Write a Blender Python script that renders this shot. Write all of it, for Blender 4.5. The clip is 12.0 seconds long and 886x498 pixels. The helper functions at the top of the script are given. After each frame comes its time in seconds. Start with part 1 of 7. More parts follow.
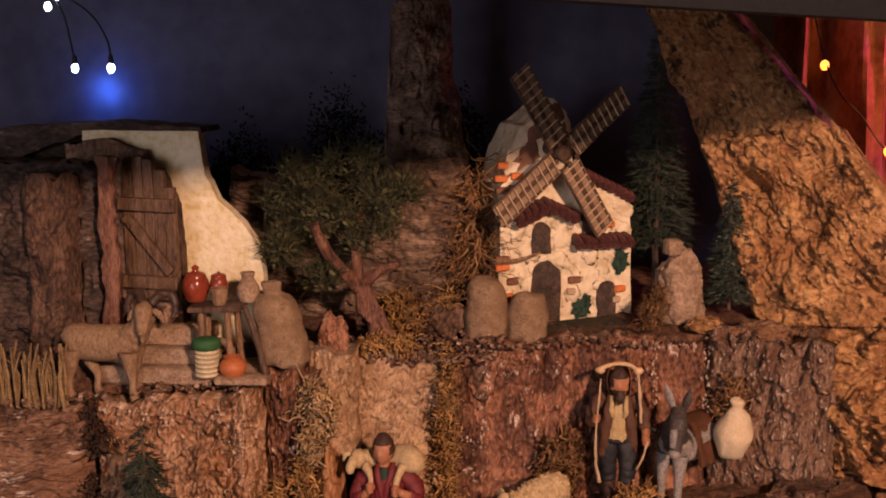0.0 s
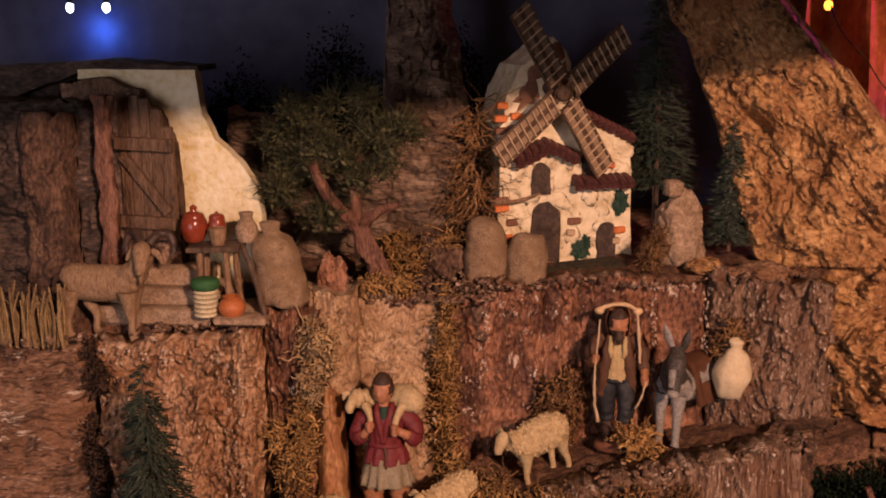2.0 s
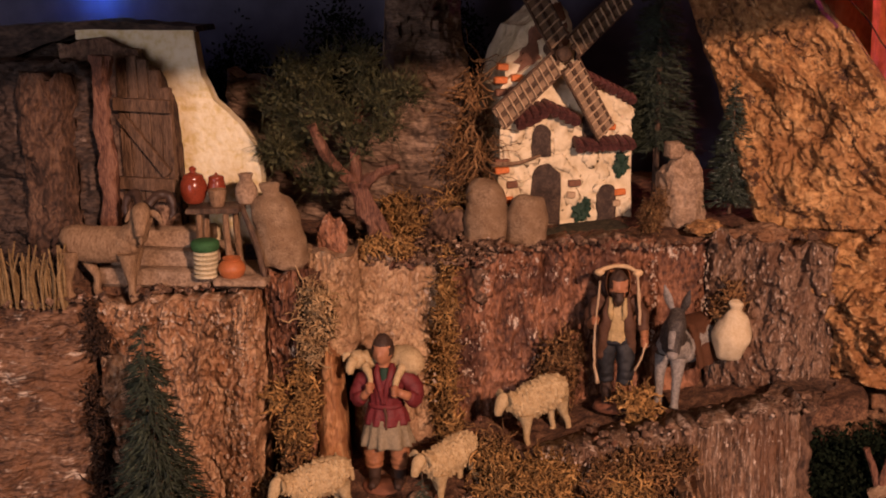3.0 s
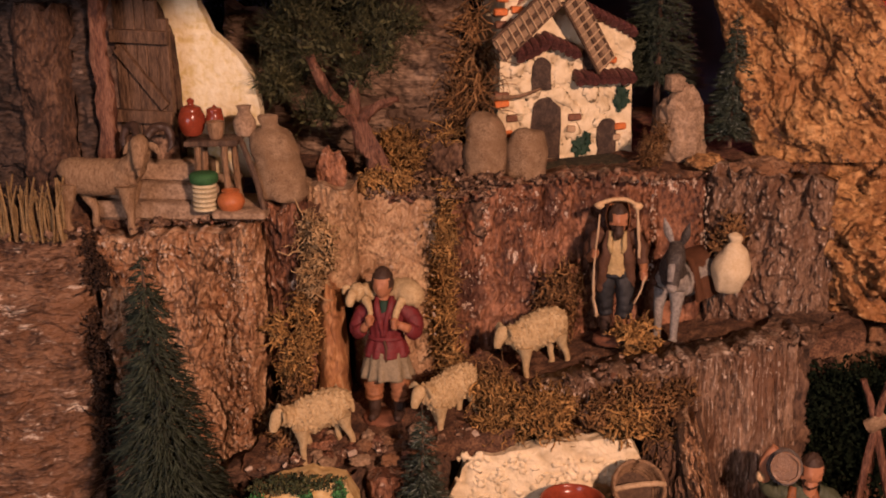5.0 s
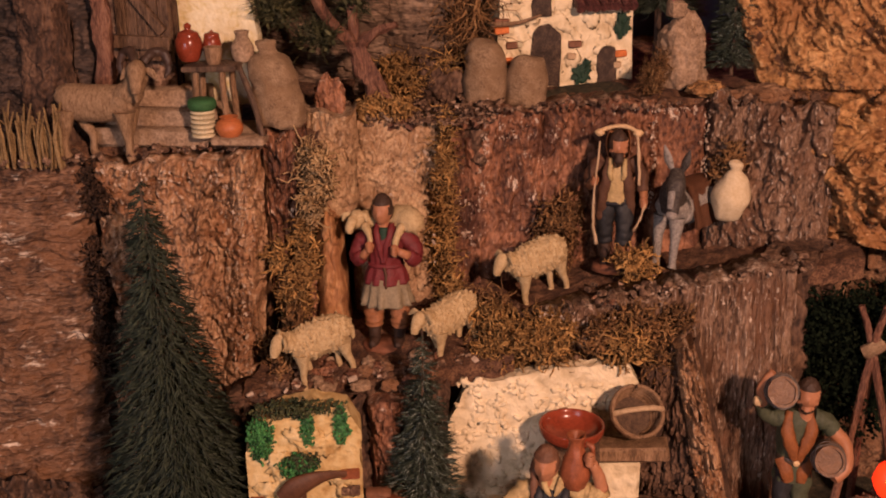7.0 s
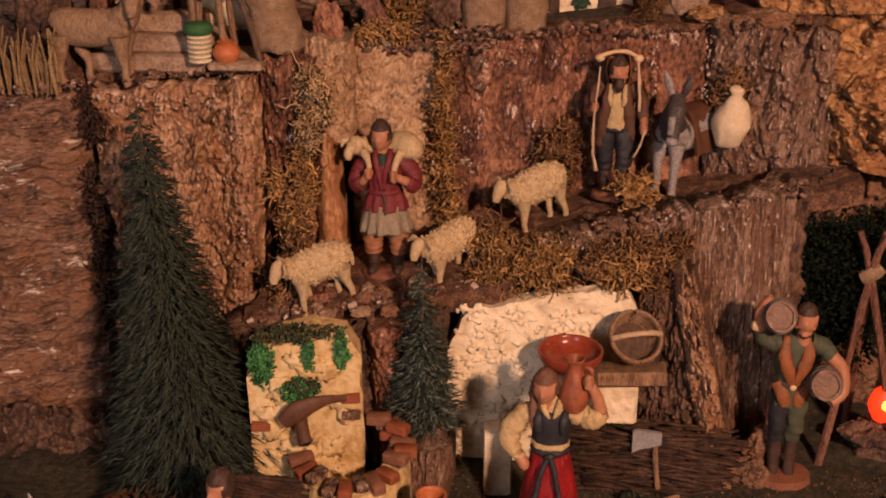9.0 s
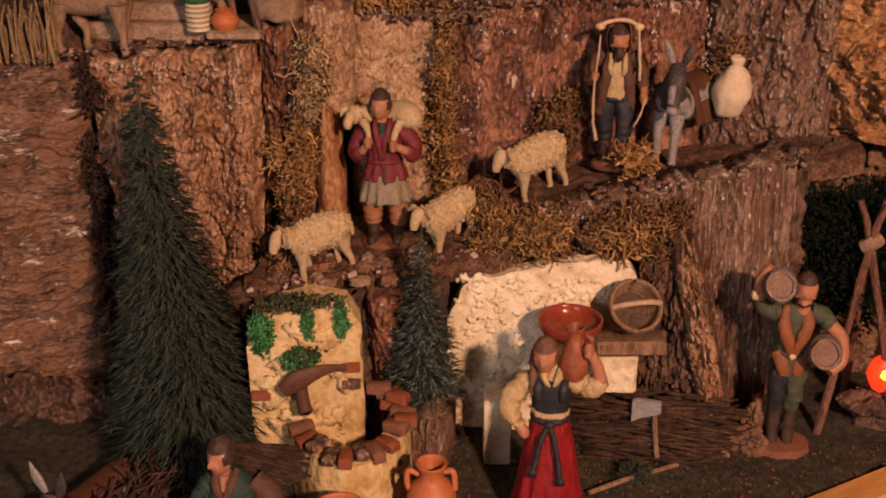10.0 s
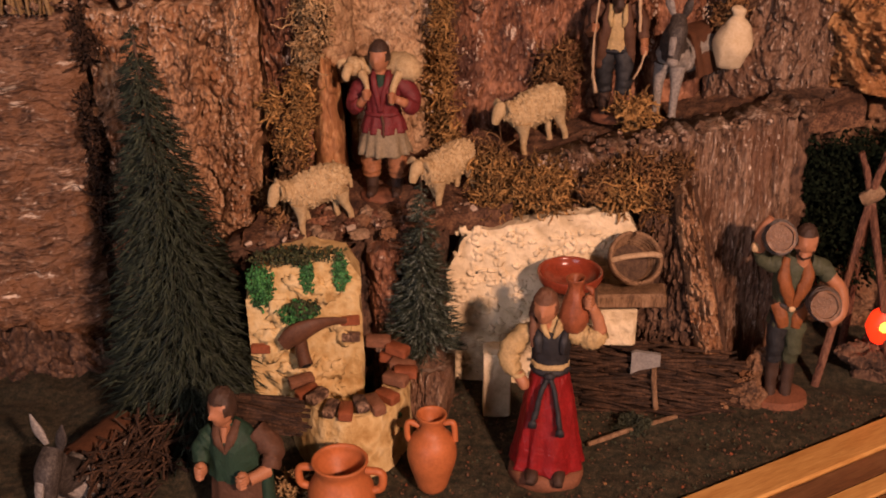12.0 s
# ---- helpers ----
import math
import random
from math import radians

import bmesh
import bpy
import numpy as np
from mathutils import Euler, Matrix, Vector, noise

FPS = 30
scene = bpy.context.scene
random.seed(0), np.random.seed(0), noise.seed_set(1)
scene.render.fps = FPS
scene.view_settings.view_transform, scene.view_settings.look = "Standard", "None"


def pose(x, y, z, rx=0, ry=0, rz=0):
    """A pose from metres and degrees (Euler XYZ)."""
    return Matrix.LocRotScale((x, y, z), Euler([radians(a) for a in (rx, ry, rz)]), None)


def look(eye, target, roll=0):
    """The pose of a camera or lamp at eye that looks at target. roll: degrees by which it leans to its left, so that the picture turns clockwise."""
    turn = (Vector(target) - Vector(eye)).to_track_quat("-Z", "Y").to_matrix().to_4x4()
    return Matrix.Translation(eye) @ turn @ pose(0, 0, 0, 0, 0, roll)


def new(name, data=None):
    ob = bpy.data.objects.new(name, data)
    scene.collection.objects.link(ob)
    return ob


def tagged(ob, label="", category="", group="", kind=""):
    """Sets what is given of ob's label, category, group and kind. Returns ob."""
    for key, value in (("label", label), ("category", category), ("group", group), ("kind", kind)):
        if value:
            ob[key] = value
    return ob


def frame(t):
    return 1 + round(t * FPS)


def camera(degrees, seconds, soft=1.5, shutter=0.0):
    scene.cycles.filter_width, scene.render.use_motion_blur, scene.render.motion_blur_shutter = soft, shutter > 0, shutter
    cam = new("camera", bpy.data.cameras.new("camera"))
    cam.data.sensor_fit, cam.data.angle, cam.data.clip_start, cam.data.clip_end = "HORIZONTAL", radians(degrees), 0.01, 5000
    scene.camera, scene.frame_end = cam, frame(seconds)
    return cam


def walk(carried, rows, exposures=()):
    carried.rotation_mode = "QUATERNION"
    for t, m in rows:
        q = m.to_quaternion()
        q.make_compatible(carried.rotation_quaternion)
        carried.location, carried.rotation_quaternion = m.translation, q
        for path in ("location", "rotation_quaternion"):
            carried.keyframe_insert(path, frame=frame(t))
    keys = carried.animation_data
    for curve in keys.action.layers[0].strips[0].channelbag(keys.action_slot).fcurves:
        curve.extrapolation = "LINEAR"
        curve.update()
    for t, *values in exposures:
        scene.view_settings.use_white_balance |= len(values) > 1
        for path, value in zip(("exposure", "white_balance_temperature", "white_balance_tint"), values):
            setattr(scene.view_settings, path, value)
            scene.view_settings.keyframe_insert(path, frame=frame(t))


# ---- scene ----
cam = camera(42.9, 12.0, soft=1.9)
PATH = [
    (0, (0.14435, -0.04162, 0.67758), (-0.10761, 1.91573, 0.35309), -0.27),
    (0.5, (0.14429, -0.04042, 0.67572), (-0.10722, 1.91321, 0.32919), -0.27),
    (1, (0.1442, -0.03949, 0.67367), (-0.10652, 1.91086, 0.3086), -0.27),
    (1.5, (0.14409, -0.03881, 0.67143), (-0.10566, 1.90721, 0.28335), -0.27),
    (2, (0.14394, -0.03838, 0.66903), (-0.10498, 1.90226, 0.25434), -0.27),
    (2.5, (0.14376, -0.03816, 0.66648), (-0.10433, 1.89621, 0.22301), -0.27),
    (3, (0.14355, -0.03813, 0.6638), (-0.10352, 1.88958, 0.19169), -0.27),
    (5, (0.14236, -0.03957, 0.65212), (-0.09884, 1.86338, 0.0859), -0.27),
    (5.5, (0.14197, -0.04021, 0.64905), (-0.09744, 1.85472, 0.05582), -0.27),
    (6, (0.14153, -0.04092, 0.64596), (-0.09585, 1.84553, 0.02552), -0.27),
    (6.5, (0.14106, -0.04168, 0.64285), (-0.09422, 1.83664, -0.00254), -0.27),
    (7, (0.14054, -0.04248, 0.63976), (-0.09263, 1.82852, -0.02732), -0.27),
    (9, (0.13801, -0.04554, 0.62783), (-0.08445, 1.7878, -0.13986), -0.27),
    (9.5, (0.13726, -0.04618, 0.62505), (-0.08265, 1.77877, -0.16311), -0.27),
    (10, (0.13645, -0.04672, 0.62239), (-0.08069, 1.76988, -0.18557), -0.27),
    (10.5, (0.1356, -0.04715, 0.61985), (-0.07866, 1.76142, -0.2067), -0.27),
    (11, (0.13469, -0.04744, 0.61747), (-0.07669, 1.75394, -0.22534), -0.27),
    (11.5, (0.13373, -0.04758, 0.61525), (-0.07484, 1.74684, -0.24298), -0.27),
    (12, (0.13271, -0.04754, 0.61322), (-0.07316, 1.74192, -0.25595), -0.27),
]
walk(cam, [(t, look(eye, target, roll)) for t, eye, target, roll in PATH])

# ---- light ----
world = bpy.data.worlds.new("dim_room")
scene.world = world
world.use_nodes = True
world.node_tree.nodes["Background"].inputs[0].default_value = (0.30, 0.36, 0.60, 1)
world.node_tree.nodes["Background"].inputs[1].default_value = 0.02


def lamp(name, kind, energy, colour, m, size=0.1):
    d = bpy.data.lights.new(name, kind)
    d.energy, d.color = energy, colour
    if kind == "AREA":
        d.size = size
    else:
        d.shadow_soft_size = size
    ob = new(name, d)
    ob.matrix_world = m
    return ob


lamp("warm_spotlight", "AREA", 67.5, (1.0, 0.582, 0.432), look((0.90, -0.85, 1.20), (0.05, 1.0, 0.25)), 0.10)
lamp("dim_room_light", "AREA", 23.0, (1.0, 0.86, 0.98), look((-0.9, -1.9, 0.62), (0.0, 1.0, 0.5)), 1.0)
lamp("blue_led_glow", "POINT", 0.16, (0.07, 0.20, 1.0), pose(-0.517, 1.444, 0.642), 0.006)
lamp("ember_light", "POINT", 0.05, (1.0, 0.12, 0.03), pose(0.455, 0.965, 0.06), 0.008)
lamp("magenta_stage_light", "POINT", 1.0, (1.0, 0.05, 0.55), pose(0.66, 1.66, 0.76), 0.02)
lamp("violet_stage_light", "POINT", 0.12, (0.75, 0.05, 1.0), pose(0.625, 1.69, 0.45), 0.01)
# Orange fill added to warm the drapery; no fixture is known there.
lamp("orange_drape_fill", "POINT", 0.85, (1.0, 0.36, 0.09), pose(0.64, 1.54, 0.60), 0.03)

# ---- materials ----
MATS = {}


def material(name, colours, scale=60.0, rough=0.8, bump=0.4, stretch=(1, 1, 1), fine=6.0, metal=0.0, spots=None, spot_at=0.66, spec=0.3, island=0.0, patch=None, crack=0.0, wear=None, spot_scale=0.0, wear_at=0.53):
    """A grained surface: colours from dark to light over two scales of noise, relief, spots, cracks and worn ridges."""
    m = bpy.data.materials.new(name)
    m.use_nodes = True
    nt = m.node_tree
    N, L = nt.nodes, nt.links
    bs = N["Principled BSDF"]
    tc = N.new("ShaderNodeTexCoord")
    mp = N.new("ShaderNodeMapping")
    mp.inputs["Scale"].default_value = stretch
    L.new(tc.outputs["Object"], mp.inputs["Vector"])
    a = N.new("ShaderNodeTexNoise")
    a.inputs["Scale"].default_value, a.inputs["Detail"].default_value, a.inputs["Roughness"].default_value = scale, 6, 0.62
    b = N.new("ShaderNodeTexNoise")
    b.inputs["Scale"].default_value, b.inputs["Detail"].default_value = scale * fine, 3
    for q in (a, b):
        L.new(mp.outputs[0], q.inputs["Vector"])
    mix = N.new("ShaderNodeMix")
    mix.inputs[0].default_value = 0.45
    L.new(a.outputs[0], mix.inputs[2])
    L.new(b.outputs[0], mix.inputs[3])
    ramp = N.new("ShaderNodeValToRGB")
    els = ramp.color_ramp.elements
    while len(els) < len(colours):
        els.new(0.5)
    for i, c in enumerate(colours):
        els[i].position = 0.385 + 0.23 * i / max(1, len(colours) - 1)
        els[i].color = (*c, 1)
    L.new(mix.outputs[0], ramp.inputs[0])
    col = ramp.outputs[0]
    if patch:
        lo = N.new("ShaderNodeTexNoise")
        lo.inputs["Scale"].default_value, lo.inputs["Detail"].default_value, lo.inputs["Roughness"].default_value = scale * 0.55, 5, 0.65
        off = N.new("ShaderNodeMapping")
        off.inputs["Location"].default_value = (3.7, 1.9, 5.3)
        L.new(tc.outputs["Object"], off.inputs["Vector"])
        L.new(off.outputs[0], lo.inputs["Vector"])
        sel = N.new("ShaderNodeMapRange")
        sel.inputs["From Min"].default_value, sel.inputs["From Max"].default_value, sel.inputs["To Max"].default_value = 0.46, 0.60, 0.8
        L.new(lo.outputs[0], sel.inputs["Value"])
        pm = N.new("ShaderNodeMix")
        pm.data_type = "RGBA"
        L.new(sel.outputs[0], pm.inputs[0])
        L.new(col, pm.inputs[6])
        pm.inputs[7].default_value = (*patch, 1)
        col = pm.outputs[2]
    if island:
        geo = N.new("ShaderNodeNewGeometry")
        hsv = N.new("ShaderNodeHueSaturation")
        rng = N.new("ShaderNodeMapRange")
        rng.inputs["To Min"].default_value, rng.inputs["To Max"].default_value = 1 - island, 1 + island
        L.new(geo.outputs["Random Per Island"], rng.inputs["Value"])
        L.new(rng.outputs[0], hsv.inputs["Value"])
        L.new(col, hsv.inputs["Color"])
        col = hsv.outputs[0]
    if spots:
        s = N.new("ShaderNodeTexNoise")
        s.inputs["Scale"].default_value, s.inputs["Detail"].default_value, s.inputs["Roughness"].default_value = spot_scale or scale * 1.25, 9, 0.72
        L.new(mp.outputs[0], s.inputs["Vector"])
        cut = N.new("ShaderNodeMapRange")
        cut.inputs["From Min"].default_value, cut.inputs["From Max"].default_value = spot_at, spot_at + 0.06
        L.new(s.outputs[0], cut.inputs["Value"])
        mx = N.new("ShaderNodeMix")
        mx.data_type = "RGBA"
        L.new(cut.outputs[0], mx.inputs[0])
        L.new(col, mx.inputs[6])
        mx.inputs[7].default_value = (*spots, 1)
        col = mx.outputs[2]
    height = mix.outputs[0]
    # With crack above zero, crevice shade is mixed into the colour along the lines.
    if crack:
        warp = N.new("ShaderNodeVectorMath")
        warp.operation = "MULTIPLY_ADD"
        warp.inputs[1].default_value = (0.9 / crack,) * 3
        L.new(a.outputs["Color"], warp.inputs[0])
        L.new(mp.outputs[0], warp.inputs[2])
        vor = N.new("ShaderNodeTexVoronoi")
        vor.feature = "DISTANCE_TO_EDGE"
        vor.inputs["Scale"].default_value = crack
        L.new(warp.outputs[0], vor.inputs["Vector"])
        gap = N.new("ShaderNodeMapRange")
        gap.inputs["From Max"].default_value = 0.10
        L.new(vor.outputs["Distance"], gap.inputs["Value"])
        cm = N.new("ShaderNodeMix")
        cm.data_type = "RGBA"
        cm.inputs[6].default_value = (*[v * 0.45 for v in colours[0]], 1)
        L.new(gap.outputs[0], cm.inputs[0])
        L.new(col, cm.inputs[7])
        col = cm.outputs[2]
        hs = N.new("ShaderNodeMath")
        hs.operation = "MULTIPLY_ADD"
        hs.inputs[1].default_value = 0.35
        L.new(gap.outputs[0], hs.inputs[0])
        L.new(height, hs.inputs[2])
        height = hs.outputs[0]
    if wear:
        geo = N.new("ShaderNodeNewGeometry")
        rim = N.new("ShaderNodeMapRange")
        rim.inputs["From Min"].default_value, rim.inputs["From Max"].default_value = wear_at, wear_at + 0.07
        L.new(geo.outputs["Pointiness"], rim.inputs["Value"])
        wn = N.new("ShaderNodeTexNoise")
        wn.inputs["Scale"].default_value, wn.inputs["Detail"].default_value, wn.inputs["Roughness"].default_value = 120, 6, 0.7
        L.new(tc.outputs["Object"], wn.inputs["Vector"])
        wc = N.new("ShaderNodeMapRange")
        wc.inputs["From Min"].default_value, wc.inputs["From Max"].default_value = 0.48, 0.58
        L.new(wn.outputs[0], wc.inputs["Value"])
        both = N.new("ShaderNodeMath")
        both.operation = "MULTIPLY"
        L.new(rim.outputs[0], both.inputs[0])
        L.new(wc.outputs[0], both.inputs[1])
        wm = N.new("ShaderNodeMix")
        wm.data_type = "RGBA"
        L.new(both.outputs[0], wm.inputs[0])
        L.new(col, wm.inputs[6])
        wm.inputs[7].default_value = (*wear, 1)
        col = wm.outputs[2]
    L.new(col, bs.inputs["Base Color"])
    bs.inputs["Roughness"].default_value, bs.inputs["Metallic"].default_value = rough, metal
    bs.inputs["Specular IOR Level"].default_value = spec
    if bump:
        bp = N.new("ShaderNodeBump")
        bp.inputs["Strength"].default_value, bp.inputs["Distance"].default_value = bump, 0.36 / scale
        L.new(height, bp.inputs["Height"])
        L.new(bp.outputs[0], bs.inputs["Normal"])
    MATS[name] = m
    return m


def glow(name, colour, strength):
    m = bpy.data.materials.new(name)
    m.use_nodes = True
    bs = m.node_tree.nodes["Principled BSDF"]
    bs.inputs["Base Color"].default_value = (*colour, 1)
    bs.inputs["Emission Color"].default_value, bs.inputs["Emission Strength"].default_value = (*colour, 1), strength
    MATS[name] = m
    return m


def paint(name, c, rough=0.5, scale=90, bump=0.15, spread=0.25):
    return material(name, [tuple(v * (1 - spread) for v in c), c, tuple(min(1, v * (1 + spread)) for v in c)], scale, rough, bump)


WHITE_STREAK = (0.62, 0.50, 0.38)
material("bark_red", [(0.045, 0.018, 0.010), (0.185, 0.078, 0.039), (0.35, 0.165, 0.088)], 34, 0.62, 1.0, (1.0, 1.0, 0.55), 7, spots=WHITE_STREAK, spot_at=0.615, spot_scale=75, patch=(0.06, 0.024, 0.015), wear=(0.60, 0.47, 0.35), wear_at=0.54)
material("bark_tan", [(0.075, 0.036, 0.018), (0.30, 0.165, 0.085), (0.48, 0.30, 0.165)], 42, 0.5, 1.0, (1.0, 1.0, 0.7), 7, spots=WHITE_STREAK, spot_at=0.64, spot_scale=90, patch=(0.22, 0.092, 0.036), wear=(0.64, 0.50, 0.36), wear_at=0.53)
material("bark_pale", [(0.14, 0.078, 0.038), (0.38, 0.24, 0.13), (0.54, 0.38, 0.22)], 48, 0.6, 1.0, (1.0, 1.0, 0.8), 7, spots=(0.16, 0.085, 0.045), spot_at=0.60, spot_scale=55, patch=(0.28, 0.16, 0.08), wear=(0.62, 0.49, 0.34))
material("bark_grey", [(0.035, 0.018, 0.011), (0.155, 0.088, 0.052), (0.29, 0.185, 0.118)], 42, 0.62, 1.0, (1.6, 1.6, 0.35), 7, spots=WHITE_STREAK, spot_at=0.62, spot_scale=80, patch=(0.13, 0.06, 0.030), wear=(0.60, 0.49, 0.38), wear_at=0.53)
material("bark_banded", [(0.035, 0.017, 0.010), (0.13, 0.067, 0.036), (0.25, 0.14, 0.08)], 36, 0.5, 1.0, (0.7, 0.7, 2.2), 6, spots=WHITE_STREAK, spot_at=0.595, spot_scale=30, patch=(0.20, 0.095, 0.045), wear=(0.60, 0.48, 0.36), wear_at=0.535)
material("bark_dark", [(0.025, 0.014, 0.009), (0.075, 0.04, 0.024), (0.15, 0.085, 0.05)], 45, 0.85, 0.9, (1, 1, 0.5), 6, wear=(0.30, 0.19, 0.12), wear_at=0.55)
material("bark_orange", [(0.18, 0.075, 0.028), (0.34, 0.16, 0.06), (0.45, 0.26, 0.12)], 60, 0.7, 0.6, (1, 1, 0.35), 6, spots=(0.6, 0.5, 0.4), spot_at=0.70, patch=(0.24, 0.10, 0.04))
material("stone_layered", [(0.062, 0.040, 0.026), (0.17, 0.11, 0.070), (0.29, 0.20, 0.132)], 40, 0.85, 0.9, (0.5, 0.5, 2.0), 6, patch=(0.075, 0.045, 0.028))
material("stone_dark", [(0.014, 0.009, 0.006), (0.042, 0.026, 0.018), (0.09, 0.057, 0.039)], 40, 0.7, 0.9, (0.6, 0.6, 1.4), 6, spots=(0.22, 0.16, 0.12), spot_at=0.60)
material("rock_gold", [(0.09, 0.038, 0.013), (0.31, 0.158, 0.057), (0.52, 0.30, 0.122)], 26, 0.7, 1.0, (1, 1, 1), 6, spots=(0.05, 0.022, 0.010), spot_at=0.545, spot_scale=48, patch=(0.24, 0.105, 0.036), wear=(0.62, 0.40, 0.19), wear_at=0.53)
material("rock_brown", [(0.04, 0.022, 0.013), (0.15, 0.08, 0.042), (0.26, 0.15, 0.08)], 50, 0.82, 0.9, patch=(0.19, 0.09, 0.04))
material("soil", [(0.03, 0.014, 0.008), (0.095, 0.045, 0.024), (0.19, 0.10, 0.052)], 110, 0.95, 1.0, fine=5, spots=(0.26, 0.10, 0.04), spot_at=0.66)
material("ground_grit", [(0.010, 0.011, 0.006), (0.032, 0.028, 0.015), (0.075, 0.055, 0.030)], 130, 0.95, 1.0, fine=5, spots=(0.18, 0.08, 0.035), spot_at=0.66)
material("plaster_mill", [(0.48, 0.37, 0.215), (0.65, 0.53, 0.335), (0.73, 0.61, 0.41)], 26, 0.75, 0.8, fine=3)
material("plaster_cream", [(0.36, 0.22, 0.075), (0.51, 0.36, 0.155), (0.58, 0.45, 0.235)], 34, 0.75, 0.8, fine=3)
material("plaster_stained", [(0.54, 0.42, 0.18), (0.66, 0.56, 0.35), (0.71, 0.63, 0.44)], 30, 0.8, 0.35, fine=5, spots=(0.62, 0.42, 0.12), spot_at=0.68)
material("wood_dark", [(0.035, 0.02, 0.012), (0.085, 0.05, 0.03), (0.14, 0.085, 0.05)], 70, 0.7, 0.6, (2.5, 2.5, 0.4))
material("wood_mid", [(0.09, 0.05, 0.025), (0.20, 0.115, 0.06), (0.29, 0.18, 0.10)], 60, 0.65, 0.5, (2.5, 2.5, 0.5))
material("wood_door", [(0.045, 0.024, 0.013), (0.11, 0.062, 0.034), (0.17, 0.10, 0.058)], 60, 0.7, 0.6, (2.5, 2.5, 0.5))
material("wood_pale", [(0.30, 0.20, 0.11), (0.42, 0.29, 0.17), (0.50, 0.36, 0.22)], 60, 0.6, 0.4, (2.5, 2.5, 0.5))
material("wood_honey", [(0.36, 0.17, 0.045), (0.46, 0.24, 0.07), (0.54, 0.31, 0.10)], 45, 0.35, 0.1, (0.25, 3.0, 1.0), spec=0.5)
material("wood_walnut", [(0.10, 0.045, 0.02), (0.15, 0.07, 0.03), (0.20, 0.10, 0.045)], 45, 0.35, 0.1, (0.25, 3.0, 1.0), spec=0.5)
material("stone_step", [(0.16, 0.10, 0.06), (0.27, 0.18, 0.11), (0.36, 0.25, 0.16)], 60, 0.85, 0.5)
material("burlap", [(0.13, 0.078, 0.042), (0.225, 0.145, 0.082), (0.31, 0.21, 0.125)], 90, 0.95, 0.9, fine=7, patch=(0.19, 0.115, 0.06))
material("linen", [(0.47, 0.36, 0.215), (0.52, 0.41, 0.255), (0.56, 0.45, 0.29)], 150, 0.9, 0.6, fine=4)
paint("brick_orange", (0.50, 0.14, 0.035), 0.6)
paint("brick_brown", (0.17, 0.075, 0.04), 0.6)
material("roof_tile", [(0.028, 0.011, 0.010), (0.075, 0.026, 0.022), (0.14, 0.055, 0.045)], 80, 0.55, 0.5, island=0.25)
material("door_brown", [(0.016, 0.009, 0.006), (0.045, 0.027, 0.018), (0.10, 0.062, 0.04)], 150, 0.6, 0.9)
paint("terracotta", (0.36, 0.11, 0.036), 0.5, 60, 0.1, 0.15)
paint("glaze_red", (0.19, 0.036, 0.017), 0.2, 60, 0.05)
paint("terracotta_dark", (0.20, 0.06, 0.025), 0.5)
paint("rope_cream", (0.50, 0.42, 0.26), 0.8)
paint("cloth_green", (0.025, 0.085, 0.026), 0.8)
material("fir_needle", [(0.010, 0.014, 0.008), (0.021, 0.029, 0.016), (0.042, 0.053, 0.031)], 90, 0.6, 0, island=0.4)
material("fir_tip", [(0.07, 0.09, 0.075), (0.22, 0.25, 0.205)], 90, 0.6, 0)
material("leaf_olive", [(0.014, 0.015, 0.006), (0.040, 0.041, 0.016), (0.09, 0.082, 0.034)], 60, 0.7, 0, island=0.5)
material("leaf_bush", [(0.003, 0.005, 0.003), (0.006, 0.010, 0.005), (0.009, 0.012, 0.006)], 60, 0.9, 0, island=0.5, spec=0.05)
material("ivy_green", [(0.010, 0.04, 0.012), (0.03, 0.12, 0.03), (0.06, 0.22, 0.06)], 70, 0.6, 0.3, island=0.6)
material("ivy_dry", [(0.012, 0.020, 0.008), (0.035, 0.045, 0.016), (0.08, 0.075, 0.03)], 70, 0.7, 0.3, island=0.6)
material("moss_gold", [(0.12, 0.06, 0.018), (0.28, 0.15, 0.048), (0.42, 0.25, 0.09)], 90, 0.9, 0, island=0.45)
material("moss_pale", [(0.20, 0.115, 0.05), (0.36, 0.235, 0.11), (0.47, 0.33, 0.17)], 90, 0.9, 0, island=0.3)
material("moss_brown", [(0.08, 0.038, 0.014), (0.18, 0.09, 0.034), (0.28, 0.16, 0.065)], 90, 0.9, 0, island=0.45)
material("reed", [(0.10, 0.062, 0.026), (0.19, 0.12, 0.052), (0.26, 0.175, 0.08)], 90, 0.8, 0, island=0.3)
material("twig", [(0.012, 0.006, 0.003), (0.036, 0.018, 0.009), (0.075, 0.038, 0.020)], 90, 0.85, 0, island=0.4)
material("trunk_red", [(0.05, 0.02, 0.012), (0.13, 0.055, 0.032), (0.22, 0.11, 0.065)], 60, 0.65, 0.8, (2, 2, 0.4))
material("wool_cream", [(0.33, 0.225, 0.105), (0.41, 0.295, 0.15), (0.48, 0.36, 0.195)], 220, 0.75, 1.0, fine=3)
paint("skin", (0.32, 0.14, 0.07), 0.5, 90, 0.05, 0.12)
paint("hair_dark", (0.045, 0.025, 0.016), 0.6, 160, 0.5)
paint("hair_brown", (0.12, 0.055, 0.03), 0.6, 160, 0.5)
paint("tunic_red", (0.12, 0.016, 0.017), 0.6, 70, 0.35, 0.22)
paint("skirt_red", (0.19, 0.010, 0.011), 0.38, 70, 0.35, 0.22)
paint("blouse_cream", (0.36, 0.255, 0.115), 0.6, 70, 0.35, 0.22)
paint("cloth_black", (0.018, 0.018, 0.02), 0.55, 160, 0.4)
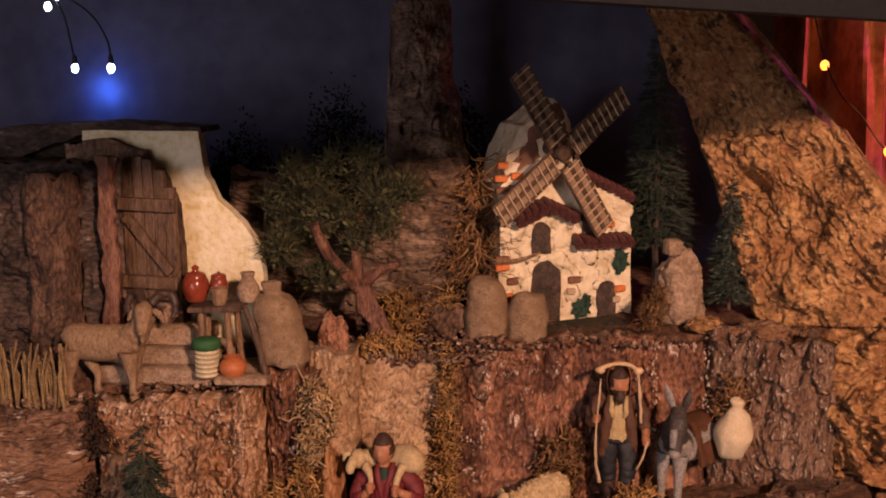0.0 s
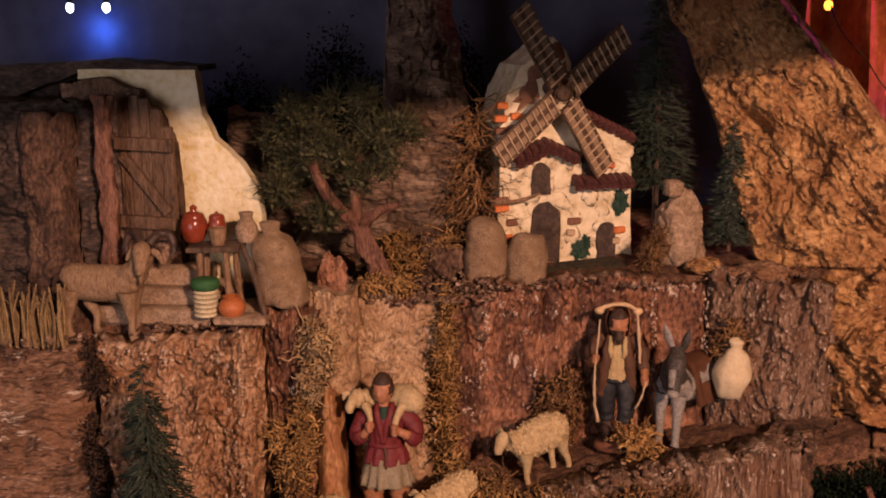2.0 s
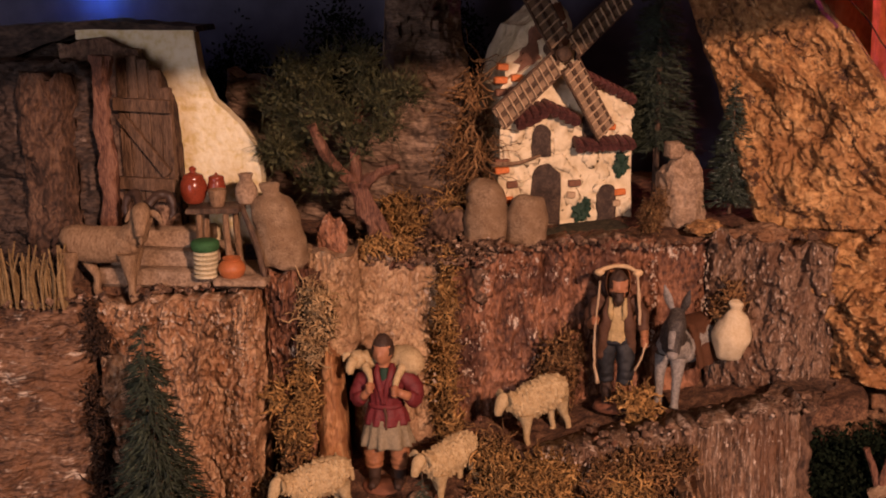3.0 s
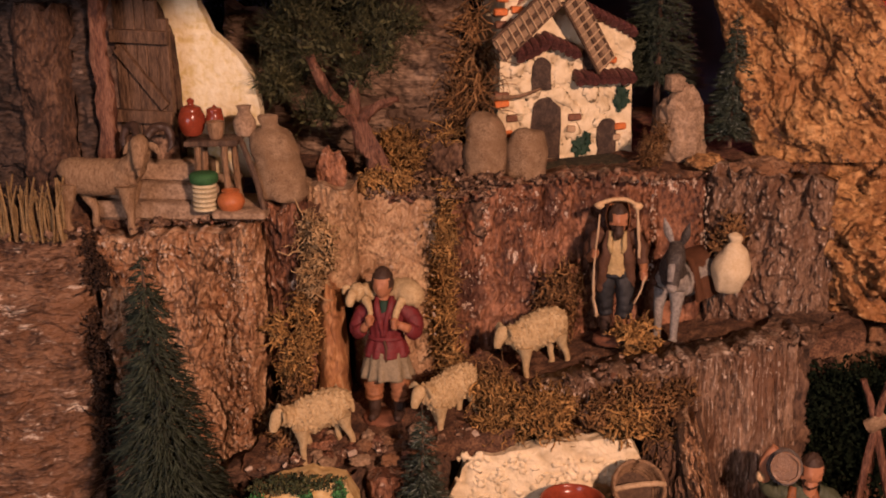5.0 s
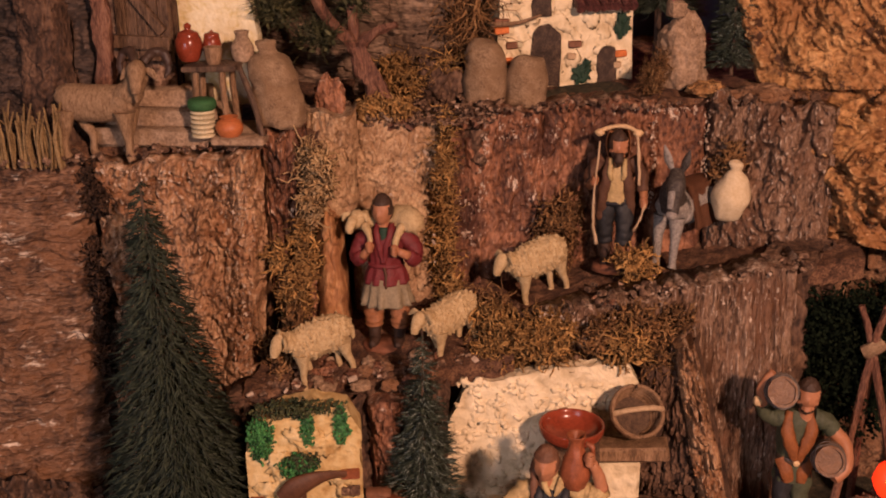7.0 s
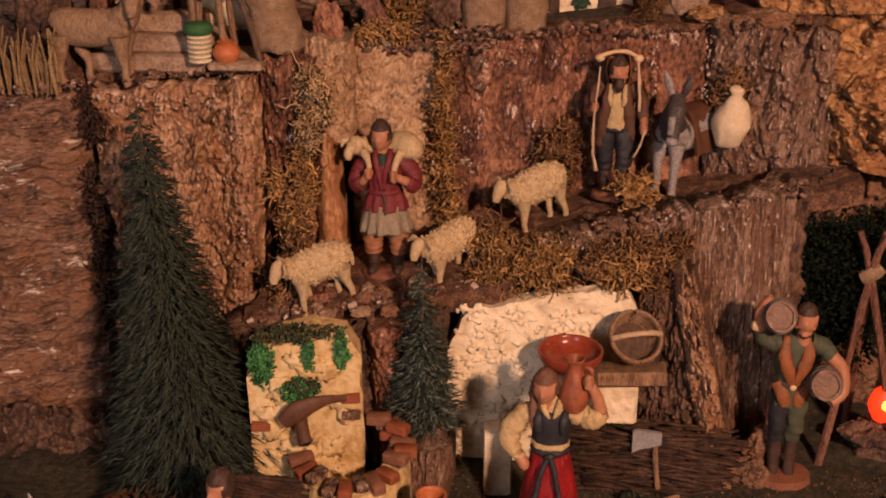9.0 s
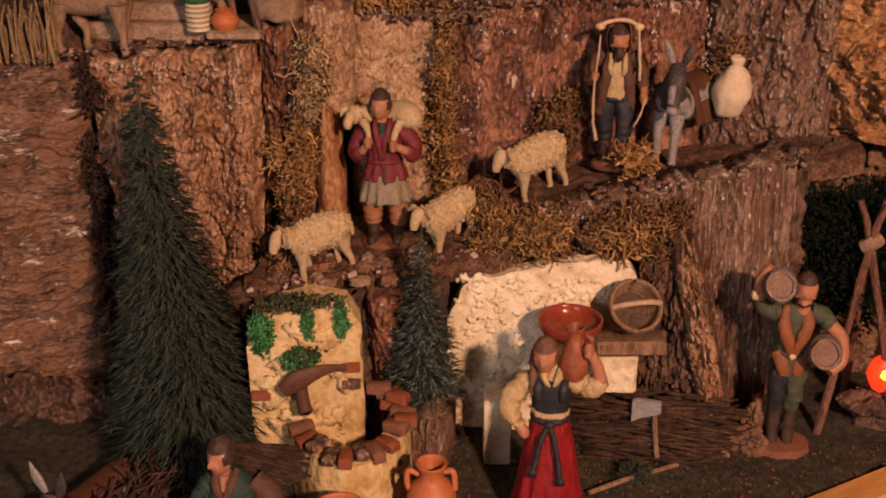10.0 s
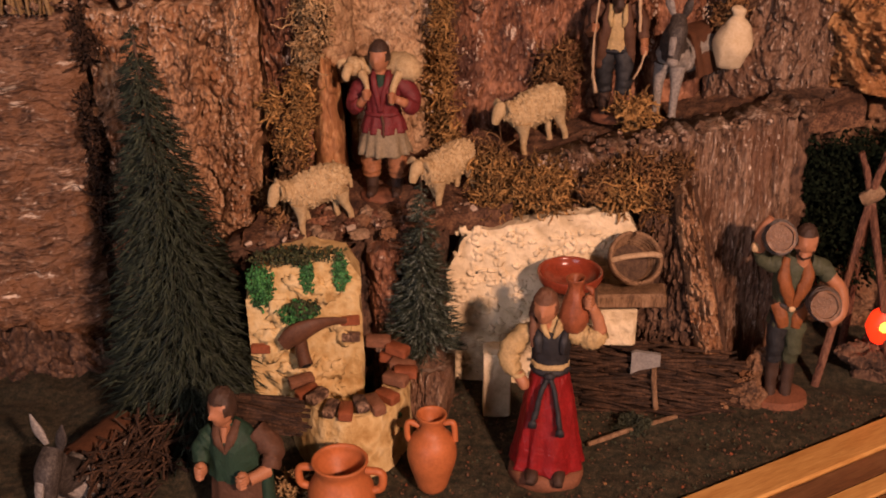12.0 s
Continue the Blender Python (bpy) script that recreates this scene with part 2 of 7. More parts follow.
paint("cloth_navy", (0.017, 0.017, 0.018), 0.6, 70, 0.35, 0.22)
paint("cloth_brown", (0.075, 0.034, 0.018), 0.7, 70, 0.35, 0.22)
paint("cloth_grey", (0.21, 0.165, 0.10), 0.7, 70, 0.35, 0.22)
paint("legging", (0.25, 0.105, 0.045), 0.6, 70, 0.35, 0.22)
paint("vest_orange", (0.18, 0.060, 0.018), 0.6, 70, 0.35, 0.22)
paint("cloth_moss", (0.05, 0.055, 0.03), 0.65, 70, 0.35, 0.22)
paint("cloth_forest", (0.014, 0.036, 0.020), 0.7, 70, 0.35, 0.22)
paint("cream_cloak", (0.50, 0.34, 0.18), 0.6, 70, 0.35, 0.22)
material("donkey_grey", [(0.13, 0.112, 0.095), (0.22, 0.195, 0.168), (0.32, 0.285, 0.245)], 320, 0.6, 0.8, fine=3)
material("hide_dark", [(0.022, 0.017, 0.014), (0.045, 0.036, 0.030), (0.09, 0.075, 0.063)], 320, 0.6, 0.6, fine=3)
material("goat_brown", [(0.13, 0.072, 0.036), (0.22, 0.135, 0.072), (0.30, 0.195, 0.11)], 200, 0.8, 0.8, (2, 2, 0.5), fine=3)
paint("horn_dark", (0.045, 0.026, 0.018), 0.5)
paint("saddle", (0.085, 0.036, 0.018), 0.6)
paint("base_clay", (0.17, 0.065, 0.032), 0.75)
paint("barrel_wood", (0.14, 0.07, 0.032), 0.4, 80, 0.3)
paint("hoop_dark", (0.05, 0.035, 0.025), 0.4)
paint("sail_cloth", (0.23, 0.155, 0.095), 0.8, 120, 0.3)
paint("metal_grey", (0.20, 0.185, 0.165), 0.4)
material("backdrop_night", [(0.055, 0.055, 0.084), (0.07, 0.071, 0.106), (0.085, 0.088, 0.13)], 6, 0.9, 0.05)
paint("black_cloth", (0.006, 0.006, 0.007), 0.95)
paint("room_paint", (0.22, 0.18, 0.14), 0.9, 3)
material("satin_orange", [(0.30, 0.12, 0.05), (0.50, 0.23, 0.11), (0.60, 0.33, 0.18)], 9, 0.45, 0.2)
paint("wire_black", (0.012, 0.012, 0.014), 0.5)
glow("led_white", (0.75, 0.85, 1.0), 18)
glow("ember_red", (1.0, 0.03, 0.006), 1.6)
glow("ember_core", (1.0, 0.30, 0.03), 6)
glow("led_orange", (1.0, 0.25, 0.03), 5)


# ---- builders ----
def mesh_of(name, bm, mats, smooth=True):
    me = bpy.data.meshes.new(name)
    bm.to_mesh(me)
    bm.free()
    for k in ([mats] if isinstance(mats, str) else mats):
        me.materials.append(MATS[k])
    if smooth:
        me.polygons.foreach_set("use_smooth", [True] * len(me.polygons))
        if len(me.polygons) < 6000:
            me.set_sharp_from_angle(angle=radians(40))
    return me


def thing(name, label, category, at=None, group="", kind="", bm=None, mats=None, smooth=True):
    """A top-level thing: one mesh, or an Empty for its parts."""
    ob = new(name, mesh_of(name, bm, mats, smooth) if bm else None)
    if at is not None:
        ob.matrix_basis = at
    return tagged(ob, label, category, group, kind)


def part(name, bm, mats, parent, label="", smooth=True, kind=""):
    ob = new(name, mesh_of(name, bm, mats, smooth))
    ob.parent = parent
    return tagged(ob, label, "", "", kind)


def grid_faces(bm, rows, mat=0, closed=False, cap=False):
    """Faces between rows of vertices; closed: each row is a ring."""
    for a, b in zip(rows, rows[1:]):
        n = len(a)
        for i in range(n if closed else n - 1):
            j = (i + 1) % n
            f = bm.faces.new((a[i], a[j], b[j], b[i]))
            f.material_index = mat
    if cap and closed:
        bm.faces.new(list(reversed(rows[0]))).material_index = mat
        bm.faces.new(rows[-1]).material_index = mat


def spline(pts, n):
    """n + 1 points on a smooth curve through pts (tuples of any length)."""
    P = [np.array(p, float) for p in pts]
    P = [2 * P[0] - P[1]] + P + [2 * P[-1] - P[-2]]
    out = []
    for i in range(n + 1):
        s = i / n * (len(P) - 3)
        k = min(int(s), len(P) - 4)
        u = s - k
        a, b, c, d = P[k:k + 4]
        out.append(0.5 * (2 * b + (c - a) * u + (2 * a - 5 * b + 4 * c - d) * u * u + (3 * b - a - 3 * c + d) * u ** 3))
    return out


def tube(bm, pts, radii, mat=0, seg=10, steps=None, flat=1.0, side=None, rough=0.0, seed=0.0):
    """A limb along a smooth curve; radii one per point; flat: thickness along the side axis."""
    n = steps or max(2, 4 * (len(pts) - 1))
    if len(pts) == 2:
        pts = [pts[0], tuple((a + b) / 2 for a, b in zip(*pts)), pts[1]]
        radii = [radii[0], (radii[0] + radii[1]) / 2, radii[1]] if len(radii) == 2 else radii
    C = spline([(*p, r) for p, r in zip(pts, radii)], n)
    rows = []
    ref = Vector(side) if side else None
    for i, c in enumerate(C):
        d = Vector(C[min(i + 1, n)][:3] - C[max(i - 1, 0)][:3]).normalized()
        if ref is None:
            ref = Vector((0, 1, 0)) if abs(d.y) < 0.9 else Vector((1, 0, 0))
        a = (ref - d * ref.dot(d)).normalized()
        b = d.cross(a)
        r = max(c[3], 1e-5)
        row = []
        for k in range(seg):
            t = 2 * math.pi * k / seg
            q = r * (1 + rough * noise.noise(Vector((math.cos(t) * 1.5 + seed, math.sin(t) * 1.5, i * 0.5))))
            row.append(bm.verts.new(Vector(c[:3]) + a * math.cos(t) * q * flat + b * math.sin(t) * q))
        rows.append(row)
    grid_faces(bm, rows, mat, True, True)


def blob(bm, c, r, mat=0, rot=(0, 0, 0), seg=14, rough=0.0, seed=0.0, freq=2.0):
    """An ellipsoid, roughened."""
    m = Matrix.Translation(c) @ Euler([radians(a) for a in rot]).to_matrix().to_4x4()
    rows = []
    for i in range(1, seg // 2 + 2):
        v = math.pi * (i - 0.5) / (seg // 2 + 1)
        row = []
        for k in range(seg):
            t = 2 * math.pi * k / seg
            d = Vector((math.sin(v) * math.cos(t), math.sin(v) * math.sin(t), math.cos(v)))
            q = 1 + rough * noise.noise(d * freq + Vector((seed, seed * 0.7, 0)))
            row.append(bm.verts.new(m @ Vector((d.x * r[0] * q, d.y * r[1] * q, d.z * r[2] * q))))
        rows.append(row)
    grid_faces(bm, list(reversed(rows)), mat, True, True)


def lathe(bm, profile, c=(0, 0, 0), mat=0, seg=28, squash=1.0, fold=0.0, folds=9, lean=(0, 0), steps=None, cap=True):
    """A turned body; profile: (radius, height) pairs; fold: pleats that grow towards the bottom."""
    P = spline(profile, steps) if steps else [np.array(p, float) for p in profile]
    top = P[-1][1]
    rows = []
    for r, z in P:
        row = []
        for k in range(seg):
            t = 2 * math.pi * k / seg
            w = 1 + fold * (top - z) / max(1e-6, abs(top - P[0][1])) * math.sin(folds * t + 1.3 * math.sin(3 * t))
            row.append(bm.verts.new((c[0] + r * w * math.cos(t) + lean[0] * z, c[1] + r * w * squash * math.sin(t) + lean[1] * z, c[2] + z)))
        rows.append(row)
    grid_faces(bm, rows, mat, True, cap)


def box(bm, c, s, rot=(0, 0, 0), mat=0, bevel=0.1, rough=0.0):
    """A box with chamfered, slightly uneven edges."""
    m = Matrix.Translation(c) @ Euler([radians(a) for a in rot]).to_matrix().to_4x4()
    h = [v / 2 for v in s]
    b = bevel * min(s)
    ring = lambda x, y: [(-x + b, -y), (x - b, -y), (x, -y + b), (x, y - b), (x - b, y), (-x + b, y), (-x, y - b), (-x, -y + b)]
    rows = []
    for z, k in ((-h[2], b), (-h[2] + b, 0), (h[2] - b, 0), (h[2], b)):
        rows.append([bm.verts.new(m @ Vector((x + random.uniform(-rough, rough), y + random.uniform(-rough, rough), z + random.uniform(-rough, rough)))) for x, y in ring(h[0] - k, h[1] - k)])
    grid_faces(bm, rows, mat, True, True)


def prism(bm, outline, y0, y1, mat=0, rough=0.0, cut=1, seed=0.0):
    """An outline of (x, z) points, drawn out from y0 to y1."""
    out = []
    for (xa, za), (xb, zb) in zip(outline, outline[1:] + outline[:1]):
        for k in range(cut):
            u = k / cut
            x, z = xa + (xb - xa) * u, za + (zb - za) * u
            out.append((x + rough * noise.noise(Vector((x * 90 + seed, z * 90, 0))), z + rough * noise.noise(Vector((x * 90, z * 90 + seed, 5)))))
    a = [bm.verts.new((x, y0, z)) for x, z in out]
    b = [bm.verts.new((x, y1, z)) for x, z in out]
    grid_faces(bm, [a, b], mat, True)
    fa, fb = bm.faces.new(list(reversed(a))), bm.faces.new(b)
    for f in (fa, fb):
        f.material_index = mat
    bmesh.ops.triangulate(bm, faces=[fa, fb])
    bmesh.ops.recalc_face_normals(bm, faces=bm.faces[:])


def slab(bl, br, tr, tl, thick=0.03, amp=0.006, ridge=0.006, freq=22.0, ripple=(1.0, 0.62), nu=70, nv=80, seed=0.0, bulge=0.0, top=0.008, crack=0.6, mat=0, bm=None, strata=0.0, plate=0.0, plates=(90, 55), grooves=()):
    """A piece of bark or rock between four corners, with ridges, cracks, plates, grooves, an uneven top and a rough back."""
    bm = bm or bmesh.new()
    bl, br, tr, tl = map(Vector, (bl, br, tr, tl))
    nrm = ((br - bl).cross(tl - bl)).normalized()
    w, h = (br - bl).length, (tl - bl).length
    rows, back = [], []
    for j in range(nv + 1):
        v = j / nv
        row, bk = [], []
        for i in range(nu + 1):
            u = i / nu
            p = bl.lerp(br, u).lerp(tl.lerp(tr, u), v)
            q = Vector((u * w * freq * ripple[0] + seed, v * h * freq * ripple[1], seed * 1.7))
            n1 = noise.fractal(q, 0.8, 2.0, 5)
            n2 = abs(noise.noise(q * 2.3 + Vector((7, 3, 1))))
            n3 = noise.noise(Vector((u * w * 9 + seed, v * h * 9, 3)))
            n4 = noise.fractal(q * 5.5 + Vector((2, 9, 4)), 0.7, 2.0, 3)
            n5 = noise.noise(Vector((math.floor(u * w * 48 + 2.5 * n3), math.floor(v * h * 30 + 3.5 * n3 + seed), seed)))
            n6 = noise.noise(Vector((u * w * 26 + seed, v * h * 20 + 4, 8)))
            d = ridge * (0.8 * n1 + 0.4 * n4 + 0.5 * n5) + amp * (n3 * 1.4 + 0.9 * n6) - crack * ridge * max(0, 0.22 - n2) * 5
            if strata:
                k = math.floor(v * h * 52 + 1.6 * n3 + 0.5 * n1)
                d += strata * (noise.noise(Vector((k * 1.37, math.floor(u * w * 22 + k * 0.6 + n1), seed))) + 0.5 * noise.noise(Vector((k * 2.9, seed, 4))))
            if plate:
                near, at = noise.voronoi(Vector((u * w * plates[0] + 1.5 * n3 + 0.5 * n1 + seed, v * h * plates[1] + 0.9 * n1, seed * 0.3)))
                d += plate * (min(near[1] - near[0], 0.3) / 0.3 - 1 + 0.9 * noise.noise(at[0] * 3.3))
            for ga, gb, deep, wide in grooves:
                ga, gb = Vector(ga), Vector(gb)
                k = max(0, min(1, (p - ga).dot(gb - ga) / (gb - ga).length_squared))
                away = (p - ga.lerp(gb, k)).length + 0.004 * n6
                d += -deep * math.exp(-(away / wide) ** 2) * math.sin(math.pi * (0.15 + 0.7 * k))
            d += bulge * math.sin(math.pi * u)
            edge = min(u, 1 - u) * w
            d -= 0.012 * max(0, 1 - edge / 0.012) ** 2
            up = top * (noise.noise(Vector((u * w * 40 + seed, 0, seed))) + 0.7 * noise.noise(Vector((u * w * 110, 3, seed)))) * v ** 4
            sidew = 0.005 * noise.noise(Vector((v * h * 30, seed, 2))) * (1 if u > 0.5 else -1) * (abs(u - 0.5) * 2) ** 3
            row.append(bm.verts.new(p + nrm * d + Vector((0, 0, up)) + (br - bl).normalized() * sidew))
            if i % 5 == 0 and j % 5 == 0:
                bk.append(bm.verts.new(p - nrm * (thick + 0.006 * n3) + Vector((0, 0, up))))
        rows.append(row)
        if bk:
            back.append(list(reversed(bk)))
    grid_faces(bm, rows, mat)
    grid_faces(bm, back, mat)
    for e0, e1 in ((rows[-1][::5], list(reversed(back[-1]))), (list(reversed(rows[0][::5])), back[0]), ([r[0] for r in rows[::5]][::-1], [r[-1] for r in back][::-1]), ([r[-1] for r in rows[::5]], [r[0] for r in back])):
        grid_faces(bm, [e0, e1], mat)
    return bm


def boulder(name, c, r, mat, seed, label, rot=(0, 0, 0), rough=0.45, category="rock", freq=1.6):
    bm = bmesh.new()
    m = Matrix.Translation(c) @ Euler([radians(a) for a in rot]).to_matrix().to_4x4()
    bmesh.ops.create_icosphere(bm, subdivisions=5, radius=1)
    for v in bm.verts:
        d = v.co.copy()
        k = 1 + rough * noise.noise(d * freq + Vector((seed, 0, 0))) + 0.35 * rough * noise.noise(d * freq * 3 + Vector((0, seed, 0))) + 0.18 * rough * noise.fractal(d * 9 + Vector((seed, 1, 2)), 1, 2, 3)
        k -= 0.2 * rough * max(0, 0.15 - abs(noise.noise(d * 2.6 + Vector((0, 0, seed))))) * 6
        v.co = m @ Vector((d.x * r[0] * k, d.y * r[1] * k, d.z * r[2] * k))
    return thing(name, label, category, bm=bm, mats=mat)


def strands(bm, c, r, n, length, width, mat=0, curl=1.0, up=0.3, rng=None, steps=4):
    """Loose curly strands inside an ellipsoid."""
    rng = rng or random
    for _ in range(n):
        d = Vector((rng.gauss(0, 1), rng.gauss(0, 1), rng.gauss(0, 1))).normalized() * rng.random() ** 0.45
        p = Vector((c[0] + d.x * r[0], c[1] + d.y * r[1], c[2] + d.z * r[2]))
        way = Vector((rng.gauss(0, 1), rng.gauss(0, 1), rng.gauss(0, 1) + up)).normalized()
        rows = []
        L = length * rng.uniform(0.5, 1.3)
        for k in range(steps + 1):
            w = width * (1 - 0.75 * k / steps)
            a = way.orthogonal().normalized()
            b = way.cross(a)
            rows.append([bm.verts.new(p + a * w * math.cos(t) + b * w * math.sin(t)) for t in (0.3, 2.4, 4.5)])
            way = (way + curl * 0.6 * Vector((rng.gauss(0, 1), rng.gauss(0, 1), rng.gauss(0, 1)))).normalized()
            p = p + way * L / steps
        grid_faces(bm, rows, mat, True)


def moss(name, c, r, n, mat, label, length=0.018, width=0.0007, seed=1, curl=1.5, up=0.3):
    bm = bmesh.new()
    rng = random.Random(seed)
    clumps = 9
    for _ in range(clumps):
        o = [c[i] + r[i] * rng.uniform(-0.85, 0.85) for i in range(3)]
        k = rng.uniform(0.3, 0.62)
        strands(bm, o, [v * k for v in r], n // clumps, length, width * rng.uniform(0.7, 1.3), 0, curl, up, rng, 6)
    return thing(name, label, "moss", kind="stuff", bm=bm, mats=mat)


def fir(name, base, height, radius, n, label, seed, tips=0.0, pot=0.0, droop=0.15, low=0.1, length=0.33, lean=(0, 0)):
    """A bottle-brush fir: a wire trunk and needles in whorls, thinning to the tip."""
    rng = random.Random(seed)
    at = pose(*base)
    th = thing(name, label, "tree", at)
    bm = bmesh.new()
    tube(bm, [(0, 0, 0), (lean[0] * 0.5, lean[1] * 0.5, height * 0.5), (lean[0], lean[1], height * 0.99)], [height * 0.014, height * 0.009, height * 0.003], 0, 6)
    part("trunk", bm, "wood_dark", th)
    if pot:
        bm = bmesh.new()
        lathe(bm, [(pot, -0.002), (pot * 1.05, 0.006), (pot, height * 0.09), (pot * 0.6, height * 0.095)], mat=0)
        part("base", bm, "bark_dark", th, "dark round wooden foot")
    bm = bmesh.new()
    boughs = []
    for i in range(max(120, n // 12)):
        f = low + (1 - low) * (1 - rng.random() ** 0.62)
        t = rng.uniform(0, 2 * math.pi)
        rr = (radius * (1 - f) ** 0.95 + 0.04 * radius) * rng.uniform(0.78, 1.04)
        boughs.append((f, t, rr, Vector((math.cos(t), math.sin(t), 0.16 - droop + rng.uniform(-0.1, 0.1)))))
    weights = [q[2] ** 0.4 for q in boughs]
    for f, t, rr, out in rng.choices(boughs, weights, k=n):
        u = rng.uniform(0.02, 0.86)
        L = radius * length * rng.uniform(0.5, 0.85) * (0.35 + 0.65 * (1 - f))
        p = Vector((lean[0] * f, lean[1] * f, height * f)) + out * rr * u - Vector((0, 0, droop * rr * u * u))
        way = (out * (1.0 + u) + Vector((0, 0, -droop * u)) + 0.42 * Vector((rng.gauss(0, 1), rng.gauss(0, 1), rng.gauss(0, 1)))).normalized()
        a = way.orthogonal().normalized()
        b = way.cross(a)
        w = 0.0055 * radius + 0.00025
        tip = bm.verts.new(p + way * L)
        ring = [bm.verts.new(p + a * w * math.cos(q) + b * w * math.sin(q)) for q in (0, 2.1, 4.2)]
        k = 1 if rng.random() < tips else 0
        for x in range(3):
            bm.faces.new((ring[x], ring[(x + 1) % 3], tip)).material_index = k
    part("needles", bm, ["fir_needle", "fir_tip"], th, kind="stuff")
    return th


def leaves(bm, c, r, n, size, rng, mat=0, hollow=0.35):
    """Small leaves through an uneven clump."""
    for _ in range(n):
        d = Vector((rng.gauss(0, 1), rng.gauss(0, 1), rng.gauss(0, 1))).normalized()
        d *= hollow + (1 - hollow) * rng.random() ** 0.6
        d *= 1 + 0.45 * noise.noise(d * 2.2 + Vector(c) * 20)
        p = Vector((c[0] + d.x * r[0], c[1] + d.y * r[1], c[2] + d.z * r[2]))
        way = (d + 0.9 * Vector((rng.gauss(0, 1), rng.gauss(0, 1), rng.gauss(0, 1)))).normalized()
        a = way.orthogonal().normalized() * size * 0.3
        L = size * rng.uniform(0.6, 1.5)
        v = [bm.verts.new(q) for q in (p, p + way * L * 0.5 + a, p + way * L, p + way * L * 0.5 - a)]
        bm.faces.new(v).material_index = mat


# ---- setting ----
def sheet(name, x0, x1, y0, y1, z, mat, label, category, amp=0.002, nx=120, ny=120, seed=0.0, slope=(0, 0), freq=30, thick=0.02, y0r=None):
    """A terrace or ground with small relief and an apron down its edges."""
    bm = bmesh.new()
    rows = []
    for j in range(-1, ny + 2):
        row = []
        for i in range(-1, nx + 2):
            u, v = min(max(i / nx, 0), 1), min(max(j / ny, 0), 1)
            x = x0 + (x1 - x0) * u
            front = y0 if y0r is None else y0 + (y0r - y0) * u
            y = front + (y1 - front) * v
            w = Vector((x * freq + seed, y * freq, seed))
            h = z + slope[0] * (x - x0) + slope[1] * (y - y0) + amp * noise.fractal(w, 0.9, 2, 4)
            if i in (-1, nx + 1) or j in (-1, ny + 1):
                h -= thick
            e = 0.006 * noise.noise(Vector((x * 40 + seed, y * 40, 2)))
            row.append(bm.verts.new((x + e, y + e, h)))
        rows.append(row)
    grid_faces(bm, rows)
    return thing(name, label, category, kind="structure", bm=bm, mats=mat)


sheet("ground", -1.2, 1.2, 0.35, 1.75, 0.0, "ground_grit", "dark mossy sawdust ground of the model village", "ground", 0.0045, 300, 230, 3.0, freq=26)
sheet("terrace_left", -0.62, -0.11, 0.926, 1.45, 0.350, "soil", "upper soil terrace of crumbled brown bark", "terrace", 0.004, 130, 120, 5.0, (0.055, 0.10), 36, y0r=0.998)
sheet("terrace_mill", -0.13, 0.42, 1.072, 1.45, 0.374, "soil", "soil terrace under the mill, crumbled brown bark", "terrace", 0.004, 130, 100, 9.0, (0.045, 0.06), 36, y0r=1.158)
sheet("terrace_middle", 0.045, 0.42, 0.970, 1.14, 0.199, "soil", "narrow rocky terrace strewn with bark crumbs", "terrace", 0.005, 110, 60, 13.0, (0.17, 0.05), 36, y0r=1.026)
sheet("terrace_shepherd", -0.165, 0.085, 0.880, 1.09, 0.158, "soil", "small ledge of earth and stones below the cliff", "terrace", 0.006, 80, 70, 17.0, (0.10, 0.14), 36, y0r=0.925)


def cliff(name, label, mat, *corners, **kw):
    return thing(name, label, "rock", kind="structure", group="bark cliff", bm=slab(*corners, **{"thick": 0.052, **kw}), mats=mat)


# left cliff
cliff("cliff_banded", "round brown bark log with pale cross flecks", "bark_banded", (-0.60, 0.935, -0.02), (-0.338, 0.940, -0.02), (-0.329, 0.952, 0.358), (-0.60, 0.950, 0.352), seed=1.2, ripple=(0.8, 1.2), ridge=0.006, amp=0.006, top=0.004, bulge=0.035, plate=0.0022, plates=(38, 120), strata=0.003, nu=150, nv=230)
cliff("cliff_left", "rough brown bark cliff with pale worn ridges", "bark_tan", (-0.308, 0.930, -0.02), (-0.165, 0.945, -0.02), (-0.155, 0.955, 0.374), (-0.318, 0.93, 0.360), seed=4.4, ridge=0.010, amp=0.010, freq=24, nu=170, nv=290, top=0.006, plate=0.0042, plates=(105, 75))
cliff("cliff_rib", "pale ridged rib of bark", "bark_tan", (-0.202, 0.925, 0.06), (-0.168, 0.935, 0.06), (-0.153, 0.948, 0.376), (-0.182, 0.940, 0.372), seed=8.1, ridge=0.007, amp=0.005, freq=40, bulge=0.010, nu=60, nv=260, plate=0.005, plates=(60, 150))
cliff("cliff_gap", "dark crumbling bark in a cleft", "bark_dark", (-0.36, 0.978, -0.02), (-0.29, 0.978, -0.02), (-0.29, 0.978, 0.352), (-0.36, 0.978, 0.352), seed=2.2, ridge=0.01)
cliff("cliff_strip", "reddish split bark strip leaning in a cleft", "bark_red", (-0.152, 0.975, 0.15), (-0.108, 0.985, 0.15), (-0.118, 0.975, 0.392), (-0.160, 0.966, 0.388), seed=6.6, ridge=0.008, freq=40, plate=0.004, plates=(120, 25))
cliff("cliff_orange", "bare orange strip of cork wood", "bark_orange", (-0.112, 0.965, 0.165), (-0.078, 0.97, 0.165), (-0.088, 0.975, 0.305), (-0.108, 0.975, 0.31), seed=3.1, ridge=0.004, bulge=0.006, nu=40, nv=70)
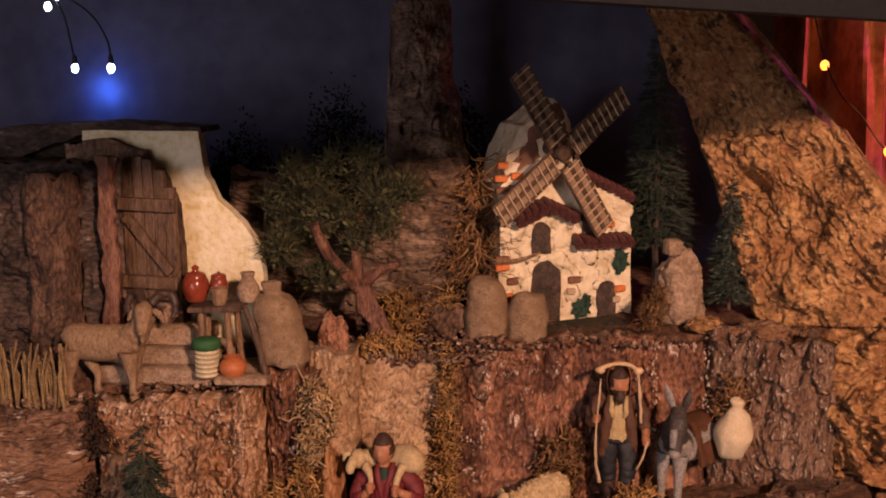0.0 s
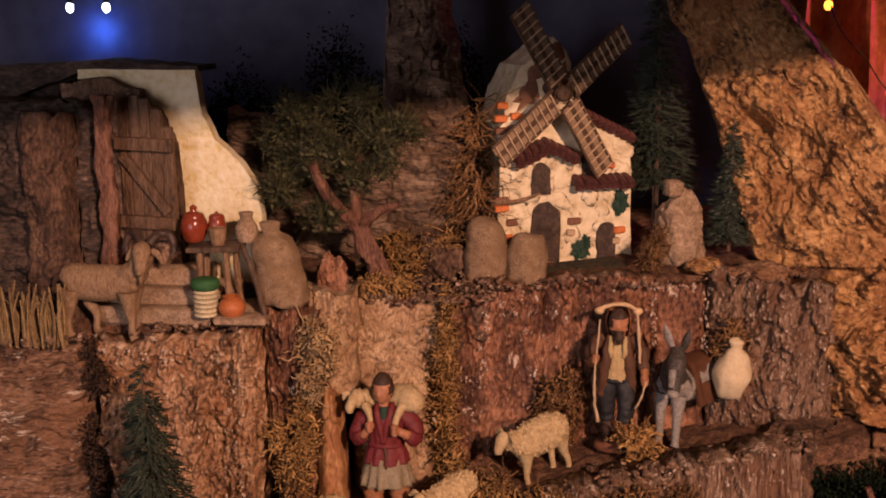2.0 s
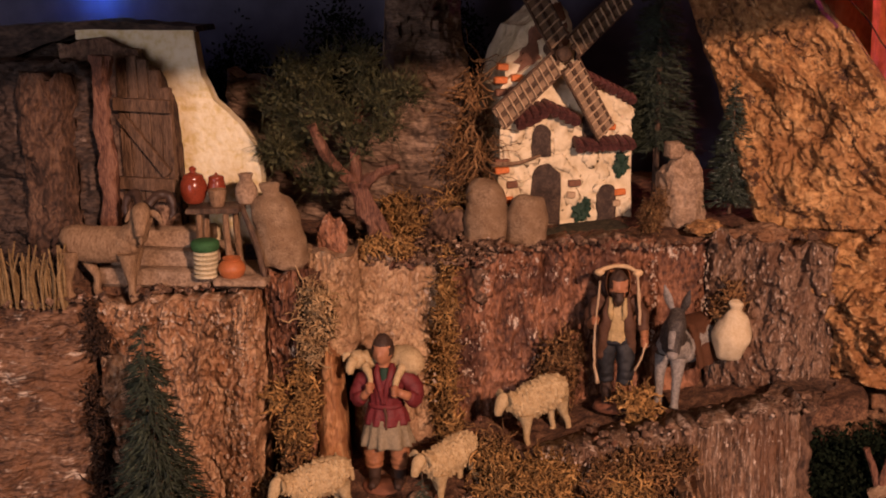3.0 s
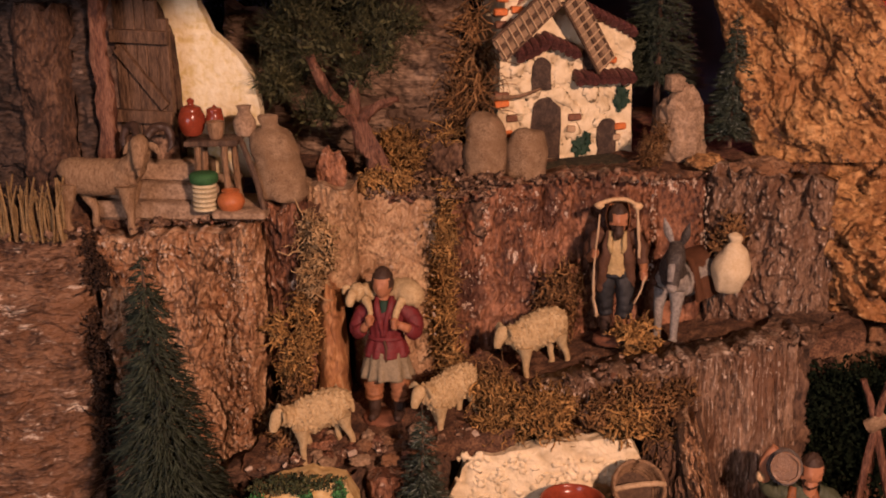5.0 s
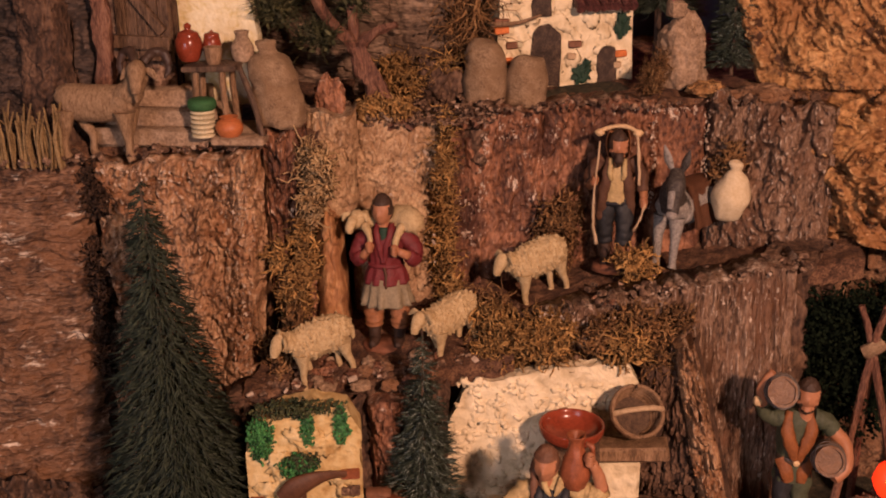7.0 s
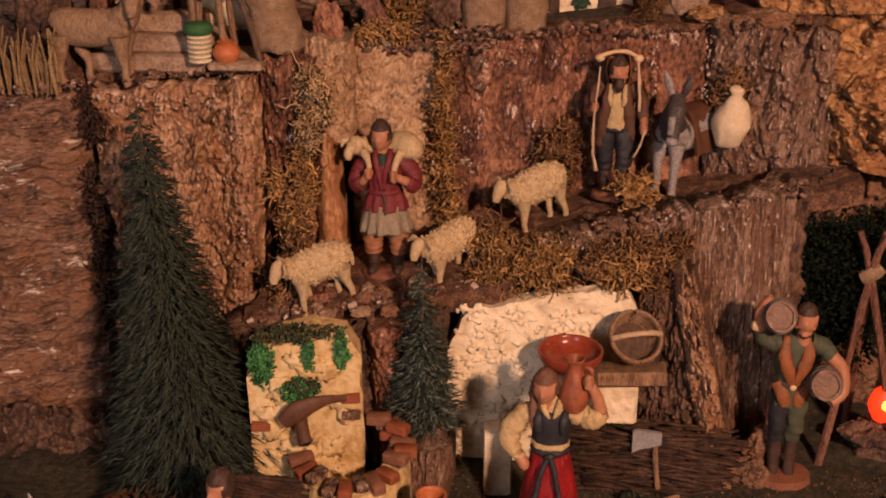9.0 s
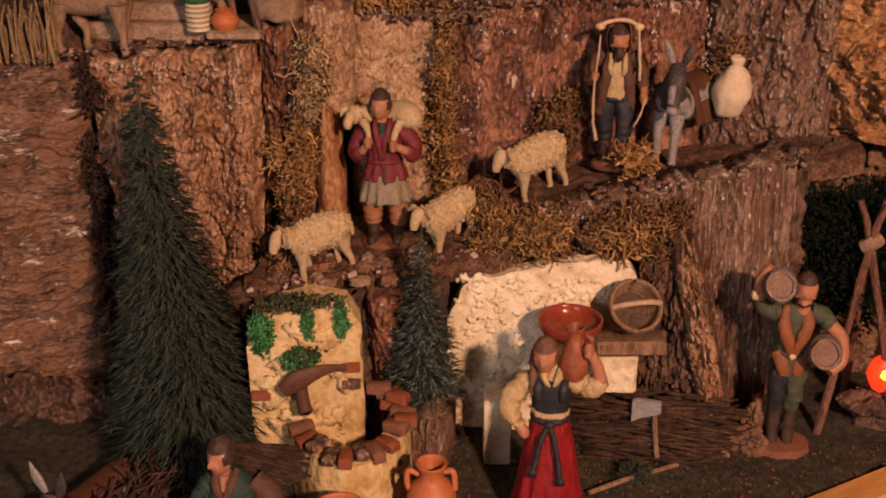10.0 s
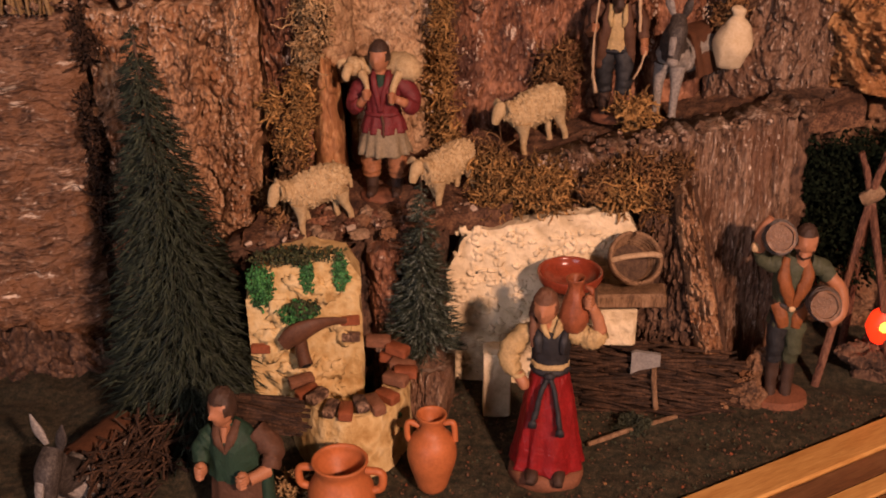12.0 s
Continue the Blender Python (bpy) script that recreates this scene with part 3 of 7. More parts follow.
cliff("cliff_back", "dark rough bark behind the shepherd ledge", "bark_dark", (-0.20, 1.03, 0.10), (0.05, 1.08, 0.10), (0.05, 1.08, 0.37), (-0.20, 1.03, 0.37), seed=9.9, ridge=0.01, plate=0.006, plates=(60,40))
cliff("cliff_block", "grey weathered block of bark", "bark_pale", (-0.122, 0.995, 0.28), (-0.074, 1.005, 0.28), (-0.074, 1.01, 0.404), (-0.124, 1.0, 0.404), seed=7.3, ridge=0.004, freq=30, bulge=0.006, nu=50, nv=60, plate=0.003, plates=(60, 50))
cliff("cliff_pale", "flat tan bark sheet of the cliff", "bark_pale", (-0.082, 1.02, 0.14), (0.010, 1.05, 0.14), (0.010, 1.065, 0.388), (-0.084, 1.03, 0.392), seed=12.2, ridge=0.005, amp=0.005, freq=30, nu=100, nv=130, plate=0.0022, plates=(120, 90))
cliff("cliff_red", "reddish brown bark sheet with white flecks", "bark_red", (0.004, 1.06, 0.15), (0.108, 1.085, 0.15), (0.106, 1.092, 0.392), (0.002, 1.072, 0.386), seed=15.5, ridge=0.006, amp=0.006, freq=26, nu=110, nv=130, plate=0.0034, plates=(34, 18))
cliff("cliff_dark", "dark brown bark sheet of the cliff", "bark_red", (0.100, 1.09, 0.18), (0.220, 1.11, 0.18), (0.220, 1.112, 0.398), (0.100, 1.095, 0.394), seed=18.8, ridge=0.006, amp=0.008, freq=26, nu=110, nv=110, plate=0.0034, plates=(38, 22))
cliff("cliff_panel", "smooth brown panel of bark with white chipped edges", "bark_red", (0.212, 1.105, 0.20), (0.272, 1.105, 0.20), (0.272, 1.115, 0.392), (0.212, 1.112, 0.392), seed=21.1, ridge=0.003, amp=0.002, freq=30, nu=60, nv=90)
cliff("cliff_grey", "grey creviced rock end of the cliff", "bark_grey", (0.268, 1.095, 0.20), (0.392, 1.06, 0.20), (0.388, 1.075, 0.402), (0.266, 1.112, 0.402), seed=24.4, ridge=0.011, amp=0.010, freq=26, nu=120, nv=120, plate=0.0055, plates=(36, 26))
# middle step
cliff("step_left", "ridged grey bark edge of the middle terrace", "bark_grey", (0.105, 0.945, -0.01), (0.245, 0.965, -0.01), (0.245, 0.968, 0.247), (0.105, 0.948, 0.212), seed=27.7, ridge=0.007, freq=50, ripple=(1.3, 0.16), nu=130, nv=100, top=0.009, plate=0.003, plates=(160, 30))
cliff("step_right", "ridged grey bark end of the middle terrace", "bark_grey", (0.24, 0.962, -0.01), (0.362, 0.985, -0.01), (0.358, 0.99, 0.268), (0.24, 0.966, 0.246), seed=30.1, ridge=0.007, freq=50, ripple=(1.3, 0.16), nu=120, nv=110, top=0.007, plate=0.003, plates=(160, 30))
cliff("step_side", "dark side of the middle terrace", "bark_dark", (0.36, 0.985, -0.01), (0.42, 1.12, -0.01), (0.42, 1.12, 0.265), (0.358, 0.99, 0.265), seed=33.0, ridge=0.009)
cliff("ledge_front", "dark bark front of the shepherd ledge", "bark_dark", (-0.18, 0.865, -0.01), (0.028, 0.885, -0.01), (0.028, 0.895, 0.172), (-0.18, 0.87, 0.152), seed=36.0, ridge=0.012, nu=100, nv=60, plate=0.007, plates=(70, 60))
cliff("ledge_post", "split bark post beside the fountain", "bark_red", (-0.042, 0.868, 0.0), (-0.012, 0.872, 0.0), (-0.012, 0.876, 0.162), (-0.044, 0.872, 0.158), seed=39.0, ridge=0.005, freq=40, bulge=0.006, nu=40, nv=80, plate=0.004, plates=(90, 25))
cliff("stump", "bark stump under the small fir", "bark_grey", (-0.022, 0.835, -0.01), (0.036, 0.835, -0.01), (0.036, 0.845, 0.052), (-0.022, 0.845, 0.052), seed=42.0, ridge=0.006, freq=50, ripple=(1.3, 0.2), thick=0.05, bulge=0.012, nu=50, nv=50, plate=0.003, plates=(120, 30))
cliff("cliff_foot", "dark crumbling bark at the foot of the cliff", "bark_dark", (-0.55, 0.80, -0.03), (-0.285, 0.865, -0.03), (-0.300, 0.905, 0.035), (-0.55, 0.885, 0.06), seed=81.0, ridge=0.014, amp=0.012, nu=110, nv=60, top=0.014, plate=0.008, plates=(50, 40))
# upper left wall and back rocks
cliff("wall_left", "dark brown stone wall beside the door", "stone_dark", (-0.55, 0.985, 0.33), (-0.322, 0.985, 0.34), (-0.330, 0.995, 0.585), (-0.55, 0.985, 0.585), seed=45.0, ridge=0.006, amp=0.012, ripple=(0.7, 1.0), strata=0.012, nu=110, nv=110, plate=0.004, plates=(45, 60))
cliff("wall_log", "brown bark log standing beside the door", "bark_dark", (-0.400, 0.972, 0.34), (-0.343, 0.976, 0.34), (-0.345, 0.982, 0.572), (-0.398, 0.978, 0.578), seed=87.0, ridge=0.005, amp=0.005, bulge=0.016, thick=0.02, plate=0.003, plates=(60, 80), nu=60, nv=130)
# Dark slab added where only darkness stands, covering the sky gap by the roof.
cliff("wall_back_fill", "dark slab added to fill the gap behind the house wall", "stone_dark", (-0.66, 1.06, 0.33), (-0.33, 1.06, 0.33), (-0.33, 1.06, 0.612), (-0.66, 1.06, 0.60), seed=84.0, ridge=0.008, amp=0.01, nu=80, nv=70)
cliff("wall_back_left", "low stone wall behind the olive tree", "stone_layered", (-0.25, 1.16, 0.38), (-0.06, 1.17, 0.38), (-0.06, 1.17, 0.50), (-0.25, 1.16, 0.565), seed=48.0, ridge=0.006, amp=0.006, strata=0.012, ripple=(0.7, 1.3))
cliff("tower_rock", "tall column of layered grey stone", "stone_layered", (-0.085, 1.17, 0.38), (0.038, 1.20, 0.38), (-0.010, 1.21, 0.752), (-0.066, 1.19, 0.745), seed=51.0, ridge=0.007, amp=0.012, freq=30, ripple=(0.7, 1.2), strata=0.016, bulge=0.03, thick=0.05, nu=90, nv=200)
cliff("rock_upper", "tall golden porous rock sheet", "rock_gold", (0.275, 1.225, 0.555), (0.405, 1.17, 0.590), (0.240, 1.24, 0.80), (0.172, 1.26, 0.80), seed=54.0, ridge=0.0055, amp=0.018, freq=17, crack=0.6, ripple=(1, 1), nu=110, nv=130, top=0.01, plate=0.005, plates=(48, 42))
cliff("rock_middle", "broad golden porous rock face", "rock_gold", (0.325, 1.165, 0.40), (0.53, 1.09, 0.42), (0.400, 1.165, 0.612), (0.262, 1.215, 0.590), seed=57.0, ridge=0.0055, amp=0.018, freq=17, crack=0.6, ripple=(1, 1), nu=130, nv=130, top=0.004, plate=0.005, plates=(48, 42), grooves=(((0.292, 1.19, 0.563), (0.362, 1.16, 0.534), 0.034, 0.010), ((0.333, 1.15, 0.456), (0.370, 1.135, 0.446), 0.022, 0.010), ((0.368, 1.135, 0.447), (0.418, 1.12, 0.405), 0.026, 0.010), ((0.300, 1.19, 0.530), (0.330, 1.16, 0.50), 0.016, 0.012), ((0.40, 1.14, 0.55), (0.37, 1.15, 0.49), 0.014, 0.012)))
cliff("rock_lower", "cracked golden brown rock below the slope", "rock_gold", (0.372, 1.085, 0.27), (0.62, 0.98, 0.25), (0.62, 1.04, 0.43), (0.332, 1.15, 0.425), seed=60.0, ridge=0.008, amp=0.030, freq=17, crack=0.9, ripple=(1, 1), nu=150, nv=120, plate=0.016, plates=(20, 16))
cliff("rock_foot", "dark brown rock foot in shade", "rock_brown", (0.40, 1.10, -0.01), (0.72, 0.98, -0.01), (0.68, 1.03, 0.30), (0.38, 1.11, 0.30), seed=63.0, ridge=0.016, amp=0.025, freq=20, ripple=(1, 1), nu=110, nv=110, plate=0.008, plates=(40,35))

# night backdrop, proscenium and the dark room round the display
bm = bmesh.new()
box(bm, (-0.29, 1.47, 0.6), (1.24, 0.01, 1.9))
thing("backdrop", "dark night-blue painted backdrop cloth", "backdrop", kind="structure", bm=bm, mats="backdrop_night", smooth=False)
RAIL = pose(0.447, 0.886, 0.0, 0, 0, math.degrees(math.atan2(0.137, 0.192)))
bm = bmesh.new()
box(bm, (-0.15, 0.0, 1.103), (1.9, 0.02, 0.8), bevel=0.02)
thing("valance", "plain black board over the display opening", "board", RAIL @ pose(0, 0, 0, 0, 1.6, 0), kind="structure", bm=bm, mats="black_cloth", smooth=False)
for name, w, y, z, mat in (("rail_edge", 0.034, -0.017, 0.0065, "wood_honey"), ("rail_groove", 0.026, -0.0475, 0.0045, "wood_walnut"), ("rail_middle", 0.018, -0.070, 0.0065, "wood_honey"), ("rail_front", 0.12, -0.140, 0.0055, "wood_walnut")):
    bm = bmesh.new()
    box(bm, (-0.1, y, z - 0.02), (1.9, w, 0.04), bevel=0.06)
    thing(name, "varnished wooden edging strip of the display table", "rail", RAIL, kind="structure", group="display edge", bm=bm, mats=mat, smooth=False)
for name, c, s in (("floor", (0, 0, -1.02), (7, 7, 0.04)), ("ceiling", (0, 0, 1.9), (7, 7, 0.04)), ("wall_north", (0, 3.5, 0.4), (7, 0.04, 3)), ("wall_south", (0, -3.5, 0.4), (7, 0.04, 3)), ("wall_east", (3.5, 0, 0.4), (0.04, 7, 3)), ("wall_west", (-3.5, 0, 0.4), (0.04, 7, 3))):
    bm = bmesh.new()
    box(bm, c, s, bevel=0.01)
    thing(name, "plain dim wall of the room round the display", "wall", kind="structure", bm=bm, mats="room_paint", smooth=False)

# Black board added behind the backdrop to block spill from the drapery lamps.
bm = bmesh.new()
box(bm, (0.335, 1.72, 0.7), (0.012, 0.50, 1.6), bevel=0.05)
thing("spill_board", "added black board blocking spill from the drapery lamps", "board", kind="structure", bm=bm, mats="black_cloth", smooth=False)

bm = bmesh.new()
box(bm, (0.0, 1.06, -0.515), (2.3, 1.36, 0.97), bevel=0.01)
thing("display_table", "black skirted table under the display", "table", kind="structure", bm=bm, mats="black_cloth", smooth=False)

# satin drapery beyond the rocks
bm = bmesh.new()
rows = []
for j in range(41):
    v = j / 40
    rows.append([bm.verts.new((0.42 + 0.7 * i / 120, 1.75 + 0.060 * math.sin(i * 0.42 + 2.6 * v + 1.5 * math.sin(i * 0.07 + 3 * v)) + 0.020 * math.sin(i * 0.9 + 7 * v), -0.02 + 0.97 * v)) for i in range(121)])
grid_faces(bm, rows)
thing("drapery", "orange satin cloth hanging in folds, lit magenta", "curtain", bm=bm, mats="satin_orange")


# ---- things of the upper terraces ----
def windmill():
    th = thing("windmill", "white plaster mill house with brown tiled roofs and lattice sails", "windmill", pose(0.122, 1.195, 0.397, 0, 0, 22))
    bm = bmesh.new()
    prism(bm, [(-0.078, -0.012), (0.080, -0.012), (0.076, 0.132), (0.03, 0.155), (0.0, 0.172), (-0.03, 0.178), (-0.076, 0.152)], 0.0, 0.08, 0, 0.0045, 8, 1.0)
    part("wall", bm, "plaster_mill", th)
    bm = bmesh.new()
    rng = random.Random(31)
    for k in range(60):
        blob(bm, (rng.uniform(-0.072, 0.072), 0.0002, rng.uniform(0.0, 0.125)), (rng.uniform(0.006, 0.015), 0.0021, rng.uniform(0.004, 0.010)), 0, (0, rng.uniform(0, 90), 0), 16, 0.7, k, 3)
    part("plaster_coat", bm, "plaster_mill", th, "lumpy hand-laid plaster", kind="stuff")
    bm = bmesh.new()
    prism(bm, [(-0.074, 0.10), (0.012, 0.10), (0.010, 0.205), (0.004, 0.228), (-0.012, 0.242), (-0.030, 0.226), (-0.048, 0.212), (-0.066, 0.186), (-0.070, 0.150)], 0.010, 0.085, 0, 0.005, 6, 4.0)
    part("tower", bm, "plaster_mill", th, "white plaster tower behind the sails")
    for x, z, a, b in ((-0.040, 0.180, 0.012, 0.016), (-0.012, 0.224, 0.010, 0.010), (-0.034, 0.206, 0.007, 0.010), (-0.004, 0.198, 0.008, 0.014)):
        bm = bmesh.new()
        blob(bm, (x, 0.0100, z), (a, 0.0014, b), 0, (0, 20, 0), 18, 0.8, x * 90, 2.5)
        part("bare_patch", bm, "brick_brown", th, "brown patch where plaster is missing")
    def tiles(name, a, b, n, drop, out):
        roof = new(name)
        roof.parent = th
        bm = bmesh.new()
        a, b = Vector(a), Vector(b)
        box(bm, (a + b) / 2 + Vector((0, 0.004, -0.004)), ((b - a).length, 0.012, 0.005), (0, math.degrees(-math.atan2((b - a).z, (b - a).x)), 0))
        part("lath", bm, "wood_dark", roof)
        bm = bmesh.new()
        tube(bm, [(0, 0.008, drop * 0.35), (0, -out * 0.4, 0), (0, -out, -drop)], [0.0048, 0.0052, 0.0056], 0, 8, 3)
        me = mesh_of("tile", bm, "roof_tile")
        for i in range(n):
            t = new("tile", me)
            t.parent = roof
            t.matrix_basis = Matrix.Translation(a.lerp(b, (i + 0.5) / n)) @ pose(0, 0, 0, random.uniform(-4, 4), random.uniform(-6, 6), random.uniform(-6, 6))

    tiles("lower_roof", (0.006, -0.004, 0.089), (0.072, -0.004, 0.089), 8, 0.006, 0.016)
    tiles("left_roof", (-0.062, -0.004, 0.117), (-0.030, -0.004, 0.130), 4, 0.008, 0.018)
    tiles("middle_roof", (-0.030, -0.004, 0.133), (0.008, -0.004, 0.116), 5, 0.006, 0.014)
    tiles("right_roof", (0.012, 0.004, 0.166), (0.078, 0.004, 0.134), 9, 0.005, 0.010)

    def arch(name, x, z0, w, h, mat, tilt=0.0, lean=0):
        bm = bmesh.new()
        n = 8
        pts = [(x - w, z0), (x + w, z0)] + [(x + w * math.cos(math.pi * k / n) + tilt * (k / n), z0 + h - w + w * 1.15 * math.sin(math.pi * k / n)) for k in range(n + 1)]
        prism(bm, pts, -0.0036, 0.004, 0, 0.0022, 4, x * 50)
        part(name, bm, mat, th, "dark brown weathered leaf")

    arch("door", -0.024, -0.002, 0.017, 0.066, "door_brown")
    arch("small_door", 0.048, 0.0, 0.011, 0.038, "door_brown")
    arch("window", -0.030, 0.074, 0.0105, 0.034, "door_brown")
    arch("window", 0.026, 0.094, 0.0085, 0.024, "door_brown")
    for x, z, w, mat in ((-0.062, 0.045, 0.014, "brick_brown"), (-0.054, 0.046, 0.008, "rope_cream"), (-0.066, 0.028, 0.010, "brick_orange"), (0.010, 0.043, 0.015, "brick_brown"), (0.006, 0.030, 0.010, "wood_pale"), (0.064, 0.030, 0.014, "brick_orange"), (0.060, 0.018, 0.009, "wood_pale"), (0.046, 0.112, 0.010, "brick_brown"), (0.050, 0.104, 0.013, "brick_orange"), (-0.058, 0.160, 0.013, "brick_orange"), (-0.062, 0.147, 0.010, "brick_brown"), (-0.074, 0.172, 0.012, "brick_orange"), (-0.076, 0.158, 0.014, "brick_orange"), (-0.075, 0.145, 0.013, "brick_brown"), (-0.074, 0.070, 0.016, "brick_brown"), (-0.074, 0.061, 0.016, "brick_orange")):
        bm = bmesh.new()
        box(bm, (x, 0.0, z), (w, 0.009, 0.0075), (0, random.uniform(-4, 4), 0), bevel=0.15)
        part("brick", bm, mat, th)
    bm = bmesh.new()
    tube(bm, [(-0.085, 0.0, 0.068), (-0.060, -0.012, 0.070), (-0.035, -0.016, 0.078)], [0.003, 0.0022, 0.0015], 0, 6)
    part("beam", bm, "wood_mid", th)
    for c, r in (((0.018, -0.003, 0.010), (0.009, 0.003, 0.010)), ((0.024, -0.003, 0.018), (0.005, 0.003, 0.008)), ((0.064, -0.003, 0.062), (0.008, 0.004, 0.012))):
        bm = bmesh.new()
        blob(bm, c, [q * 0.9 for q in r], 0, rough=1.0, seed=c[0] * 90, freq=3.2, seg=30)
        part("ivy", bm, "cloth_forest", th, "dark green painted ivy")
    # sails
    hub = Vector((-0.018, -0.030, 0.186))
    bm = bmesh.new()
    tube(bm, [hub + Vector((0, 0.05, 0.004)), hub + Vector((0, -0.004, 0))], [0.007, 0.009], 0, 12)
    blob(bm, hub + Vector((0, -0.006, 0)), (0.008, 0.005, 0.008))
    part("hub", bm, "wood_dark", th)
    bm = bmesh.new()
    for s in (-1, 0, 1):
        box(bm, (0.0118 * s, 0, 0.054), (0.0022 if s else 0.0044, 0.003, 0.088), mat=0)
    for k in range(10):
        box(bm, (0, -0.0015, 0.016 + k * 0.0088), (0.0225, 0.002, 0.0013), mat=1)
    box(bm, (0, 0.0015, 0.056), (0.0225, 0.0012, 0.084), mat=2)
    me = mesh_of("sail", bm, ["wood_dark", "wood_pale", "sail_cloth"], False)
    for k in range(4):
        s = new("sail", me)
        s.parent = th
        s.matrix_basis = Matrix.Translation(hub + Vector((0, -0.008, 0))) @ pose(0, 0, 0, 0, 0, 20) @ pose(0, 0, 0, 0, 55 + 90 * k, 0) @ Matrix.Scale(1.08, 4)
    # earth bank it stands on
    bm = bmesh.new()
    blob(bm, (0.03, -0.012, -0.012), (0.10, 0.03, 0.012), rough=0.3, seed=3, seg=24)
    part("plinth", bm, "ground_grit", th, "mossy green base plate")


windmill()


def sack(name, label, at, prof, mat="burlap", squash=0.8, lean=(0, 0)):
    bm = bmesh.new()
    lathe(bm, prof, mat=0, seg=32, squash=squash, lean=lean, steps=26, fold=0.03, folds=7)
    for v in bm.verts:
        v.co += Vector((noise.noise(v.co * 55), noise.noise(v.co * 55 + Vector((9, 0, 0))), noise.noise(v.co * 55 + Vector((0, 9, 0))))) * 0.0035
    return thing(name, label, "sack", at, "sacks", bm=bm, mats=mat)


sack("burlap_sack", "tall full burlap sack standing before the mill", pose(0.040, 1.128, 0.384), [(0.001, 0), (0.022, 0.001), (0.0235, 0.02), (0.021, 0.055), (0.016, 0.066), (0.008, 0.070), (0.001, 0.071)])
sack("burlap_sack", "squat burlap sack beside the mill door", pose(0.083, 1.132, 0.385), [(0.001, 0), (0.021, 0.001), (0.0225, 0.018), (0.019, 0.045), (0.012, 0.052), (0.001, 0.054)])
sack("burlap_sack", "knobbly tied burlap sack leaning by the table", pose(-0.141, 0.985, 0.392) @ Matrix.Diagonal((0.90, 0.90, 0.96, 1)), [(0.001, 0), (0.026, 0.002), (0.028, 0.02), (0.025, 0.04), (0.0265, 0.052), (0.020, 0.068), (0.009, 0.074), (0.010, 0.084), (0.001, 0.087)], lean=(-0.16, 0.0))

boulder("boulder", (0.245, 1.19, 0.43), (0.028, 0.025, 0.045), "stone_step", 3.0, "tall grey brown boulder beside the mill", rough=0.3)
bm = bmesh.new()
box(bm, (0.236, 1.175, 0.482), (0.018, 0.016, 0.018), (0, 4, 20), bevel=0.15, rough=0.001)
thing("chimney", "small square stone chimney block", "chimney", bm=bm, mats="stone_step")
moss("dry_moss", (0.215, 1.165, 0.425), (0.014, 0.012, 0.032), 500, "moss_brown", "dry brown moss beside the mill wall", seed=4)
boulder("boulder", (-0.012, 1.14, 0.408), (0.028, 0.025, 0.028), "bark_dark", 8.0, "dark rounded rock on the mill terrace", rough=0.35)
boulder("boulder", (0.325, 1.13, 0.402), (0.03, 0.02, 0.012), "rock_brown", 11.0, "flat brown stone at the cliff edge", rough=0.4)
boulder("boulder", (0.27, 1.14, 0.405), (0.02, 0.016, 0.008), "rock_gold", 12.0, "flat golden stone at the cliff edge", rough=0.4)
fir("fir_tree", (0.225, 1.29, 0.40), 0.335, 0.072, 12000, "tall dark green bottle-brush fir behind the mill", 5, low=0.2)
fir("fir_tree", (0.300, 1.195, 0.410), 0.150, 0.040, 8000, "small frosted bottle-brush fir against the golden rock", 6, tips=0.10)
moss("dry_moss", (0.012, 1.165, 0.455), (0.022, 0.014, 0.055), 520, "moss_brown", "dry brown moss hanging on the stone column", seed=7, length=0.040, width=0.0011)
moss("dry_vine", (0.018, 1.165, 0.505), (0.011, 0.010, 0.055), 200, "moss_brown", "dry brown stems hanging down the stone column", seed=17, length=0.055, width=0.0012, curl=0.7, up=-0.8)
moss("dry_moss", (-0.035, 1.12, 0.415), (0.040, 0.022, 0.020), 500, "moss_gold", "dry golden moss tangle under the column", seed=8, length=0.034, width=0.0011)


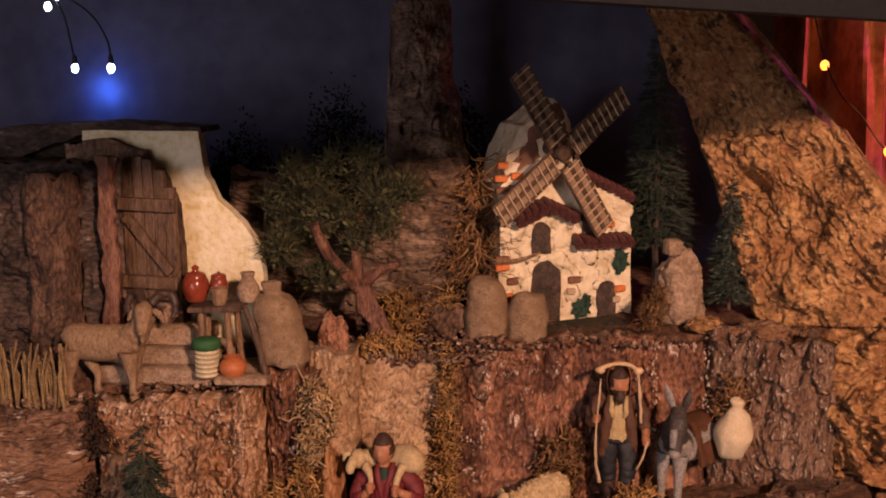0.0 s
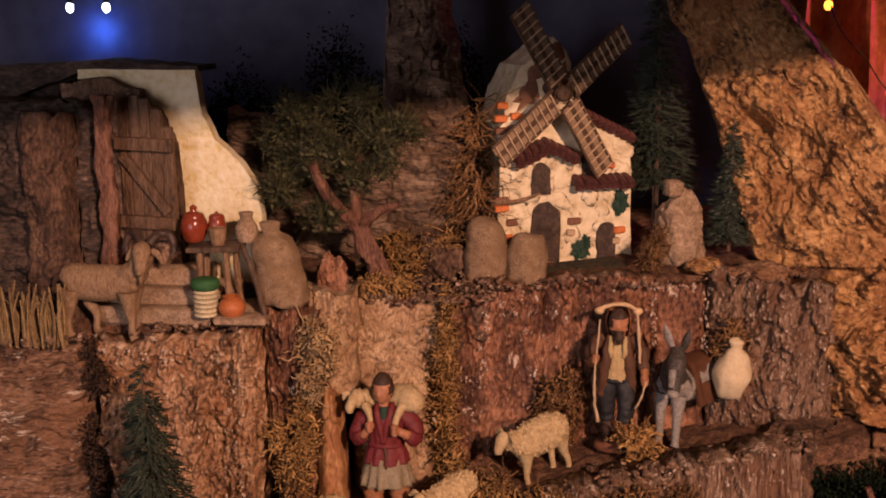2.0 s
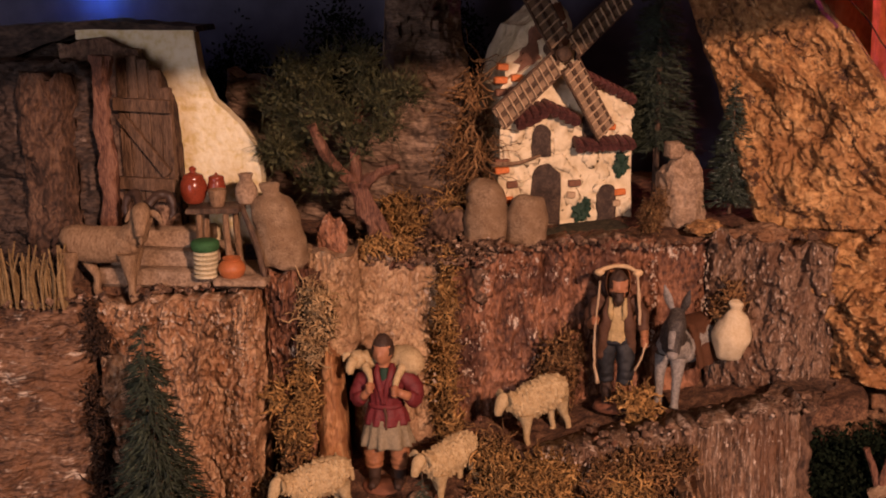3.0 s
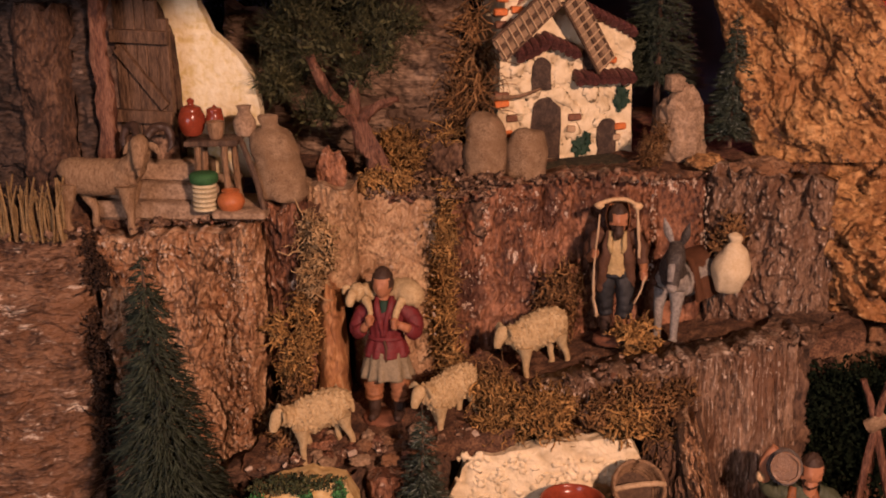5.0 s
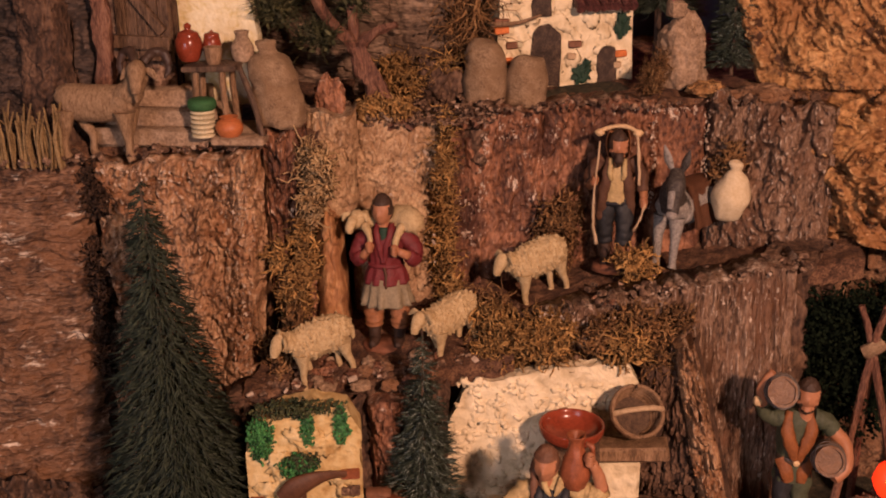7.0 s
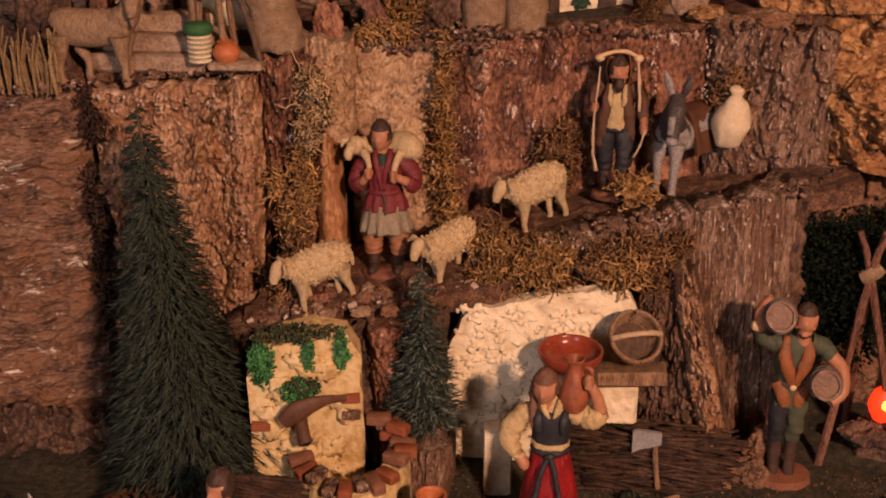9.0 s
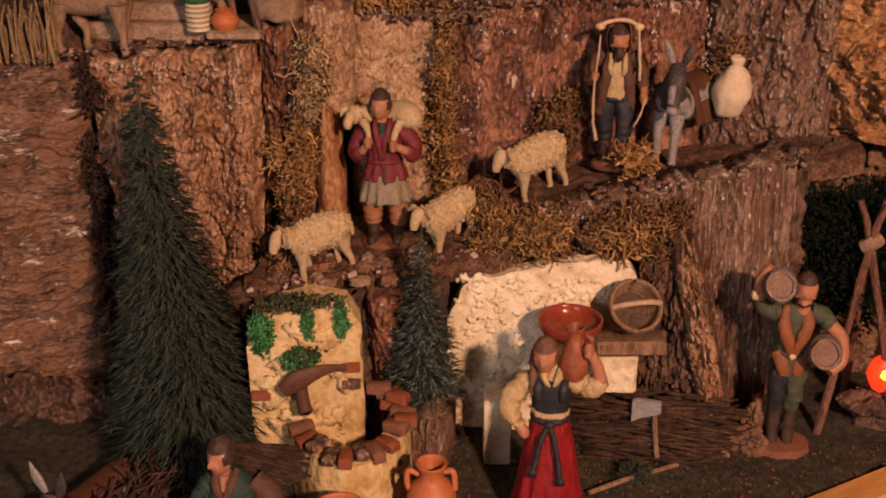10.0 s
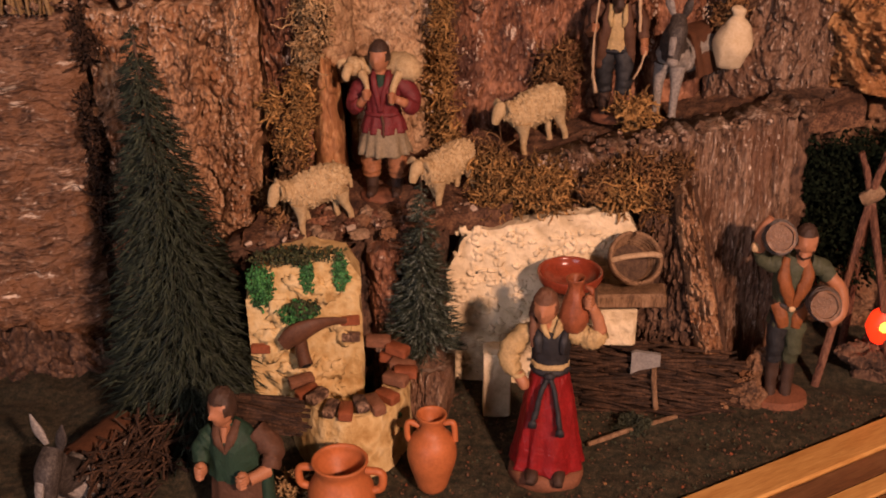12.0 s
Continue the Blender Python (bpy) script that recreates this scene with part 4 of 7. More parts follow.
def olive_tree():
    th = thing("olive_tree", "gnarled reddish olive tree with a dark green crown", "tree", pose(-0.058, 1.062, 0.386))
    bm = bmesh.new()
    tube(bm, [(0.012, 0, -0.010), (0.0, 0, 0.018), (-0.016, 0.0, 0.045), (-0.026, 0, 0.074)], [0.016, 0.0105, 0.009, 0.010], 0, 16, 24, rough=0.7)
    tube(bm, [(0.034, -0.012, -0.008), (0.010, -0.006, 0.010), (-0.006, -0.002, 0.04), (-0.022, 0, 0.07)], [0.005, 0.0065, 0.006, 0.005], 0, 10, 16, rough=0.5, seed=3)
    part("trunk", bm, "trunk_red", th)
    for pts, r in (([(-0.026, 0, 0.070), (-0.046, -0.022, 0.098), (-0.062, -0.040, 0.138)], [0.007, 0.0055, 0.004]), ([(-0.024, 0, 0.070), (-0.006, -0.006, 0.084), (0.018, -0.01, 0.094)], [0.007, 0.005, 0.003]), ([(-0.026, 0, 0.072), (-0.03, 0.01, 0.12), (-0.02, 0.01, 0.16)], [0.006, 0.005, 0.003])):
        bm = bmesh.new()
        tube(bm, pts, r, 0, 10, 12, rough=0.5, seed=r[0] * 900)
        part("limb", bm, "trunk_red", th)
    rng = random.Random(11)
    for k in range(30):
        a = rng.uniform(0, 2 * math.pi)
        f = 1.12 * rng.random() ** 0.5
        c = (-0.040 + 0.074 * f * math.cos(a), rng.uniform(-0.03, 0.035), 0.138 + 0.056 * f * math.sin(a))
        bm = bmesh.new()
        strands(bm, c, (0.014, 0.016, 0.012), 110, 0.022, 0.0006, 0, 0.30, 0.7, rng, 3)
        leaves(bm, c, (rng.uniform(0.010, 0.020), 0.018, rng.uniform(0.008, 0.016)), 34, 0.0065, rng, hollow=0.1)
        part("crown", bm, "leaf_olive", th, kind="stuff")


olive_tree()
boulder("boulder", (-0.105, 1.03, 0.41), (0.015, 0.012, 0.022), "bark_red", 21.0, "small reddish rock under the olive tree", rough=0.4)
bm = bmesh.new()
rng = random.Random(3)
for k in range(700):
    x, y = rng.uniform(-0.16, 0.06), rng.uniform(1.03, 1.14)
    box(bm, (x, y, 0.383 + 0.045 * (x + 0.13) + 0.1 * (y - 1.065) * 0.7), (rng.uniform(0.002, 0.006), rng.uniform(0.002, 0.006), 0.002), (rng.uniform(-30, 30), rng.uniform(-30, 30), rng.uniform(0, 180)))
thing("bark_crumbs", "loose crumbs of brown bark on the terrace", "bark", kind="stuff", bm=bm, mats="bark_dark", smooth=False)

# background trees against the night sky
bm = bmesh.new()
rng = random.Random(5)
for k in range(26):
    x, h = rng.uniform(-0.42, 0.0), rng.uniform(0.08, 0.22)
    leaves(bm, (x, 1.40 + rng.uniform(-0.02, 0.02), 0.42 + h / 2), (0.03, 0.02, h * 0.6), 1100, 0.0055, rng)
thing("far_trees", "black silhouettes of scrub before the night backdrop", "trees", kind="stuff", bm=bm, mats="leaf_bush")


# left house with its door, wall and steps
def house():
    th = thing("house", "whitewashed wall with a flared side and stained plaster", "house", pose(0, 1.04, 0))
    bm = bmesh.new()
    prism(bm, [(-0.36, 0.40), (-0.178, 0.40), (-0.177, 0.47), (-0.182, 0.50), (-0.200, 0.525), (-0.222, 0.545), (-0.234, 0.57), (-0.240, 0.613), (-0.36, 0.613)], 0.0, 0.016, 0, 0.0012, 6)
    part("wall", bm, "plaster_stained", th)
    # Dark thatch; its place above the lamp's shadow line is also put into the colour.
    bm = bmesh.new()
    prism(bm, [(-0.36, 0.610), (-0.238, 0.612), (-0.238, 0.616), (-0.33, 0.622), (-0.42, 0.618), (-0.50, 0.608), (-0.50, 0.56)], 0.002, 0.06, 0, 0.003, 8)
    part("roof", bm, "stone_dark", th, "dark thatched roof edge, coloured darker as unlit")


house()


bm = bmesh.new()
prism(bm, [(-0.37, 0.40), (-0.254, 0.40), (-0.254, 0.50), (-0.260, 0.545), (-0.270, 0.570), (-0.292, 0.592), (-0.325, 0.606), (-0.37, 0.60)], 1.022, 1.036, 0, 0.004, 8, 6.0)
thing("door_surround", "dark bark surround behind the plank door", "wall", kind="structure", bm=bm, mats="bark_dark")


def plank_door():
    th = thing("plank_door", "weathered brown plank door with braces, closed", "door", pose(-0.281, 1.012, 0.448, 0, 0, -12))
    for k in range(5):
        x = -0.024 + 0.012 * k
        bm = bmesh.new()
        top = 0.142 - 0.0011 * (k - 1) ** 2 * 3
        box(bm, (x, 0, top / 2), (0.0112, 0.006, top), (0, random.uniform(-0.6, 0.6), 0), bevel=0.12)
        part("plank", bm, "wood_door", th)
    for z in (0.018, 0.095):
        bm = bmesh.new()
        box(bm, (0.0, -0.006, z), (0.064, 0.006, 0.013), (0, random.uniform(-2, 2), 0), bevel=0.12)
        part("batten", bm, "wood_door", th)
    bm = bmesh.new()
    box(bm, (0.0, -0.006, 0.056), (0.074, 0.005, 0.010), (0, 48, 0), bevel=0.12)
    part("brace", bm, "wood_door", th)


plank_door()
bm = bmesh.new()
tube(bm, [(-0.314, 0.985, 0.40), (-0.311, 0.985, 0.48), (-0.314, 0.985, 0.54), (-0.311, 0.985, 0.592)], [0.010, 0.009, 0.008, 0.009], 0, 14, 30, rough=0.5)
thing("door_post", "rough reddish bark post beside the plank door", "post", bm=bm, mats="trunk_red")
for z, w, y, x in ((0.381, 0.165, 0.972, -0.245), (0.397, 0.130, 0.987, -0.258), (0.413, 0.090, 1.0, -0.270)):
    bm = bmesh.new()
    box(bm, (x, y + 0.02, z), (w, 0.05, 0.017), (0, 0, random.uniform(-2, 2)), bevel=0.12, rough=0.0006)
    thing("stone_step", "worn pale brown stone step below the door", "step", group="steps to the door", bm=bm, mats="stone_step")


def table():
    th = thing("low_table", "rough stick-legged wooden table", "table", pose(-0.203, 0.975, 0.388) @ Matrix.Diagonal((0.88, 1, 1, 1)))
    bm = bmesh.new()
    box(bm, (0, 0, 0.062), (0.058, 0.03, 0.006), (0, -2, 3), bevel=0.2, rough=0.0006)
    part("tabletop", bm, "wood_dark", th)
    for x, y in ((-0.022, -0.008), (0.018, -0.010), (-0.022, 0.012), (0.022, 0.012)):
        bm = bmesh.new()
        tube(bm, [(x, y, 0.0), (x * 0.8, y, 0.03), (x * 0.75, y, 0.061)], [0.004, 0.0035, 0.0035], 0, 8, 6, rough=0.3)
        part("leg", bm, "wood_mid", th)


table()


def pot(name, label, at, prof, mat, handles=(), category="pot", lid=None):
    th = thing(name, label, category, at)
    bm = bmesh.new()
    lathe(bm, prof, mat=0, seg=32, steps=40, cap=True)
    part("body", bm, mat, th)
    for pts, r in handles:
        bm = bmesh.new()
        tube(bm, pts, [r] * len(pts), 0, 10, 14)
        part("handle", bm, mat, th)
    if lid:
        bm = bmesh.new()
        lathe(bm, lid, mat=0, seg=28, steps=16)
        part("lid", bm, mat, th)
    return th


pot("lidded_jar", "red glazed round jar with a knobbed lid", pose(-0.226, 0.980, 0.454) @ Matrix.Diagonal((0.74, 0.74, 0.86, 1)), [(0.001, 0), (0.011, 0.0), (0.017, 0.012), (0.0165, 0.022), (0.012, 0.028), (0.001, 0.029)], "glaze_red", lid=[(0.014, 0.027), (0.012, 0.031), (0.004, 0.034), (0.005, 0.038), (0.001, 0.041)])
pot("lidded_jar", "smaller terracotta jar with a flat lid", pose(-0.206, 0.988, 0.454) @ Matrix.Diagonal((0.68, 0.68, 0.90, 1)), [(0.001, 0), (0.009, 0.0), (0.013, 0.012), (0.010, 0.024), (0.001, 0.025)], "glaze_red", lid=[(0.011, 0.023), (0.010, 0.027), (0.003, 0.029), (0.001, 0.031)])
pot("cup", "small brown wooden cup", pose(-0.199, 0.968, 0.454), [(0.001, 0), (0.006, 0), (0.0085, 0.014), (0.0075, 0.015), (0.001, 0.012)], "wood_mid")
pot("pitcher", "pale brown clay pitcher on the table", pose(-0.176, 0.985, 0.454), [(0.001, 0), (0.008, 0), (0.011, 0.012), (0.006, 0.022), (0.007, 0.028), (0.001, 0.026)], "stone_step")
pot("round_pot", "small squat orange terracotta pot under the table", pose(-0.184, 0.955, 0.388) @ Matrix.Scale(0.84, 4), [(0.001, 0), (0.010, 0.0), (0.0155, 0.010), (0.012, 0.018), (0.009, 0.020), (0.0105, 0.023), (0.006, 0.022), (0.001, 0.018)], "terracotta")
th = thing("rope_basket", "coiled cream rope basket with a green cloth on top", "basket", pose(-0.210, 0.958, 0.386))
for k in range(6):
    bm = bmesh.new()
    lathe(bm, [(0.0085, 0.0005 + 0.0045 * k), (0.0115, 0.0015 + 0.0045 * k), (0.0115, 0.0035 + 0.0045 * k), (0.0085, 0.0045 + 0.0045 * k)], mat=0, seg=24)
    part("coil", bm, "rope_cream", th)
bm = bmesh.new()
lathe(bm, [(0.001, 0.027), (0.012, 0.027), (0.0125, 0.036), (0.001, 0.038)], mat=0, seg=24, steps=10)
part("cloth", bm, "cloth_green", th, "bright green folded cloth")
bm = bmesh.new()
tube(bm, [(-0.153, 0.958, 0.388), (-0.163, 0.965, 0.42), (-0.178, 0.975, 0.452)], [0.003, 0.003, 0.003], 0, 8, 8, rough=0.3)
thing("stick", "dark stick leaning between table and sack", "stick", bm=bm, mats="wood_dark")
bm = bmesh.new()
box(bm, (-0.175, 0.955, 0.385), (0.05, 0.022, 0.008), (0, 0, 4), bevel=0.2)
thing("flat_stone", "flat stone under the pots", "stone", bm=bm, mats="stone_step")
bm = bmesh.new()
rng = random.Random(9)
for k in range(80):
    x = -0.46 + 0.125 * k / 80 + rng.uniform(-0.002, 0.002)
    y = 0.93 + rng.uniform(-0.008, 0.008)
    tube(bm, [(x, y, 0.36), (x + rng.uniform(-0.004, 0.004), y, 0.39), (x + rng.uniform(-0.008, 0.008), y, 0.41 + rng.uniform(-0.008, 0.012))], [0.0013, 0.0012, 0.0008], 0, 5, 4)
thing("reed_fence", "low fence of dry yellow reeds", "fence", kind="stuff", bm=bm, mats="reed")


# ---- figurines: each one plain painted mesh ----
def woolly(bm, freq, amount, above=-1.0, seed=0.0):
    """Curled fleece: the skin is pushed out and in between the locks."""
    bm.normal_update()
    push = []
    for v in bm.verts:
        near, at = noise.voronoi(v.co * freq + Vector((seed, 0, 0)))
        push.append(v.normal * amount * ((near[1] - near[0]) * 1.6 - 0.5) if v.co.z > above else Vector())
    for v, q in zip(bm.verts, push):
        v.co += q


def sheep(name, label, at, wool="wool_cream", size=1.0, head_turn=0.0):
    """A standing clay sheep, facing -x, with a woolly coat."""
    bm = bmesh.new()
    s = size
    tube(bm, [(-0.028 * s, 0, 0.044 * s), (-0.019 * s, 0, 0.044 * s), (-0.004 * s, 0, 0.045 * s), (0.014 * s, 0, 0.047 * s), (0.026 * s, 0, 0.045 * s), (0.032 * s, 0, 0.041 * s)], [0.009 * s, 0.0165 * s, 0.0185 * s, 0.0185 * s, 0.0155 * s, 0.005 * s], 0, 56, 72, flat=0.84)
    h = head_turn * s
    tube(bm, [(-0.018 * s, 0, 0.046 * s), (-0.027 * s, h * 0.5, 0.052 * s), (-0.034 * s, h, 0.055 * s)], [0.0125 * s, 0.0105 * s, 0.0085 * s], 0, 32, 20)
    woolly(bm, 250 / s, 0.0030 * s, seed=at.translation.x * 40)
    tube(bm, [(-0.032 * s, h, 0.060 * s), (-0.037 * s, h * 1.1, 0.057 * s), (-0.043 * s, h * 1.3, 0.049 * s), (-0.045 * s, h * 1.4, 0.044 * s)], [0.0058 * s, 0.0074 * s, 0.0052 * s, 0.0036 * s], 0, 16, 14, flat=0.85)
    for e in (-1, 1):
        tube(bm, [(-0.033 * s, h + e * 0.005 * s, 0.060 * s), (-0.033 * s, h + e * 0.011 * s, 0.061 * s), (-0.035 * s, h + e * 0.018 * s, 0.056 * s)], [0.002 * s, 0.0034 * s, 0.001 * s], 0, 8, 8, flat=0.6)
    for x, y, k in ((-0.019, -0.008, -0.004), (-0.015, 0.008, 0.003), (0.022, -0.008, 0.005), (0.020, 0.008, -0.003)):
        tube(bm, [(x * s, y * s, 0.038 * s), ((x + k * 0.3) * s, y * s, 0.024 * s), ((x + k * 0.9) * s, y * s, 0.013 * s), ((x + k * 0.8) * s, y * s, 0.003 * s), ((x + k * 0.8 - 0.002) * s, y * s, 0.0)], [0.0085 * s, 0.0046 * s, 0.0031 * s, 0.0029 * s, 0.0034 * s], 0, 12, 14)
    tube(bm, [(0.029 * s, 0, 0.050 * s), (0.034 * s, 0, 0.044 * s), (0.0345 * s, 0, 0.034 * s)], [0.003 * s, 0.0032 * s, 0.0018 * s], 0, 8, 6)
    return thing(name, label, "figurine", at, "sheep figurines", bm=bm, mats=wool)


sheep("sheep_figurine", "cream clay sheep grazing on the middle terrace", pose(0.108, 1.030, 0.208, 0, -11, 34), size=1.0)
sheep("sheep_figurine", "cream clay sheep standing on the shepherd ledge", pose(-0.090, 0.908, 0.165, 0, -10, 28), size=0.98, head_turn=-0.006)
sheep("sheep_figurine", "cream clay sheep turned away behind the small fir", pose(0.026, 0.952, 0.177, 0, -8, 48), size=0.95)


def goat():
    """A brown clay goat facing +x, its horned head turned to the front."""
    bm = bmesh.new()
    tube(bm, [(-0.042, 0, 0.048), (-0.036, 0, 0.052), (-0.015, 0, 0.051), (0.008, 0, 0.052), (0.026, 0, 0.054), (0.034, 0, 0.052)], [0.006, 0.0165, 0.018, 0.0175, 0.015, 0.006], 0, 30, 40, flat=0.75)
    tube(bm, [(0.022, 0, 0.056), (0.034, -0.004, 0.068), (0.042, -0.007, 0.082)], [0.014, 0.011, 0.009], 0, 18, 14, rough=0.15)
    tube(bm, [(0.042, -0.006, 0.090), (0.043, -0.013, 0.086), (0.045, -0.020, 0.074), (0.045, -0.022, 0.066)], [0.006, 0.0088, 0.0062, 0.0042], 0, 16, 14)
    tube(bm, [(0.045, -0.021, 0.066), (0.045, -0.021, 0.058)], [0.003, 0.001], 0, 8)
    for e in (-1, 1):
        tube(bm, [(0.043 + e * 0.006, -0.008, 0.086), (0.043 + e * 0.013, -0.008, 0.083), (0.043 + e * 0.018, -0.010, 0.076)], [0.0025, 0.0038, 0.001], 0, 8, 8, flat=0.5)
        tube(bm, [(0.043 + e * 0.004, -0.006, 0.092), (0.043 + e * 0.011, 0.002, 0.100), (0.043 + e * 0.020, 0.006, 0.098), (0.043 + e * 0.024, 0.004, 0.086), (0.043 + e * 0.021, 0.0, 0.077)], [0.0042, 0.0046, 0.0042, 0.0032, 0.0012], 1, 12, 20, rough=0.25)
    for x, y, k in ((-0.034, -0.009, -0.004), (-0.028, 0.009, 0.010), (0.025, -0.009, 0.002), (0.022, 0.009, -0.003)):
        tube(bm, [(x, y, 0.046), (x + k * 0.2, y, 0.032), (x + k, y, 0.018), (x + k * 0.9, y, 0.005), (x + k * 0.9 + 0.002, y, 0.0)], [0.0105, 0.0066, 0.0040, 0.0036, 0.0044], 0, 12, 16)
    tube(bm, [(-0.040, 0, 0.056), (-0.050, -0.002, 0.056), (-0.055, -0.003, 0.048)], [0.003, 0.0034, 0.0015], 1, 8, 8)
    woolly(bm, 210, 0.0009, 0.03)
    thing("goat_figurine", "brown clay goat with dark curled horns on the terrace", "figurine", pose(-0.302, 0.948, 0.367, 0, 0, -4), bm=bm, mats=["goat_brown", "horn_dark"])


goat()

FIG = ["skin", "hair_dark", "tunic_red", "cloth_grey", "legging", "wool_cream", "base_clay", "cloth_brown", "cloth_navy", "blouse_cream", "wood_pale", "vest_orange", "cloth_moss", "cream_cloak", "barrel_wood", "hoop_dark", "skirt_red", "cloth_black", "hair_brown", "terracotta_dark", "cloth_forest"]
(SKIN, HAIR, TUNIC, GREY, LEG, WOOL, BASE, BROWN, NAVY, CREAM, POLE, VEST, MOSS, CLOAK, BARREL, HOOP, SKIRT, BLACK, HAIRB, TERRA, FOREST) = range(21)


def figure(name, label, at, build):
    bm = bmesh.new()
    build(bm)
    for v in bm.verts:
        q = v.co * 130
        f = Vector((v.co.x * 330, v.co.y * 330, v.co.z * 80))
        v.co += Vector((noise.noise(q), noise.noise(q + Vector((7, 0, 0))), 0.5 * noise.noise(q + Vector((0, 7, 0))))) * 0.0008
        v.co += Vector((noise.noise(f), noise.noise(f + Vector((5, 2, 0))), 0)) * 0.0008
    return thing(name, label, "figurine", at, bm=bm, mats=FIG)


def head(bm, c, s, hair, beard=False, turn=0.0, nod=0.0):
    """A small plain modelled head: skull, jaw, nose, hollow brows, hair and beard of one skin."""
    m = Matrix.Translation(c) @ pose(0, 0, 0, nod, 0, turn)
    rows, kinds = [], []
    lat, lon = 24, 32
    for i in range(lat):
        a = math.pi * (i + 0.5) / lat
        row, kind = [], []
        for k in range(lon):
            t = 2 * math.pi * k / lon
            d = Vector((math.sin(a) * math.sin(t), -math.sin(a) * math.cos(t), math.cos(a)))
            q, taper = 1.0, 1 - 0.30 * max(0, -d.z) ** 1.4
            if d.y < 0:
                q += 0.24 * math.exp(-(d.x / 0.13) ** 2 - ((d.z + 0.14) / 0.20) ** 2)
                q -= 0.07 * math.exp(-((abs(d.x) - 0.36) / 0.17) ** 2 - ((d.z - 0.10) / 0.12) ** 2)
                q += 0.05 * math.exp(-(d.x / 0.28) ** 2 - ((d.z + 0.80) / 0.16) ** 2)
                q -= 0.03 * math.exp(-(d.x / 0.30) ** 2 - ((d.z + 0.48) / 0.07) ** 2)
            ruffle = noise.noise(Vector((d.x * 7, d.y * 7, d.z * 3)))
            on = d.z > 0.56 + 0.12 * d.y or (d.y > -0.05 and d.z > -0.62) or (abs(d.x) > 0.78 and d.z > -0.15)
            chin = beard and d.y < 0.3 and (d.z < -0.60 or (d.z < -0.20 and abs(d.x) > 0.60))
            if on:
                q += 0.07 + 0.11 * ruffle
            elif chin:
                q += 0.20 + 0.12 * ruffle
            row.append(bm.verts.new(m @ Vector((d.x * 0.0092 * s * q * taper, d.y * 0.0104 * s * q, d.z * 0.0132 * s * (q if on or chin else 1)))))
            kind.append(hair if on or chin else SKIN)
        rows.append(row)
        kinds.append(kind)
    for i in range(lat - 1):
        for k in range(lon):
            j = (k + 1) % lon
            bm.faces.new((rows[i + 1][k], rows[i + 1][j], rows[i][j], rows[i][k])).material_index = kinds[i][k]
    bm.faces.new(rows[0]).material_index = hair
    bm.faces.new(list(reversed(rows[-1]))).material_index = hair if beard else SKIN
    x, y, z = c
    tube(bm, [(x, y + 0.001, z - 0.007 * s), (x, y + 0.003, z - 0.021 * s)], [0.0052 * s, 0.0065 * s], SKIN, 14)


def fist(bm, c, r=0.005):
    """A closed clay hand with a row of finger ridges."""
    blob(bm, c, (r, r * 0.85, r * 1.1), SKIN, seg=12)
    for k in range(4):
        z = c[2] + r * (0.7 - 0.45 * k)
        tube(bm, [(c[0] - r * 0.6, c[1] - r * 0.6, z), (c[0], c[1] - r * 1.05, z - r * 0.1), (c[0] + r * 0.6, c[1] - r * 0.55, z - r * 0.1)], [r * 0.26] * 3, SKIN, 6, 6)


